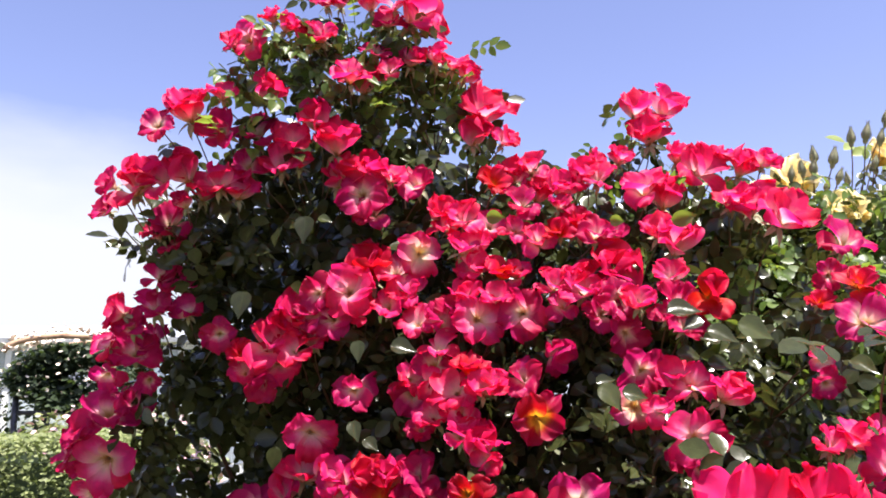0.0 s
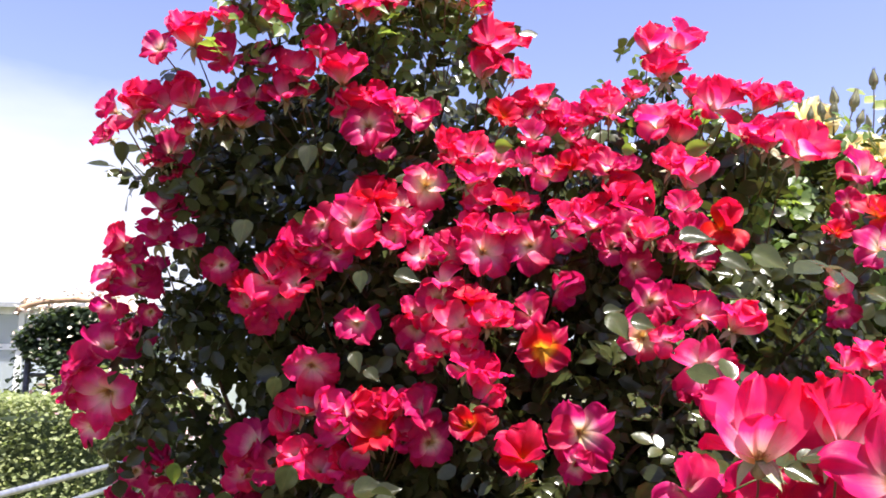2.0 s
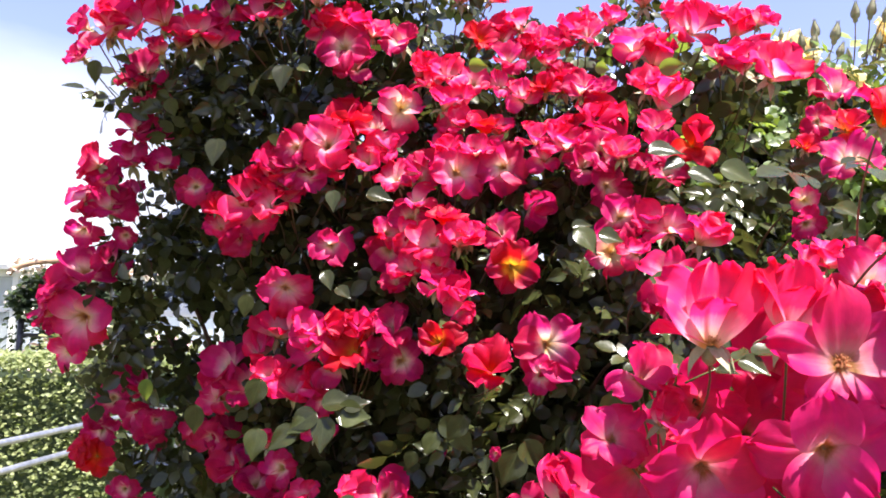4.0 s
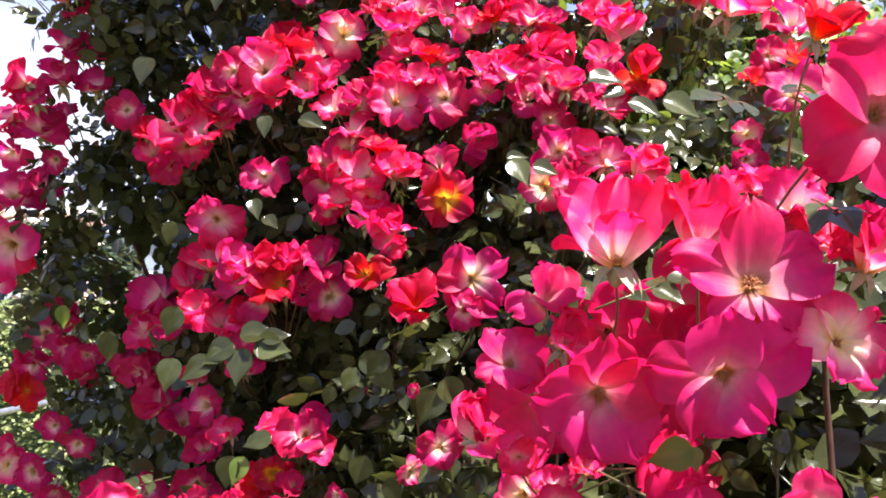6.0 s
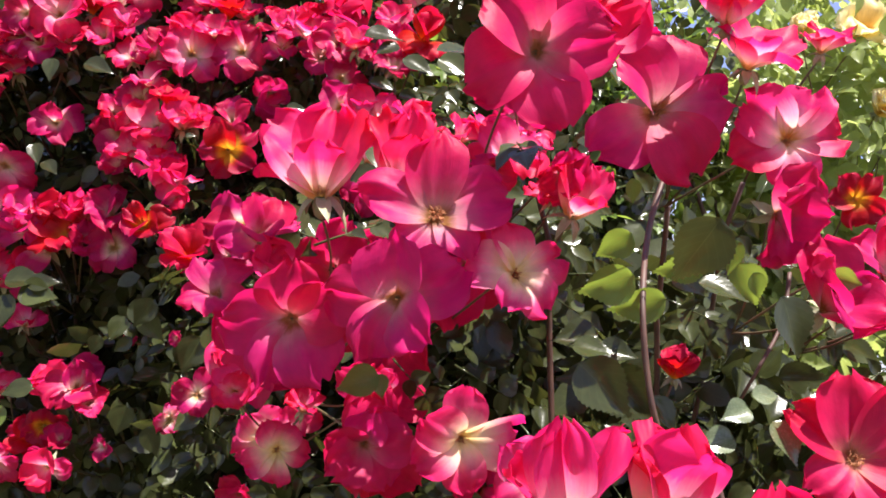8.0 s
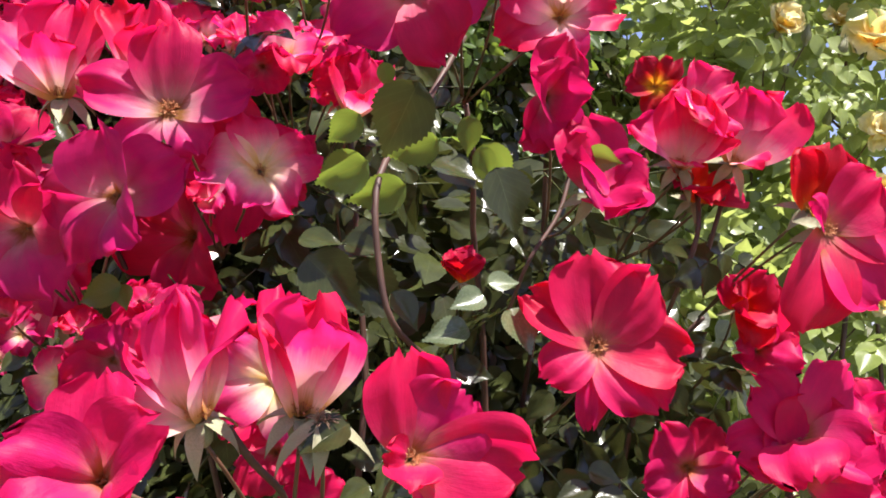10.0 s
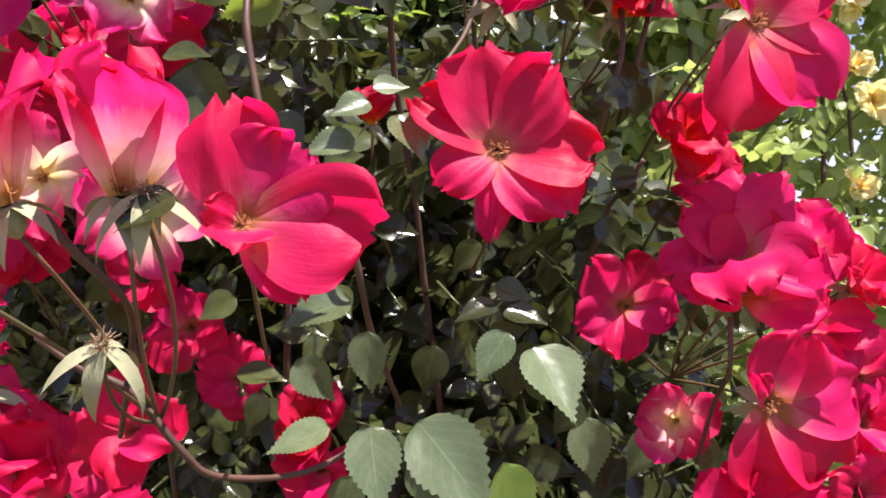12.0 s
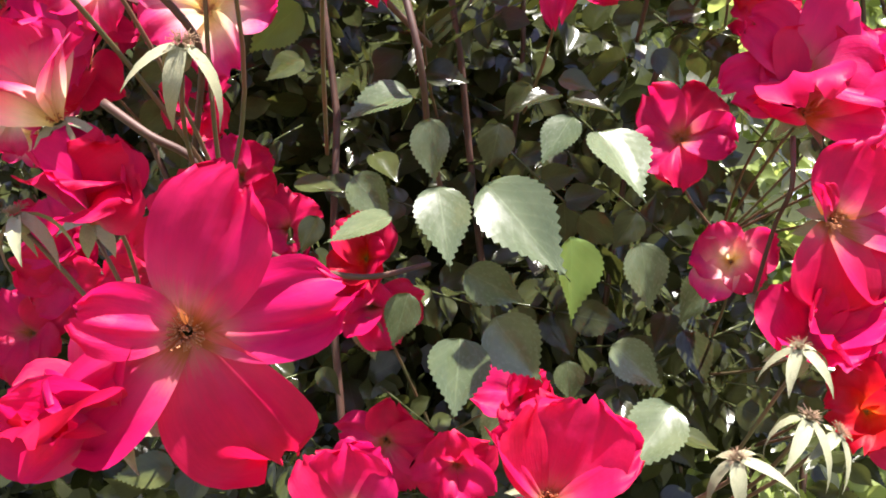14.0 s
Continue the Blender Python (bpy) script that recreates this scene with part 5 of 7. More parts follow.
bloom(near_rose, 0.559, 0.618, 1.234, 0.056, (-0.11, -1.00, -0.00), 0.95, 'rose')
bloom(near_rose, 0.306, 0.394, 1.267, 0.040, (-0.11, -0.88, 0.45), 0.6, 'rose')
bloom(near_rose, 0.593, 0.634, 1.171, 0.040, (-0.49, -0.87, -0.00), 0.5, 'pale')
bloom(near_rose, 0.608, 0.571, 1.138, 0.040, (0.12, -0.85, 0.50), 0.2, 'rose')
bloom(near_rose, 0.669, 0.597, 1.242, 0.041, (0.21, -0.93, 0.30), 0.6, 'rose')
bloom(near_rose, 0.681, 0.610, 1.196, 0.040, (0.20, -0.97, 0.10), 0.7, 'rose')
bloom(near_rose, 0.253, 0.687, 1.301, 0.044, (-0.10, -0.99, 0.10), 0.8, 'rose')
bloom(near_rose, 0.301, 0.615, 1.165, 0.040, (-0.10, -0.99, 0.10), 0.8, 'rose')
bloom(near_rose, 0.673, 0.600, 1.135, 0.040, (0.21, -0.96, 0.20), 0.7, 'rose')
bloom(near_rose, 0.327, 0.435, 1.133, 0.040, (-0.52, -0.80, 0.30), 0.4, 'rose')
bloom(near_rose, 0.411, 0.651, 1.076, 0.052, (-0.09, -0.99, -0.00), 1, 'rose')
bloom(near_rose, 0.445, 0.618, 1.071, 0.040, (0.02, -0.99, 0.10), 0.8, 'rose')
bloom(near_rose, 0.250, 0.652, 1.165, 0.044, (-0.09, -0.99, -0.00), 0.8, 'rose')
bloom(near_rose, 0.210, 0.701, 1.128, 0.052, (-0.09, -0.99, -0.00), 0.8, 'rose')
bloom(near_rose, 0.304, 0.463, 1.225, 0.040, (-0.26, -0.61, 0.75), 0.3, 'pale')
bloom(near_rose, 0.314, 0.476, 1.194, 0.040, (0.13, -0.79, 0.60), 0.3, 'rose')
bloom(near_rose, 0.628, 0.569, 1.104, 0.040, (-0.28, -0.96, 0.10), 0.7, 'scarlet')
bloom(near_rose, 0.334, 0.564, 1.277, 0.053, (-0.10, -0.99, 0.10), 0.9, 'pale')
bloom(near_rose, 0.253, 0.661, 1.273, 0.053, (-0.10, -1.00, -0.00), 0.8, 'rose')
bloom(near_rose, 0.316, 0.650, 1.253, 0.040, (-0.10, -0.99, 0.10), 0.8, 'rose')
bloom(near_rose, 0.251, 0.651, 1.181, 0.043, (-0.10, -0.99, 0.10), 0.8, 'rose')
bloom(near_rose, 0.325, 0.583, 1.182, 0.040, (-0.09, -0.98, 0.20), 0.7, 'rose')
bloom(near_rose, 0.327, 0.703, 1.218, 0.040, (-0.10, -0.99, 0.10), 0.8, 'rose')
bloom(near_rose, 0.354, 0.699, 1.188, 0.040, (-0.09, -0.98, 0.20), 0.8, 'rose')
bloom(near_rose, 0.400, 0.650, 1.172, 0.040, (-0.09, -0.98, 0.20), 0.8, 'scarlet')
bloom(near_rose, 0.403, 0.650, 1.147, 0.040, (-0.10, -1.00, -0.00), 0.8, 'rose')
bloom(near_rose, 0.481, 0.637, 1.101, 0.040, (-0.09, -0.98, 0.20), 0.8, 'rose')
bloom(near_rose, 0.665, 0.588, 1.143, 0.040, (0.11, -0.97, 0.20), 0.7, 'rose')
bloom(near_rose, 0.650, 0.591, 1.116, 0.040, (0.01, -0.92, 0.40), 0.6, 'rose')
bloom(near_rose, 0.648, 0.595, 1.220, 0.040, (0.01, -0.92, 0.40), 0.6, 'rose')
bloom(near_rose, 0.674, 0.598, 1.175, 0.040, (0.11, -0.97, 0.20), 0.7, 'rose')
bloom(near_rose, 0.303, 0.701, 1.390, 0.080, (-0.11, -1.00, -0.04), 0.95, 'rose')
bloom(near_rose, 0.216, 0.705, 1.376, 0.064, (-0.06, -1.00, 0.01), 0.9, 'rose')
shaped_bloom(near_rose, 0.354, 0.436, 1.155, 0.0451, (-0.08, -0.99, -0.10), 'rose', (70, 14, 1.04, .64), (13, 8, 1.02, .62), (-64, -4, 1.05, .80), (-142, 10, 1.0, .64), (165, 34, .66, .64))
shaped_bloom(near_rose, 0.605, 0.582, 1.242, 0.0398, (-0.07, -0.89, 0.45), 'rose', (84, 35, 1.0, 1.1), (140, 30, .85, .95), (190, 25, .8, .8), (28, 35, 1.0, 1.0), (-20, 18, .95, .9))
shaped_bloom(near_rose, 0.389, 0.439, 1.267, 0.0275, (0.01, -0.97, 0.25), 'rose', (105, 20, 1.3, .8), (52, 15, 1.05, 1.15), (-8, 5, 1.4, .9), (-55, -10, 1.0, .55), (-95, 55, .55, 1.2), (170, 60, .5, .8))
shaped_bloom(near_rose, 0.318, 0.459, 1.274, 0.0412, (-0.16, -0.45, 0.87), 'pink', (75, 82, 1.12, .62), (15, 66, 1.12, .62), (165, 42, .85, .62), (-152, 2, 1.0, .85), (115, 78, 1.0, .6))
shaped_bloom(near_rose, 0.352, 0.459, 1.277, 0.0446, (-0.01, -0.41, 0.92), 'pink', (-88, 86, 1.0, .86), (150, 78, 1.0, .75), (55, 82, .97, .75), (200, 72, .9, .55))
shaped_bloom(near_rose, 0.542, 0.602, 1.399, 0.0415, (-0.14, -0.78, 0.61), 'pink', (110, 62, 1.05, .95), (50, 56, 1.0, .85), (172, 42, .95, .8), (-100, 55, .5, 1.0), (0, 42, .8, .7))
shaped_bloom(near_rose, 0.572, 0.603, 1.403, 0.0399, (0.01, -0.79, 0.61), 'pink', (40, 52, 1.15, 1.0), (92, 62, 1.05, 1.0), (142, 58, .9, .8), (-60, 50, .6, 1.0))
shaped_bloom(near_rose, 0.602, 0.578, 1.377, 0.0364, (0.05, -0.82, 0.56), 'scarlet', (62, 45, 1.0, 1.0), (112, 52, .85, .8), (10, 38, .95, .9))
shaped_bloom(near_rose, 0.600, 0.558, 1.365, 0.0399, (0.25, -0.97, 0.11), 'rose', (-52, 6, 1.2, .95), (-105, 0, 1.4, .85), (-5, 15, .9, .9), (45, 28, .95, .9), (150, 35, .6, .8))
shaped_bloom(near_rose, 0.479, 0.536, 1.302, 0.0378, (-0.12, -0.95, 0.26), 'rose', (95, 24, 1.15, 1.0), (50, 20, 1.1, .8), (-4, 8, 1.08, .75), (-50, 6, 1.05, .85), (-92, 0, 1.0, .42), (-146, 12, .8, .75), (148, 18, 1.1, .6))
shaped_bloom(near_rose, 0.611, 0.569, 1.191, 0.0443, (-0.00, -1.00, 0.05), 'rose', (72, 25, .85, 1.0), (15, 8, 1.0, 1.0), (-40, 0, 1.05, 1.0), (-98, 0, .95, 1.0), (138, 40, .55, .6))
shaped_bloom(near_rose, 0.467, 0.505, 1.086, 0.0402, (-0.06, -0.70, 0.72), 'rose', (72, 60, 1.05, 1.0), (112, 64, 1.0, .75), (152, 55, .95, .42), (8, 32, 1.0, .8), (-90, 60, .6, 1))
shaped_bloom(near_rose, 0.395, 0.546, 1.070, 0.0310, (-0.06, -0.66, 0.75), 'rose', (90, 70, 1.0, 1.2), (50, 60, 1.0, 1.0), (132, 60, 1.0, 1.0))
shaped_bloom(near_rose, 0.277, 0.733, 1.393, 0.0556, (-0.22, -0.96, 0.16), 'rose', (88, 24, 1.05, .9), (18, 32, .9, .65), (165, 20, .9, .65))
shaped_bloom(near_rose, 0.204, 0.632, 1.417, 0.0538, (-0.10, -0.50, 0.86), 'pink', (158, 55, 1.0, .85), (100, 74, 1.0, .8), (32, 62, 1.0, .8), (200, 22, .72, .5), (-70, 82, .7, .8))
shaped_bloom(near_rose, 0.249, 0.622, 1.424, 0.0480, (0.00, -0.42, 0.90), 'pink', (150, 70, 1.0, .7), (80, 78, .95, .75), (25, 66, .9, .75), (-85, 84, .75, .8))
shaped_bloom(near_rose, 0.269, 0.600, 1.408, 0.0456, (0.05, -0.93, 0.30), 'magenta', (96, 24, 1.0, .84), (168, 12, 1.0, .75), (18, 14, .95, .8), (-50, 6, .7, .7), (-125, 4, .75, .7))
shaped_bloom(near_rose, 0.361, 0.660, 1.425, 0.0380, (0.20, -0.60, 0.76), 'pink', (150, 60, 1.0, .8), (85, 70, 1.0, .8), (25, 60, 1.0, .8), (-90, 60, .8, .8))

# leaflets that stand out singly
# the larger front leaflets take the lightened colour, as if sunlit
leaflet(near_rose, 0.426, 0.495, 1.199, 0.032, (0.11, -0.46, -0.89), (-0.01, -0.89, 0.46), 'lit_tone')
leaflet(near_rose, 0.443, 0.496, 1.200, 0.045, (0.60, -0.36, -0.71), (-0.04, -0.90, 0.43), 'lit_tone')
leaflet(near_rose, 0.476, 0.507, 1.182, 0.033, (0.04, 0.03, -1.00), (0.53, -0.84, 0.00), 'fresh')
leaflet(near_rose, 0.419, 0.549, 1.241, 0.032, (-0.93, -0.20, -0.29), (-0.06, -0.72, 0.70), 'lit_tone')
leaflet(near_rose, 0.411, 0.539, 1.190, 0.029, (-0.95, -0.01, -0.30), (-0.25, -0.55, 0.80), 'lit_tone')
leaflet(near_rose, 0.441, 0.562, 1.139, 0.036, (-0.11, -0.40, -0.91), (0.02, -0.91, 0.40), 'lit_tone')
leaflet(near_rose, 0.491, 0.523, 1.223, 0.036, (0.36, -0.53, -0.78), (0.13, -0.79, 0.60), 'lit_tone')
leaflet(near_rose, 0.481, 0.525, 1.229, 0.025, (-0.59, -0.27, -0.76), (-0.28, -0.82, 0.50), 'lit_tone')
leaflet(near_rose, 0.478, 0.532, 1.239, 0.020, (-0.95, -0.23, -0.23), (-0.05, -0.60, 0.80), 'dark')
leaflet(near_rose, 0.480, 0.531, 1.236, 0.020, (0.95, -0.22, -0.22), (0.05, -0.60, 0.80), 'dark')
leaflet(near_rose, 0.368, 0.587, 1.207, 0.025, (0.96, -0.23, -0.11), (-0.05, -0.60, 0.80), 'dark')
leaflet(near_rose, 0.539, 0.572, 1.107, 0.043, (-0.67, -0.40, -0.62), (-0.07, -0.80, 0.60), 'lit_tone')
leaflet(near_rose, 0.541, 0.572, 1.093, 0.020, (0.96, -0.21, -0.21), (0.05, -0.60, 0.80), 'dark')
leaflet(near_rose, 0.451, 0.517, 1.225, 0.021, (-0.20, 0.02, -0.98), (-0.09, -0.99, -0.00), 'dark')
leaflet(near_rose, 0.426, 0.535, 1.229, 0.027, (0.05, -0.01, -1.00), (-0.38, -0.93, -0.00), 'lit_tone')
leaflet(near_rose, 0.457, 0.573, 1.147, 0.037, (0.60, -0.04, -0.80), (-0.09, -0.99, -0.00), 'lit_tone')
leaflet(near_rose, 0.443, 0.561, 1.168, 0.031, (0.88, -0.03, -0.47), (-0.08, -0.99, -0.10), 'lit_tone')
leaflet(near_rose, 0.420, 0.593, 1.157, 0.028, (-0.28, 0.03, -0.96), (-0.09, -0.99, -0.00), 'lit_tone')
leaflet(near_rose, 0.523, 0.615, 1.130, 0.035, (0.75, -0.13, -0.65), (-0.09, -1.00, 0.10), 'lit_tone')
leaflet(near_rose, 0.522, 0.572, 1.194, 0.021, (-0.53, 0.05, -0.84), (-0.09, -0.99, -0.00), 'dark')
leaflet(near_rose, 0.532, 0.598, 1.181, 0.036, (0.16, -0.02, -0.99), (-0.09, -0.99, -0.00), 'lit_tone')
leaflet(near_rose, 0.377, 0.613, 1.193, 0.021, (-0.41, -0.15, -0.90), (-0.08, -0.98, 0.20), 'dark')
leaflet(near_rose, 0.394, 0.596, 1.211, 0.028, (0.66, -0.13, -0.74), (-0.09, -1.00, 0.10), 'lit_tone')
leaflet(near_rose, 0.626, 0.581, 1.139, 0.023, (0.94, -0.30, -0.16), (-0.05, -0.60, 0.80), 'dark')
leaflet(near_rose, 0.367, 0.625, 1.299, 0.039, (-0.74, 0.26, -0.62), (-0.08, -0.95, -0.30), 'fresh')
leaflet(near_rose, 0.399, 0.638, 1.142, 0.024, (0.24, -0.11, -0.96), (-0.09, -1.00, 0.10), 'lit_tone')
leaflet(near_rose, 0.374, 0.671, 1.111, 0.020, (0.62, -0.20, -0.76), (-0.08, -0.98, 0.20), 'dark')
leaflet(near_rose, 0.477, 0.652, 1.093, 0.029, (-0.52, 0.05, -0.85), (-0.09, -0.99, -0.00), 'lit_tone')
leaflet(near_rose, 0.510, 0.658, 1.116, 0.025, (0.13, -0.01, -0.99), (-0.09, -0.99, -0.00), 'lit_tone')
leaflet(near_rose, 0.584, 0.643, 1.166, 0.035, (-0.44, 0.03, -0.90), (-0.09, -0.99, -0.00), 'lit_tone')
leaflet(near_rose, 0.613, 0.638, 1.142, 0.028, (-0.22, 0.02, 0.97), (-0.09, -0.99, -0.00), 'lit_tone')
leaflet(near_rose, 0.389, 0.502, 1.408, 0.040, (-0.35, 0.44, -0.83), (-0.20, -0.90, -0.39), 'dark')
leaflet(near_rose, 0.362, 0.583, 1.345, 0.023, (0.94, -0.32, -0.14), (-0.25, -0.87, 0.41), 'dark')
leaflet(near_rose, 0.366, 0.583, 1.332, 0.040, (0.76, -0.19, -0.62), (-0.24, -0.97, -0.00), 'dark')
leaflet(near_rose, 0.407, 0.577, 1.301, 0.020, (0.96, -0.20, 0.19), (-0.25, -0.92, 0.31), 'dark')
leaflet(near_rose, 0.411, 0.613, 1.393, 0.027, (0.79, -0.35, -0.50), (-0.11, -0.88, 0.45), 'dark')
leaflet(near_rose, 0.424, 0.510, 1.376, 0.032, (0.39, -0.07, -0.92), (0.19, -0.97, 0.16), 'dark')
leaflet(near_rose, 0.390, 0.564, 1.373, 0.033, (-0.93, 0.21, -0.32), (-0.08, -0.93, -0.35), 'fresh')
leaflet(near_rose, 0.403, 0.547, 1.393, 0.029, (-0.92, 0.25, -0.32), (-0.08, -0.89, -0.45), 'fresh')
leaflet(near_rose, 0.416, 0.544, 1.405, 0.021, (0.10, 0.36, -0.93), (0.21, -0.91, -0.34), 'fresh')
leaflet(near_rose, 0.376, 0.591, 1.440, 0.016, (0.30, 0.36, -0.89), (0.12, -0.94, -0.34), 'fresh')
leaflet(near_rose, 0.428, 0.540, 1.328, 0.017, (0.98, 0.17, 0.10), (0.10, -0.85, 0.51), 'lit_tone')
leaflet(near_rose, 0.427, 0.541, 1.322, 0.019, (-0.89, -0.33, -0.33), (0.09, -0.82, 0.56), 'lit_tone')
leaflet(near_rose, 0.439, 0.539, 1.317, 0.025, (0.38, -0.38, -0.84), (0.14, -0.88, 0.46), 'lit_tone')
leaflet(near_rose, 0.421, 0.543, 1.307, 0.024, (-0.93, -0.25, -0.24), (0.10, -0.85, 0.51), 'lit_tone')
leaflet(near_rose, 0.385, 0.660, 1.351, 0.032, (-0.99, 0.03, -0.15), (-0.11, -0.82, 0.56), 'dark')
leaflet(near_rose, 0.390, 0.660, 1.327, 0.032, (-0.99, 0.05, -0.15), (-0.11, -0.88, 0.45), 'dark')
leaflet(near_rose, 0.369, 0.449, 1.276, 0.020, (-0.86, -0.20, -0.46), (-0.11, -0.82, 0.56), 'dark')
leaflet(near_rose, 0.478, 0.538, 1.246, 0.017, (0.94, -0.26, -0.21), (-0.11, -0.82, 0.56), 'dark')
leaflet(near_rose, 0.556, 0.630, 1.297, 0.023, (0.96, -0.04, 0.29), (-0.11, -0.97, 0.25), 'dark')
leaflet(near_rose, 0.581, 0.639, 1.292, 0.027, (0.70, -0.19, -0.69), (-0.11, -0.98, 0.15), 'dark')
leaflet(near_rose, 0.546, 0.619, 1.279, 0.023, (0.58, -0.10, -0.81), (-0.11, -0.99, 0.05), 'dark')
leaflet(near_rose, 0.489, 0.657, 1.268, 0.025, (-0.60, 0.10, -0.79), (-0.11, -1.00, -0.05), 'dark')
leaflet(near_rose, 0.432, 0.681, 1.278, 0.028, (0.97, -0.20, -0.15), (-0.11, -0.88, 0.45), 'dark')
leaflet(near_rose, 0.379, 0.503, 1.244, 0.016, (-0.87, -0.13, -0.48), (-0.11, -0.88, 0.45), 'dark')
leaflet(near_rose, 0.248, 0.617, 1.317, 0.028, (-0.92, 0.18, -0.35), (-0.25, -0.95, 0.21), 'fresh')
leaflet(near_rose, 0.247, 0.620, 1.318, 0.015, (0.27, -0.22, -0.94), (-0.05, -0.98, 0.22), 'fresh')
leaflet(near_rose, 0.366, 0.554, 1.404, 0.024, (-0.68, 0.41, -0.61), (-0.20, -0.90, -0.39), 'fresh')
leaflet(near_rose, 0.371, 0.560, 1.383, 0.033, (-0.84, 0.36, -0.40), (-0.20, -0.90, -0.39), 'fresh')
leaflet(near_rose, 0.425, 0.556, 1.395, 0.029, (0.55, 0.23, -0.80), (-0.20, -0.90, -0.39), 'fresh')
leaflet(near_rose, 0.476, 0.560, 1.394, 0.020, (0.97, -0.14, -0.19), (-0.20, -0.90, -0.39), 'fresh')
leaflet(near_rose, 0.341, 0.560, 1.344, 0.023, (0.95, -0.32, -0.02), (-0.22, -0.69, 0.68), 'dark')
leaflet(near_rose, 0.345, 0.560, 1.336, 0.040, (0.74, -0.19, -0.64), (-0.15, -0.98, 0.11), 'dark')
leaflet(near_rose, 0.400, 0.548, 1.382, 0.028, (0.92, -0.30, -0.25), (0.00, -0.64, 0.77), 'dark')
leaflet(near_rose, 0.420, 0.530, 1.388, 0.016, (0.44, 0.35, -0.83), (0.12, -0.94, -0.34), 'fresh')
leaflet(near_rose, 0.357, 0.598, 1.339, 0.021, (1.00, 0.05, 0.05), (0.00, -0.64, 0.77), 'dark')
leaflet(near_rose, 0.358, 0.598, 1.331, 0.032, (0.94, -0.13, -0.30), (-0.01, -0.94, 0.36), 'dark')
leaflet(near_rose, 0.387, 0.566, 1.322, 0.024, (0.57, -0.29, -0.77), (0.19, -0.87, 0.47), 'dark')
leaflet(tall_rose, -0.068, 0.934, 1.346, 0.037, (0.99, -0.08, -0.11), (-0.05, -0.96, 0.29), 'dark')
leaflet(tall_rose, -0.076, 0.934, 1.342, 0.037, (-0.17, -0.03, -0.99), (-0.23, -0.97, 0.07), 'dark')
leaflet(tall_rose, -0.087, 0.936, 1.345, 0.034, (-0.84, -0.18, -0.52), (-0.05, -0.92, 0.39), 'dark')
leaflet(tall_rose, -0.083, 0.937, 1.353, 0.036, (0.98, 0.06, 0.18), (-0.06, -0.79, 0.61), 'dark')
leaflet(tall_rose, -0.079, 0.934, 1.243, 0.034, (-0.19, 0.07, -0.98), (-0.23, -0.97, -0.03), 'dark')
leaflet(tall_rose, -0.067, 0.933, 1.254, 0.025, (0.94, 0.12, 0.31), (-0.06, -0.86, 0.50), 'dark')
leaflet(tall_rose, 0.057, 0.904, 1.349, 0.033, (-0.53, 0.11, -0.84), (-0.02, -0.99, -0.12), 'dark')
leaflet(tall_rose, 0.045, 0.910, 1.336, 0.034, (0.68, 0.07, -0.73), (-0.02, -0.99, -0.12), 'dark')
leaflet(tall_rose, 0.096, 0.883, 1.320, 0.037, (-0.12, 0.12, -0.99), (-0.02, -0.99, -0.12), 'dark')
leaflet(tall_rose, 0.027, 0.918, 1.329, 0.022, (-0.39, 0.12, -0.91), (-0.02, -0.99, -0.12), 'dark')
leaflet(tall_rose, 0.009, 0.923, 1.313, 0.021, (-0.29, 0.12, -0.95), (-0.02, -0.99, -0.12), 'dark')
leaflet(tall_rose, 0.111, 0.877, 1.331, 0.032, (0.51, 0.09, -0.86), (-0.02, -0.99, -0.12), 'dark')
leaflet(tall_rose, -0.146, 0.947, 1.376, 0.033, (-0.33, 0.02, -0.94), (-0.03, -1.00, -0.02), 'dark')
leaflet(tall_rose, -0.283, 1.010, 1.370, 0.027, (-0.10, 0.22, -0.97), (-0.01, -0.98, -0.22), 'fresh')
leaflet(tall_rose, -0.214, 0.961, 1.348, 0.034, (-0.09, 0.22, -0.97), (-0.01, -0.98, -0.22), 'dark')
leaflet(tall_rose, -0.177, 0.998, 1.463, 0.028, (-0.13, 0.12, -0.98), (-0.02, -0.99, -0.12), 'dark')
leaflet(tall_rose, -0.079, 0.980, 1.472, 0.024, (0.70, -0.47, -0.53), (-0.06, -0.79, 0.61), 'dark')
leaflet(tall_rose, 0.045, 0.904, 1.256, 0.030, (-0.25, 0.12, -0.96), (-0.02, -0.99, -0.12), 'dark')
leaflet(tall_rose, 0.068, 0.886, 1.241, 0.029, (0.38, 0.10, -0.92), (-0.02, -0.99, -0.12), 'dark')
leaflet(tall_rose, -0.153, 1.009, 1.722, 0.037, (-0.04, -0.33, -0.94), (0.00, -0.95, 0.33), 'dark')
leaflet(tall_rose, -0.139, 1.011, 1.720, 0.018, (0.96, -0.15, -0.22), (0.00, -0.83, 0.55), 'dark')
leaflet(tall_rose, -0.374, 1.027, 1.729, 0.030, (-0.06, 0.19, -0.98), (0.00, -0.98, -0.19), 'dark')
leaflet(tall_rose, 0.242, 0.914, 1.694, 0.030, (0.98, -0.07, 0.17), (0.00, -0.92, -0.38), 'fresh')
leaflet(tall_rose, 0.282, 0.853, 1.581, 0.037, (0.89, -0.20, -0.41), (0.00, -0.90, 0.44), 'dark')
leaflet(tall_rose, 0.157, 0.879, 1.526, 0.035, (0.52, -0.37, -0.77), (0.00, -0.90, 0.44), 'dark')
leaflet(tall_rose, 0.175, 0.870, 1.519, 0.026, (0.96, -0.11, -0.24), (0.00, -0.90, 0.44), 'dark')
leaflet(tall_rose, -0.220, 1.004, 1.634, 0.035, (-0.11, -0.32, -0.94), (0.00, -0.95, 0.33), 'dark')
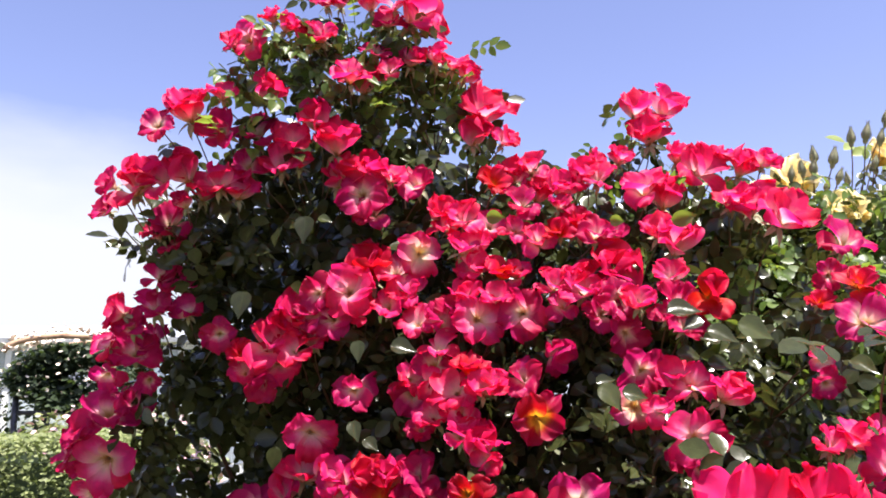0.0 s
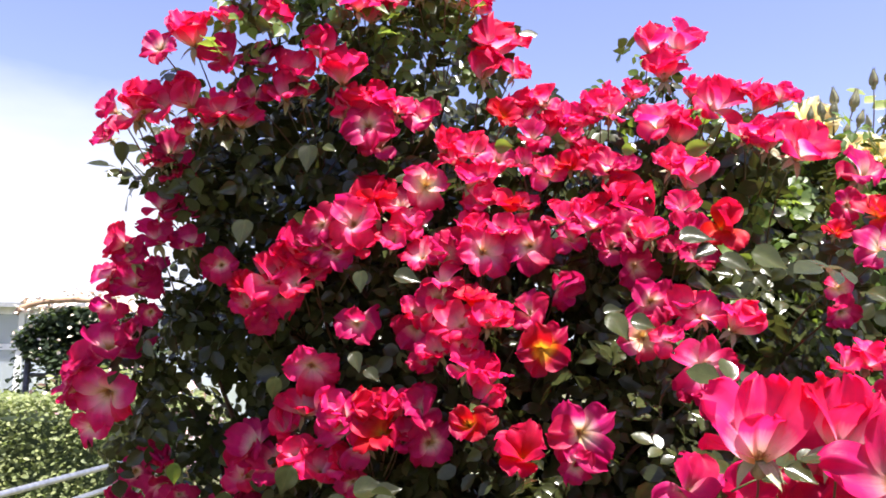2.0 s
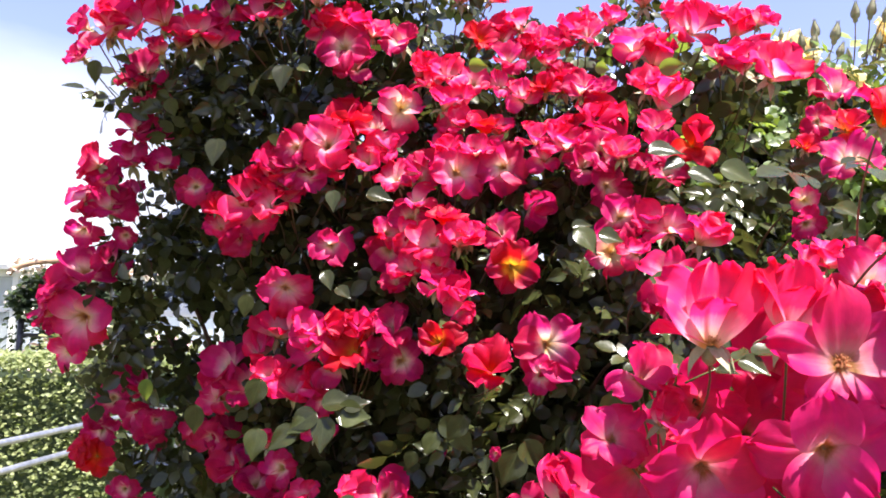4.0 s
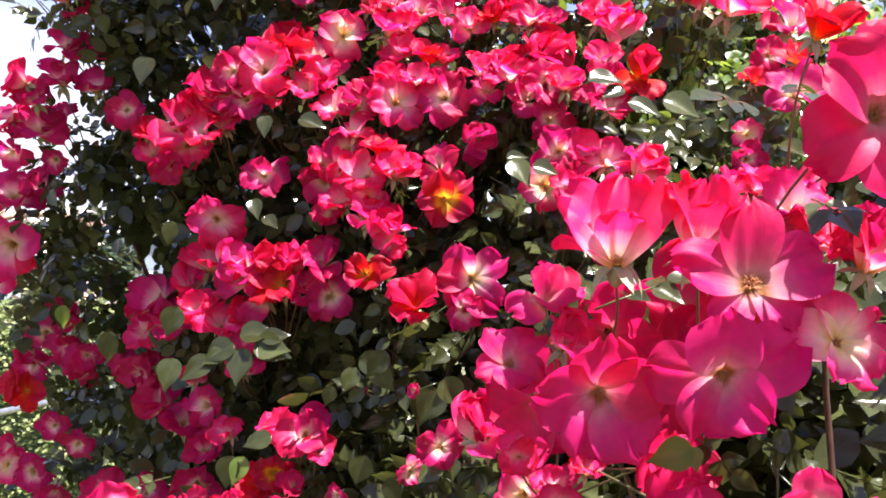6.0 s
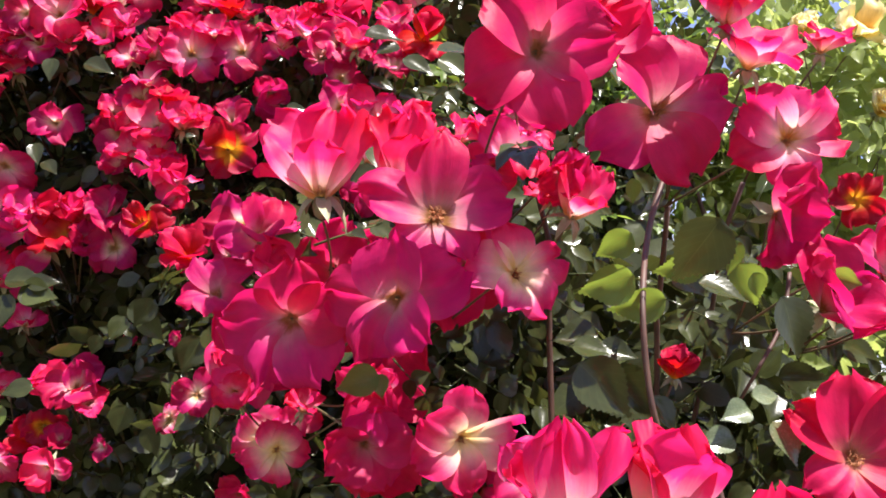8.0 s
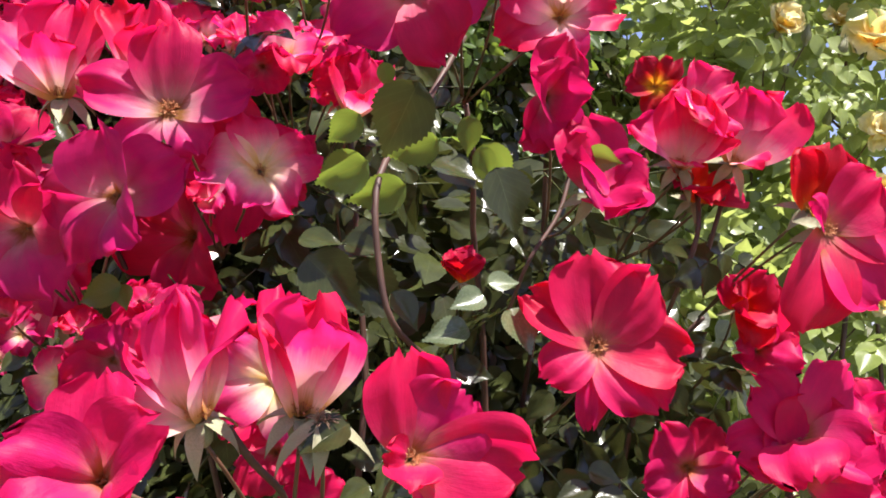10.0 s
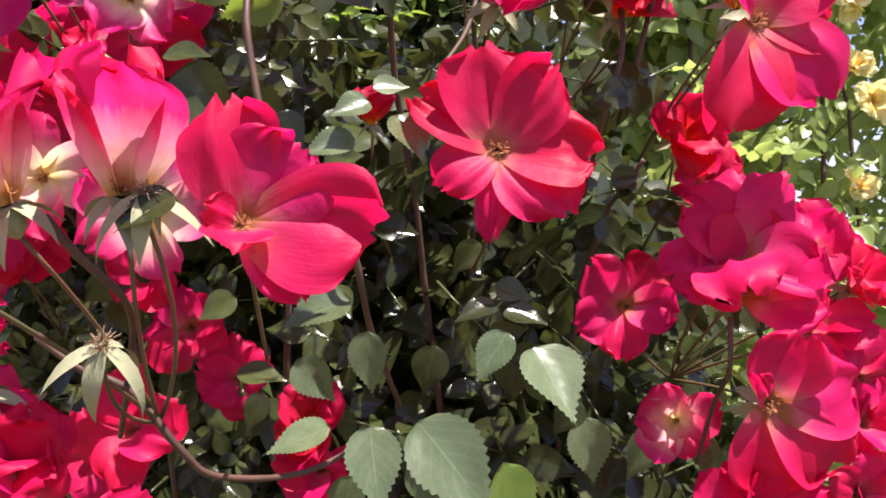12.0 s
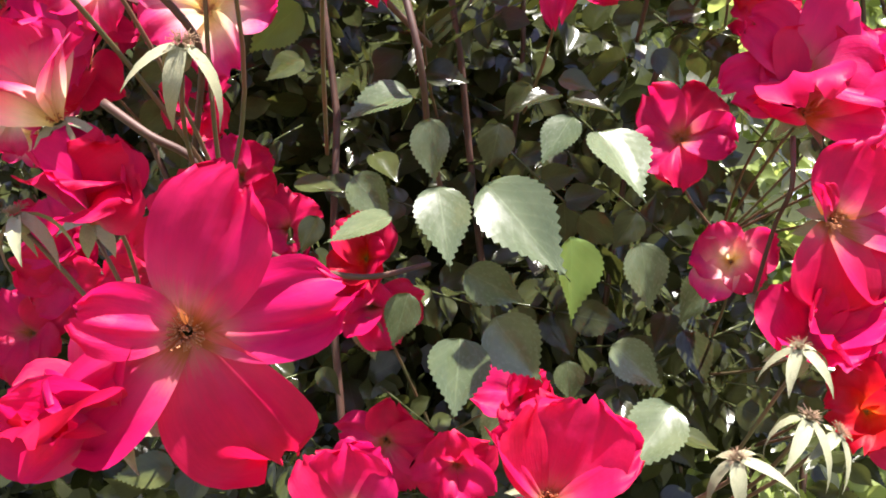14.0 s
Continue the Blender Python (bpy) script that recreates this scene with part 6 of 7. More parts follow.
leaflet(tall_rose, 0.030, 1.227, 1.953, 0.029, (0.23, 0.37, -0.90), (0.00, -0.92, -0.38), 'fresh')
leaflet(tall_rose, -0.111, 1.253, 2.030, 0.022, (-0.61, 0.15, -0.78), (0.00, -0.98, -0.19), 'dark')
leaflet(tall_rose, -0.259, 1.146, 1.934, 0.015, (-0.69, 0.28, -0.66), (0.00, -0.92, -0.38), 'fresh')
leaflet(tall_rose, -0.288, 1.091, 1.825, 0.014, (0.60, 0.23, -0.76), (0.00, -0.96, -0.29), 'fresh')
leaflet(tall_rose, -0.201, 1.145, 1.941, 0.018, (0.20, 0.19, -0.96), (0.00, -0.98, -0.19), 'dark')
leaflet(tall_rose, -0.116, 1.247, 2.064, 0.018, (0.45, -0.17, 0.88), (0.00, -0.98, -0.19), 'dark')
leaflet(tall_rose, 0.063, 1.041, 1.826, 0.023, (0.14, 0.19, -0.97), (0.00, -0.98, -0.19), 'dark')
leaflet(tall_rose, 0.180, 0.921, 1.697, 0.017, (0.98, 0.07, -0.18), (0.00, -0.92, -0.38), 'fresh')
leaflet(tall_rose, 0.053, 0.957, 1.709, 0.022, (1.00, 0.03, -0.08), (0.00, -0.92, -0.38), 'fresh')
leaflet(tall_rose, -0.230, 1.093, 1.822, 0.021, (0.99, -0.07, -0.10), (0.00, -0.83, 0.55), 'dark')
leaflet(tall_rose, -0.044, 1.263, 2.030, 0.014, (0.95, 0.12, -0.30), (0.00, -0.92, -0.38), 'fresh')
leaflet(tall_rose, -0.056, 1.064, 1.838, 0.022, (0.99, -0.05, 0.11), (0.00, -0.92, -0.38), 'fresh')
leaflet(tall_rose, -0.013, 1.035, 1.803, 0.019, (0.99, 0.03, -0.16), (0.00, -0.98, -0.19), 'dark')
leaflet(tall_rose, 0.015, 1.012, 1.779, 0.017, (0.37, 0.18, -0.91), (0.00, -0.98, -0.19), 'dark')
leaflet(tall_rose, 0.216, 0.850, 1.592, 0.036, (1.00, 0.02, 0.02), (0.00, -0.74, 0.67), 'dark')
leaflet(tall_rose, 0.246, 0.845, 1.586, 0.025, (-0.81, -0.32, -0.49), (0.00, -0.83, 0.55), 'dark')
leaflet(tall_rose, 0.251, 0.847, 1.575, 0.033, (0.89, -0.25, -0.37), (0.00, -0.83, 0.55), 'dark')
leaflet(tall_rose, 0.224, 0.855, 1.553, 0.027, (0.98, -0.12, -0.13), (0.00, -0.74, 0.67), 'dark')
leaflet(tall_rose, 0.251, 0.852, 1.544, 0.027, (0.98, -0.12, -0.13), (0.00, -0.74, 0.67), 'dark')
leaflet(tall_rose, -0.051, 0.969, 1.570, 0.031, (0.98, -0.12, -0.17), (0.00, -0.83, 0.55), 'dark')
leaflet(tall_rose, -0.089, 0.991, 1.577, 0.027, (0.06, -0.33, -0.94), (0.00, -0.95, 0.33), 'dark')
leaflet(tall_rose, -0.094, 0.990, 1.490, 0.026, (0.34, -0.41, -0.85), (0.00, -0.90, 0.44), 'dark')
leaflet(tall_rose, -0.066, 0.933, 1.345, 0.037, (0.97, -0.05, -0.22), (0.05, -0.91, 0.40), 'dark')
leaflet(tall_rose, -0.080, 0.935, 1.341, 0.037, (-0.02, -0.30, -0.95), (0.10, -0.95, 0.30), 'dark')
leaflet(tall_rose, -0.107, 0.938, 1.330, 0.037, (-0.75, -0.27, -0.61), (0.05, -0.94, 0.35), 'dark')
leaflet(tall_rose, -0.090, 0.936, 1.339, 0.031, (-0.86, -0.25, -0.45), (0.05, -0.91, 0.40), 'dark')
leaflet(tall_rose, -0.062, 0.933, 1.351, 0.030, (0.95, 0.19, 0.24), (0.04, -0.86, 0.51), 'dark')
leaflet(tall_rose, -0.145, 0.944, 1.328, 0.035, (-0.15, -0.20, -0.97), (0.06, -0.98, 0.19), 'dark')
leaflet(tall_rose, -0.044, 0.930, 1.264, 0.029, (-0.90, -0.22, -0.38), (0.05, -0.91, 0.40), 'dark')
leaflet(tall_rose, -0.068, 0.933, 1.243, 0.030, (-0.31, -0.20, -0.93), (0.06, -0.98, 0.19), 'fresh')
leaflet(tall_rose, 0.032, 0.916, 1.340, 0.037, (0.97, -0.02, -0.23), (-0.03, -1.00, -0.02), 'dark')
leaflet(tall_rose, 0.106, 0.878, 1.321, 0.037, (-0.42, 0.03, -0.91), (-0.03, -1.00, -0.02), 'dark')
leaflet(tall_rose, 0.030, 0.917, 1.332, 0.028, (-0.40, -0.06, -0.91), (-0.03, -1.00, 0.08), 'dark')
leaflet(tall_rose, 0.066, 0.902, 1.496, 0.011, (0.91, 0.25, 0.34), (0.04, -0.86, 0.51), 'dark')
leaflet(tall_rose, 0.153, 0.885, 1.527, 0.023, (0.96, 0.18, 0.22), (0.04, -0.86, 0.51), 'dark')

# spent heads
spent(near_rose, 0.351, 0.441, 1.233, 0.029, (0.13, -0.56, 0.82))
spent(near_rose, 0.556, 0.493, 1.142, 0.025, (-0.29, -0.36, 0.89))
spent(near_rose, 0.553, 0.481, 1.119, 0.027, (0.24, -0.45, 0.86))
spent(near_rose, 0.566, 0.485, 1.113, 0.025, (0.52, -0.47, 0.71))
spent(near_rose, 0.527, 0.479, 1.106, 0.028, (-0.29, -0.36, 0.89))
spent(near_rose, 0.297, 0.466, 1.187, 0.025, (-0.33, -0.41, 0.86))
spent(near_rose, 0.360, 0.451, 1.276, 0.031, (0.12, -0.52, 0.84))

# yellow roses and buds
bloom(yellow_rose, 0.482, 1.180, 1.798, 0.071, (0.00, -0.79, 0.61), 0.3, 'yellow', 9)
bloom(yellow_rose, 0.542, 1.160, 1.750, 0.069, (0.10, -0.78, 0.61), 0.4, 'yellow', 9)
bloom(yellow_rose, 0.626, 1.210, 1.848, 0.050, (0.30, -0.84, 0.45), 0.3, 'yellow', 9)
bloom(yellow_rose, 1.024, 1.201, 1.799, 0.078, (-0.05, -0.98, 0.22), 0.5, 'yellow', 9)
bloom(yellow_rose, 0.958, 1.254, 1.820, 0.067, (-0.35, -0.89, 0.30), 0.5, 'yellow', 9)
bloom(yellow_rose, 1.021, 1.165, 1.678, 0.067, (-0.15, -0.89, 0.42), 0.5, 'yellow', 9)
bloom(yellow_rose, 1.089, 1.187, 1.858, 0.067, (-0.05, -0.90, 0.43), 0.3, 'yellow', 9)
bloom(yellow_rose, 0.997, 1.209, 1.720, 0.040, (-0.01, -0.89, 0.46), 0.5, 'yellow', 9)
bloom(yellow_rose, 0.974, 1.084, 1.546, 0.040, (-0.10, -0.96, 0.26), 0.6, 'yellow', 9)
bloom(yellow_rose, 1.002, 1.083, 1.434, 0.040, (0.10, -0.97, 0.26), 0.5, 'yellow', 9)
bloom(yellow_rose, 1.022, 1.150, 1.344, 0.040, (-0.00, -0.98, 0.16), 0.5, 'yellow', 9)
bloom(yellow_rose, 1.018, 1.146, 1.487, 0.040, (0.01, -0.98, 0.20), 0.5, 'yellow', 9)
bloom(yellow_rose, 0.826, 1.100, 1.761, 0.066, (-0.30, -0.85, 0.45), 0.5, 'yellow', 9)
bloom(yellow_rose, 0.755, 1.100, 1.762, 0.038, (-0.20, -0.80, 0.55), 0.3, 'yellow', 9)
bloom(yellow_rose, 0.862, 1.100, 1.674, 0.044, (-0.10, -0.90, 0.42), 0.4, 'yellow', 9)
bud(yellow_rose, 0.507, 1.160, 1.829, 0.019, (-0.20, -0.29, 0.94))
bud(yellow_rose, 0.531, 1.160, 1.825, 0.021, (0.10, -0.29, 0.95))
bud(yellow_rose, 0.559, 1.160, 1.855, 0.019, (-0.10, -0.29, 0.95))
bud(yellow_rose, 0.579, 1.160, 1.860, 0.021, (0.10, -0.29, 0.95))
bud(yellow_rose, 0.598, 1.160, 1.855, 0.017, (0.10, -0.29, 0.95))
bud(yellow_rose, 0.481, 1.140, 1.806, 0.018, (-0.20, -0.29, 0.94))
bud(yellow_rose, 0.495, 1.140, 1.807, 0.018, (0.00, -0.29, 0.96))
bud(yellow_rose, 0.527, 1.140, 1.796, 0.016, (0.22, -0.29, 0.93))
bud(yellow_rose, 0.461, 1.160, 1.825, 0.012, (0.00, -0.29, 0.96))
bud(yellow_rose, 0.519, 1.160, 1.789, 0.014, (0.22, -0.29, 0.93))
bud(yellow_rose, 0.461, 1.130, 1.797, 0.016, (0.00, -0.29, 0.96))
bud(yellow_rose, 0.608, 1.160, 1.882, 0.019, (0.10, -0.29, 0.95))
bud(yellow_rose, 0.587, 1.160, 1.821, 0.015, (0.11, -0.30, 0.95))
bud(yellow_rose, 0.549, 1.160, 1.797, 0.015, (-0.22, -0.29, 0.93))
bud(yellow_rose, 0.924, 1.157, 1.674, 0.020, (0.05, -0.17, 0.99))
bud(yellow_rose, 0.968, 1.149, 1.661, 0.020, (0.16, -0.18, 0.98))
bud(yellow_rose, 0.901, 1.163, 1.631, 0.015, (-0.05, -0.16, 0.99))
bud(yellow_rose, 0.954, 1.155, 1.568, 0.019, (0.16, -0.18, 0.98))

# canes that show singly
cane(near_rose, 0.0019, (0.425, 0.655, 1.478), (0.400, 0.621, 1.424), (0.377, 0.563, 1.377), (0.379, 0.554, 1.334), (0.391, 0.559, 1.302), (0.431, 0.613, 1.277))
cane(near_rose, 0.0013, (0.484, 0.613, 1.399), (0.475, 0.602, 1.369), (0.458, 0.593, 1.342), (0.451, 0.609, 1.313))
cane(near_rose, 0.0017, (0.306, 0.517, 1.230), (0.323, 0.514, 1.218), (0.339, 0.518, 1.209), (0.356, 0.523, 1.186), (0.368, 0.534, 1.173), (0.399, 0.569, 1.165), (0.431, 0.617, 1.170))
cane(near_rose, 0.0015, (0.327, 0.464, 1.271), (0.336, 0.470, 1.258), (0.347, 0.482, 1.243), (0.341, 0.510, 1.223), (0.329, 0.541, 1.188))
cane(near_rose, 0.0017, (0.413, 0.548, 1.294), (0.420, 0.541, 1.264), (0.424, 0.548, 1.245), (0.429, 0.575, 1.223), (0.444, 0.628, 1.183))
cane(near_rose, 0.0013, (0.597, 0.577, 1.230), (0.594, 0.572, 1.206), (0.593, 0.586, 1.189), (0.590, 0.601, 1.156))
cane(near_rose, 0.0016, (0.556, 0.613, 1.391), (0.555, 0.607, 1.363), (0.548, 0.617, 1.330), (0.549, 0.658, 1.293))
cane(near_rose, 0.0015, (0.573, 0.610, 1.394), (0.566, 0.612, 1.364), (0.564, 0.627, 1.334))


stems_for(tall_rose, (0.0, 1.40, 0.0), 3, 0.008, 0.09)
stems_for(near_rose, (0.50, 0.78, 0.0), 4, 0.0030, 0.065, 0.22, -0.042)
stems_for(yellow_rose, (0.95, 1.15, 0.0), 6, 0.006, 0.03)
tall_heads = [p for p, n, s in NODES[tall_rose.name]]
foliage(tall_rose, tall_heads, 11, 3, 0.026, 0.028, (0.03, 0.12), 160)
foliage(tall_rose, filling(tall_rose, -0.42, 0.62, 0.15, 0.055, 2), 15, 5, 0.029, 0.03, (0.03, 0.16), 130)
foliage(tall_rose, filling(tall_rose, -0.36, 0.62, 0.15, 0.06, 3), 12, 11, 0.040, 0.040, (0.14, 0.46), 0)
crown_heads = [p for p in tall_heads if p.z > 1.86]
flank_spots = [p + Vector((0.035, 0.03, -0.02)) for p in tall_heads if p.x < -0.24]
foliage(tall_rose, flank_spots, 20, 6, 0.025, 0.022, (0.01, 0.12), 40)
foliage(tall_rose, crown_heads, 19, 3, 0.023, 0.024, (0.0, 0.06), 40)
# lighter leaf colour over the crown paints in its sunlit top
foliage(tall_rose, crown_heads, 24, 4, 0.022, 0.026, (-0.015, 0.05), 60, "fresh", LEAF_FRESH_OR_LIT)
shoulder = [Vector((draw.uniform(0.24, 0.54), draw.uniform(0.90, 1.10), draw.uniform(1.25, 1.69))) for _ in range(190)]
shoulder += [Vector((draw.uniform(0.40, 0.60), draw.uniform(0.98, 1.12), draw.uniform(1.60, 1.71))) for _ in range(70)]
shoulder += [Vector((draw.uniform(0.46, 0.68), draw.uniform(1.12, 1.2), draw.uniform(1.64, 1.75))) for _ in range(60)]
shoulder += [Vector((draw.uniform(0.30, 0.62), draw.uniform(1.04, 1.16), draw.uniform(1.69, 1.80))) for _ in range(150)]
foliage(tall_rose, shoulder, 17, 2, 0.021, 0.03, (0.0, 0.12), 60, "fresh", LEAF_FRESH_OR_LIT)
foliage(tall_rose, shoulder, 18, 5, 0.026, 0.04, (0.02, 0.25), 60)
near_heads = [p for p, n, s in NODES[near_rose.name] if p.y > 0.53 and (p.x > 0.22 or p.z > 1.36)]
foliage(near_rose, near_heads, 13, 2, 0.026, 0.035, (0.05, 0.17), 90)
near_body = [Vector((draw.uniform(0.22, 0.72), draw.uniform(0.64, 0.80), draw.uniform(0.5, 1.32))) for _ in range(250)]
near_body = [p for p in near_body if (p.x < 0.56 or p.z < 1.20) and (p.x > 0.32 or p.z < 1.08)]
foliage(near_rose, near_body, 14, 2, 0.034, 0.035, (0.03, 0.18), 150)
near_back = [Vector((draw.uniform(0.24, 0.70), draw.uniform(0.76, 0.90), draw.uniform(0.3, 1.44))) for _ in range(900)]
near_back = [p for p in near_back if (p.x < 0.60 or p.z < 1.19) and (p.x > 0.36 or p.z < 1.08)]
foliage(near_rose, near_back, 16, 3, 0.040, 0.03, (0.0, 0.12), 0)
yellow_body = [Vector((draw.uniform(0.66, 1.50), draw.uniform(1.0, 1.40), 0.15 + 1.85 * draw.random() ** 0.7)) for _ in range(1150)]
yellow_body += [Vector((draw.uniform(0.58, 0.82), draw.uniform(1.08, 1.2), draw.uniform(1.25, 1.80))) for _ in range(170)]
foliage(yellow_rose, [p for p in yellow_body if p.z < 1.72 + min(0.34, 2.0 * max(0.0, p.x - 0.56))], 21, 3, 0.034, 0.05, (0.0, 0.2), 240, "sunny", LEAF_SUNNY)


# ---- the distance: clipped hedge, railing, rose arch, glasshouse ----
def leaf_cloud(seed, count, spot, size, shapes=COARSE):
    """Single leaves strewn by spot(rng), which gives a place and an outward way."""
    rng = random.Random(seed)
    heap = Heap()
    for _ in range(count):
        p, out = spot(rng)
        a = rng.uniform(0, 6.283)
        tip = Vector((math.cos(a), math.sin(a), rng.uniform(-0.7, 0.5)))
        normal = Vector(out) + Vector((rng.gauss(0, 0.5), rng.gauss(0, 0.5), rng.gauss(0.3, 0.5)))
        m = Matrix.Translation(p) @ axis_frame(tip, normal) @ Matrix.Scale(size * rng.uniform(0.6, 1.25), 4)
        v, f, uv = shapes[rng.randrange(len(shapes))]
        heap.add([m @ Vector(c) for c in v], f, uv)
    return heap


def hedge():
    """A clipped hedge along the far side of the path, its top uneven."""
    h = thing("hedge", (-4.2, 5.9, 0.0), "clipped light green hedge with sunlit upper leaves", "hedge")

    def spot(rng):
        x = rng.uniform(-1.6, 2.35)
        top = 1.30 + 0.05 * noise.noise((x * 1.3, 0, 0)) + 0.03 * noise.noise((x * 5, 1, 0))
        u = rng.random()
        if u < 0.45:
            return Vector((x, rng.uniform(-0.6, 0.6), top + rng.uniform(-0.07, 0.04))), (0, -0.3, 1)
        return Vector((x, -0.6 + rng.uniform(-0.05, 0.10), rng.uniform(0.05, top))), (0, -1, 0.5)

    part("hedge_foliage", leaf_cloud(31, 34000, spot, 0.034).mesh("hedge_foliage", LEAF_FAR), h)["kind"] = "stuff"
    core = []
    for x0 in range(-26, 24, 3):
        x = x0 / 10
        core.append([Vector((x, y, z)) for y, z in ((-0.52, 0.02), (-0.52, 1.16), (0.5, 1.18), (0.5, 0.02))])
    verts = [v + Vector((0, 0.03 * noise.noise(v * 3), 0.03 * noise.noise(v * 3 + Vector((5, 0, 0))))) for ring in core for v in ring]
    faces = [(i * 4 + k, i * 4 + 4 + k, i * 4 + 4 + (k + 1) % 4, i * 4 + (k + 1) % 4) for i in range(len(core) - 1) for k in range(3)]
    # plain core; its dark colour stands for the shade between the leaves
    part("hedge_core", mesh("hedge_core", verts, faces, LEAF_TREE, [(v.x, v.z) for v in verts], False), h, None, "shaded twiggy inside of the hedge")


def railing():
    """A steel tube railing with two rails that runs along the path in front of the hedge."""
    r = thing("railing", (-1.62, 3.2, 0.0), "galvanised steel tube railing with two slim rails", "railing")
    a, b = Vector((-0.14, -1.9, 0)), Vector((-0.36, 5.2, 0))
    for z in (0.975, 0.855):
        part("rail", mesh("rail", *tube([a + (b - a) * s + Vector((0, 0, z)) for s in (0, 0.5, 1)], 0.015, 0.015, 10), STEEL), r)
    for s in (0.02, 0.29, 0.58, 0.86):
        p = a + (b - a) * s
        part("post", mesh("post", *tube([p + Vector((-0.04, 0, -0.02)), p + Vector((-0.04, 0, 0.96))], 0.019, 0.019, 10), STEEL), r)


def rose_arch():
    """A timber arch hung with dark leafy climbers and faded cream roses."""
    a = thing("rose_arch", (-3.9, 9.0, 0.0), "flat-topped garden arch overgrown with dark leaves and faded cream roses", "garden arch")
    for x in (-0.5, 0.5):
        for y in (-0.35, 0.35):
            part("post", mesh("post", *tube([(x, y, 0), (x, y, 1.95)], 0.035, 0.03, 8), DARK_METAL), a)
    bow = [(0.62 * math.cos(math.pi - math.pi * i / 14), -0.45, 2.06 + 0.16 * math.sin(math.pi * i / 14)) for i in range(15)]
    part("arch_rib", mesh("arch_rib", *tube(bow, 0.03, 0.03, 8), ARCH_WOOD), a, None, "weathered brown timber rib")
    part("arch_rib", mesh("arch_rib", *tube([(x, -y, z) for x, y, z in bow], 0.03, 0.03, 8), ARCH_WOOD), a, None, "weathered brown timber rib")
    part("crossbar", mesh("crossbar", *tube([(-0.5, -0.35, 1.45), (0.5, -0.35, 1.45)], 0.022, 0.022, 8), DARK_METAL), a)

    def spot(rng):
        t = rng.uniform(0, 6.283)
        x, z = 0.60 * math.cos(t) * rng.random() ** 0.35, 1.82 + 0.34 * math.sin(t) * rng.random() ** 0.35
        if rng.random() < 0.07:
            x, z = rng.choice((-1, 1)) * rng.gauss(0.55, 0.06), rng.uniform(1.2, 1.9)
        return Vector((x, rng.uniform(-0.5, 0.5), z + 0.05 * noise.noise((x * 4, z * 4, 0)))), (x, -0.6, 0.5)

    part("arch_foliage", leaf_cloud(33, 9500, spot, 0.075).mesh("arch_foliage", LEAF_TREE), a)["kind"] = "stuff"

    def blossom(rng):
        t = rng.uniform(0.15, 2.95)
        return Vector((0.63 * math.cos(t), rng.uniform(-0.5, 0.4), 2.08 + 0.17 * math.sin(t) + rng.uniform(-0.03, 0.08))), (0, -0.5, 1)

    part("blossom_mass", leaf_cloud(34, 420, blossom, 0.07).mesh("blossom_mass", CREAM_BLOSSOM), a)["kind"] = "stuff"

    def speck(rng):
        return Vector((rng.uniform(-0.6, 0.65), -0.5, rng.uniform(1.6, 2.1))), (0, -1, 0.3)

    part("blossom_mass", leaf_cloud(35, 60, speck, 0.05).mesh("blossom_mass", CREAM_BLOSSOM), a)["kind"] = "stuff"


def pink_shrub():
    s = thing("pink_shrub", (-3.0, 7.7, 0.0), "loose shrub covered with small pale pink roses", "shrub")

    def spot(rng):
        d = Vector((rng.gauss(0, 1), rng.gauss(0, 1), rng.gauss(0, 1))).normalized()
        p = Vector((0.95 * d.x, 0.5 * d.y, 0.95 + 0.55 * d.z)) * rng.uniform(0.85, 1.05)
        return p, d

    part("shrub_foliage", leaf_cloud(36, 3500, spot, 0.07).mesh("shrub_foliage", LEAF_FAR), s)["kind"] = "stuff"
    part("blossom_mass", leaf_cloud(37, 1300, spot, 0.075).mesh("blossom_mass", BLOSSOM), s)["kind"] = "stuff"
    for i in range(4):
        part("stem", mesh("stem", *tube(curve_points((0.1 * i - 0.15, 0, 0), (0.4 * i - 0.6, 0.1, 1.2), (0.1 * i - 0.2, 0, 0.8), 6), 0.02, 0.008, 6), BARK), s)


def box_verts(x0, y0, z0, x1, y1, z1):
    v = [Vector((x, y, z)) for x in (x0, x1) for y in (y0, y1) for z in (z0, z1)]
    f = [(0, 1, 3, 2), (4, 6, 7, 5), (0, 4, 5, 1), (2, 3, 7, 6), (0, 2, 6, 4), (1, 5, 7, 3)]
    return v, f


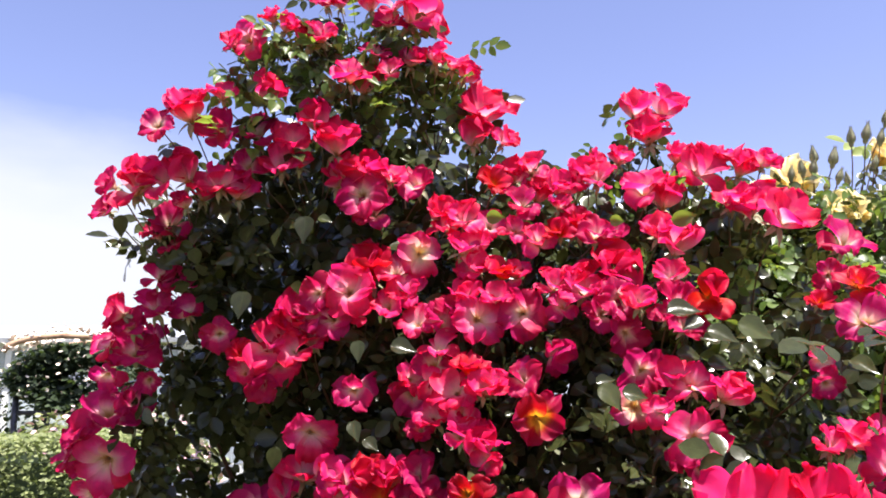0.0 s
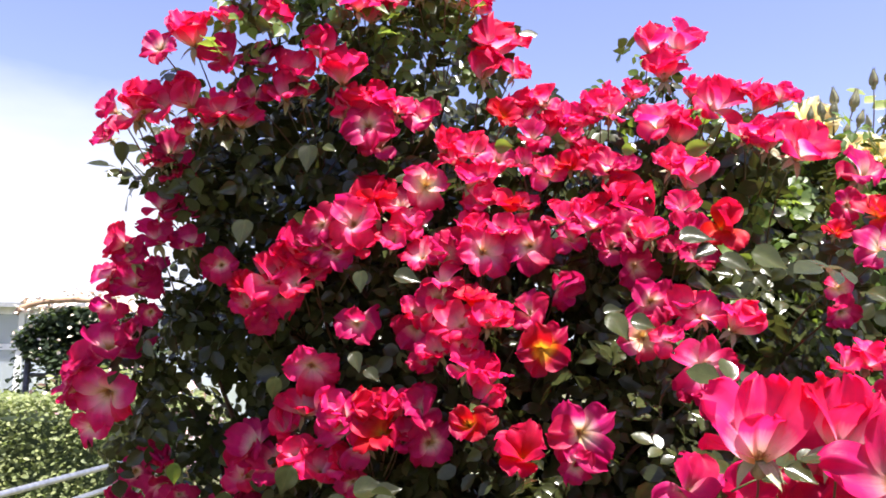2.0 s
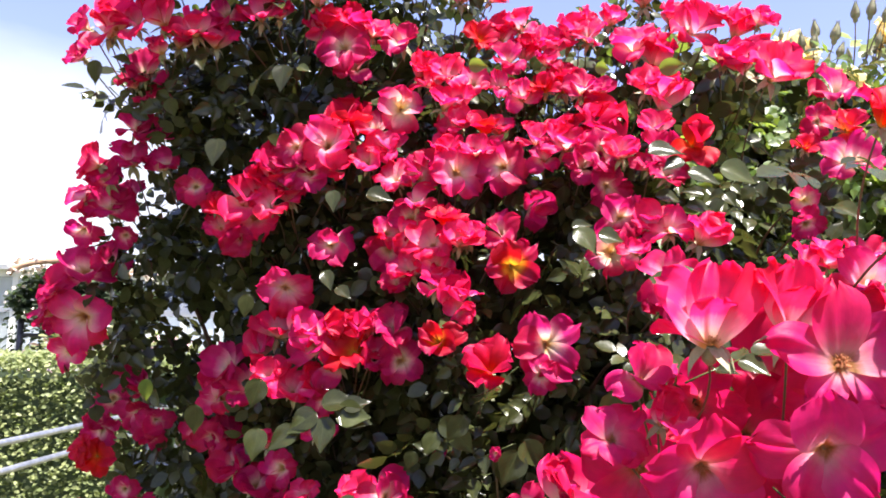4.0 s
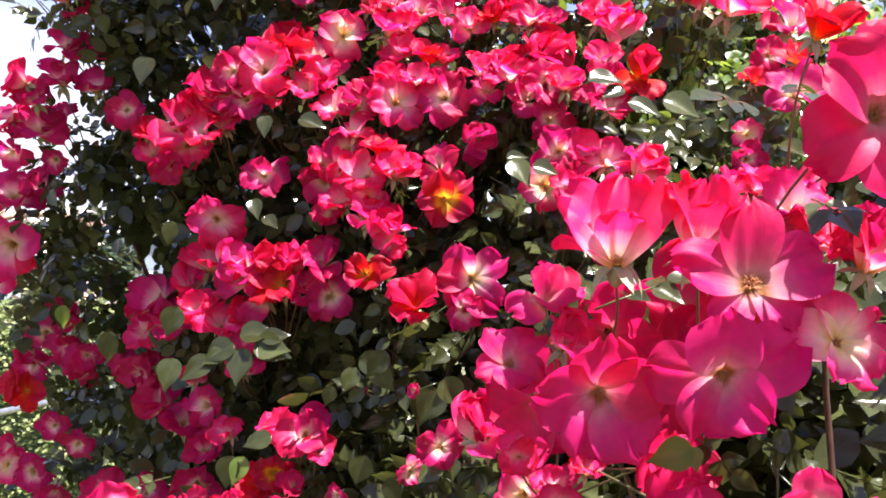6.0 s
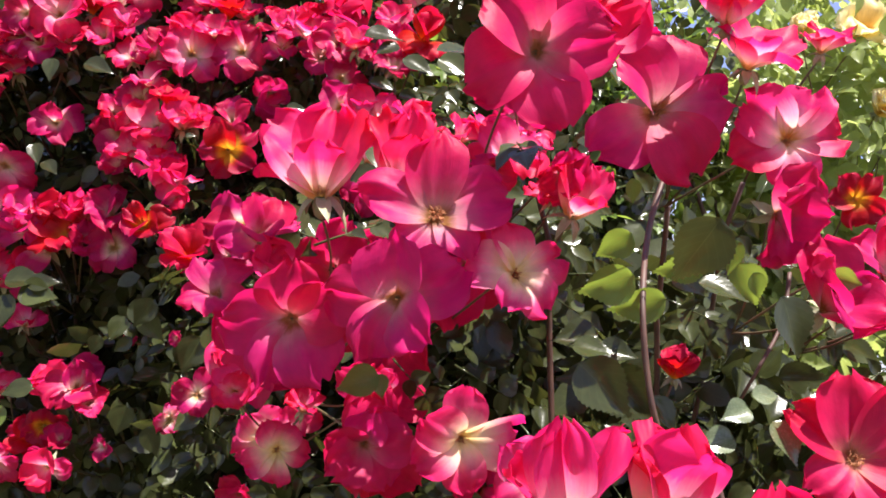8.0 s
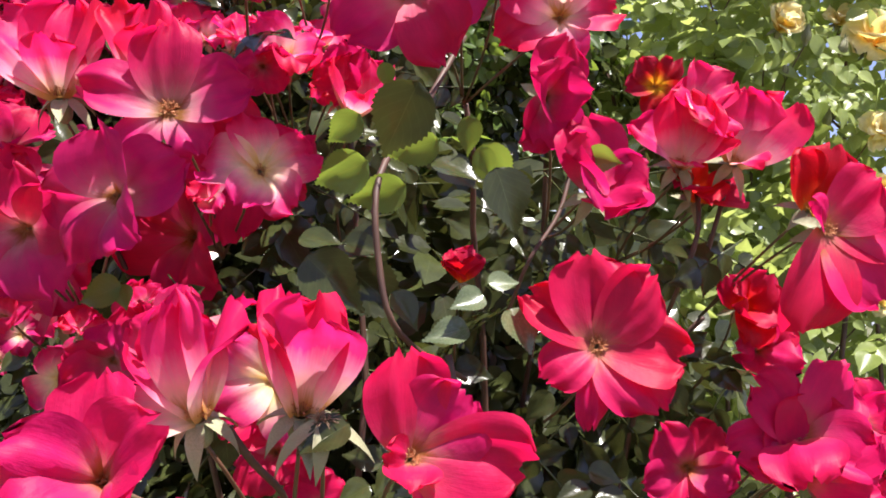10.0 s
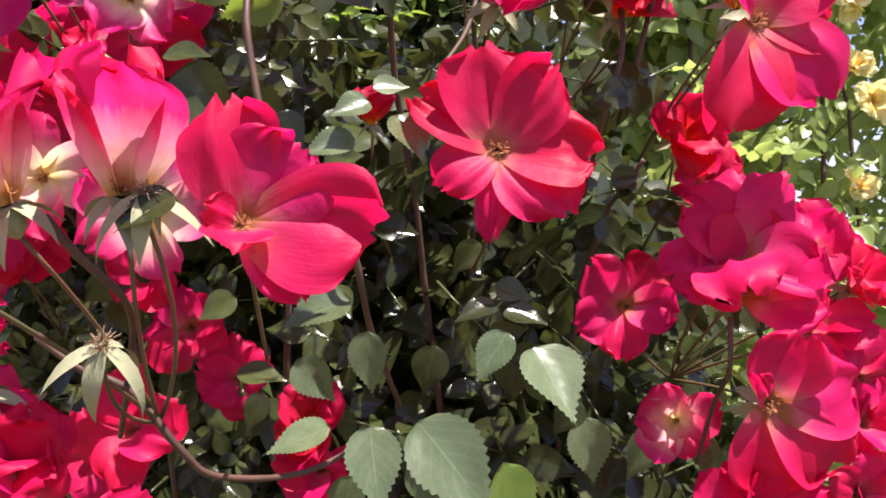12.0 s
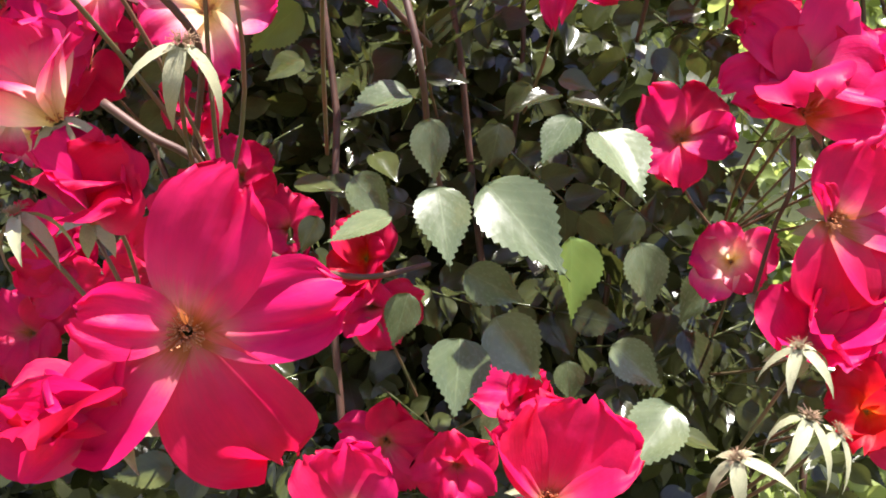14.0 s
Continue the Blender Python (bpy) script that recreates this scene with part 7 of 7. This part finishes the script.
def glasshouse():
    """A long white-framed glasshouse with a shallow grey ridge roof."""
    g = thing("glasshouse", (-5.6, 17.0, 0.0), "long white-framed glasshouse with a shallow grey roof", "glasshouse")
    w, d, h, ridge = 4.6, 3.0, 2.45, 3.05
    part("base_wall", mesh("base_wall", *box_verts(-w, -d, 0, w, d, 0.6), WHITE_PAINT, None, False), g)
    for i in range(17):
        x = -w + 2 * w * i / 16
        part("mullion", mesh("mullion", *box_verts(x - 0.05, -d - 0.03, 0.6, x + 0.05, -d + 0.07, h), WHITE_PAINT, None, False), g)
        if i < 16:
            part("pane", mesh("pane", *box_verts(x + 0.052, -d, 0.6, x + 2 * w / 16 - 0.052, -d + 0.012, h), GLASS, None, False), g)
    part("eaves_beam", mesh("eaves_beam", *box_verts(-w, -d - 0.06, h, w, -d + 0.1, h + 0.14), WHITE_PAINT, None, False), g)
    part("transom", mesh("transom", *box_verts(-w, -d - 0.05, 1.85, w, -d - 0.031, 1.95), WHITE_PAINT, None, False), g)
    for side in (-1, 1):
        verts = [(-w - 0.2, side * (d + 0.25), h + 0.10), (w + 0.2, side * (d + 0.25), h + 0.10), (w + 0.2, 0, ridge), (-w - 0.2, 0, ridge)]
        verts += [(x, y, z + 0.08) for x, y, z in verts]
        faces = [(0, 1, 2, 3), (4, 7, 6, 5), (0, 4, 5, 1), (1, 5, 6, 2), (2, 6, 7, 3), (3, 7, 4, 0)]
        part("roof", mesh("roof", verts, faces, ROOFING, None, False), g)
    for x in (-w, w - 0.1):
        gable = [(x, -d, h), (x, d, h), (x, 0, ridge), (x + 0.1, -d, h), (x + 0.1, d, h), (x + 0.1, 0, ridge)]
        part("gable", mesh("gable", gable, [(0, 1, 2), (3, 5, 4), (0, 3, 4, 1), (1, 4, 5, 2), (2, 5, 3, 0)], WHITE_PAINT, None, False), g)
        part("end_wall", mesh("end_wall", *box_verts(x, -d, 0.6, x + 0.1, d, h), WHITE_PAINT, None, False), g)


hedge()
railing()
rose_arch()
pink_shrub()
glasshouse()
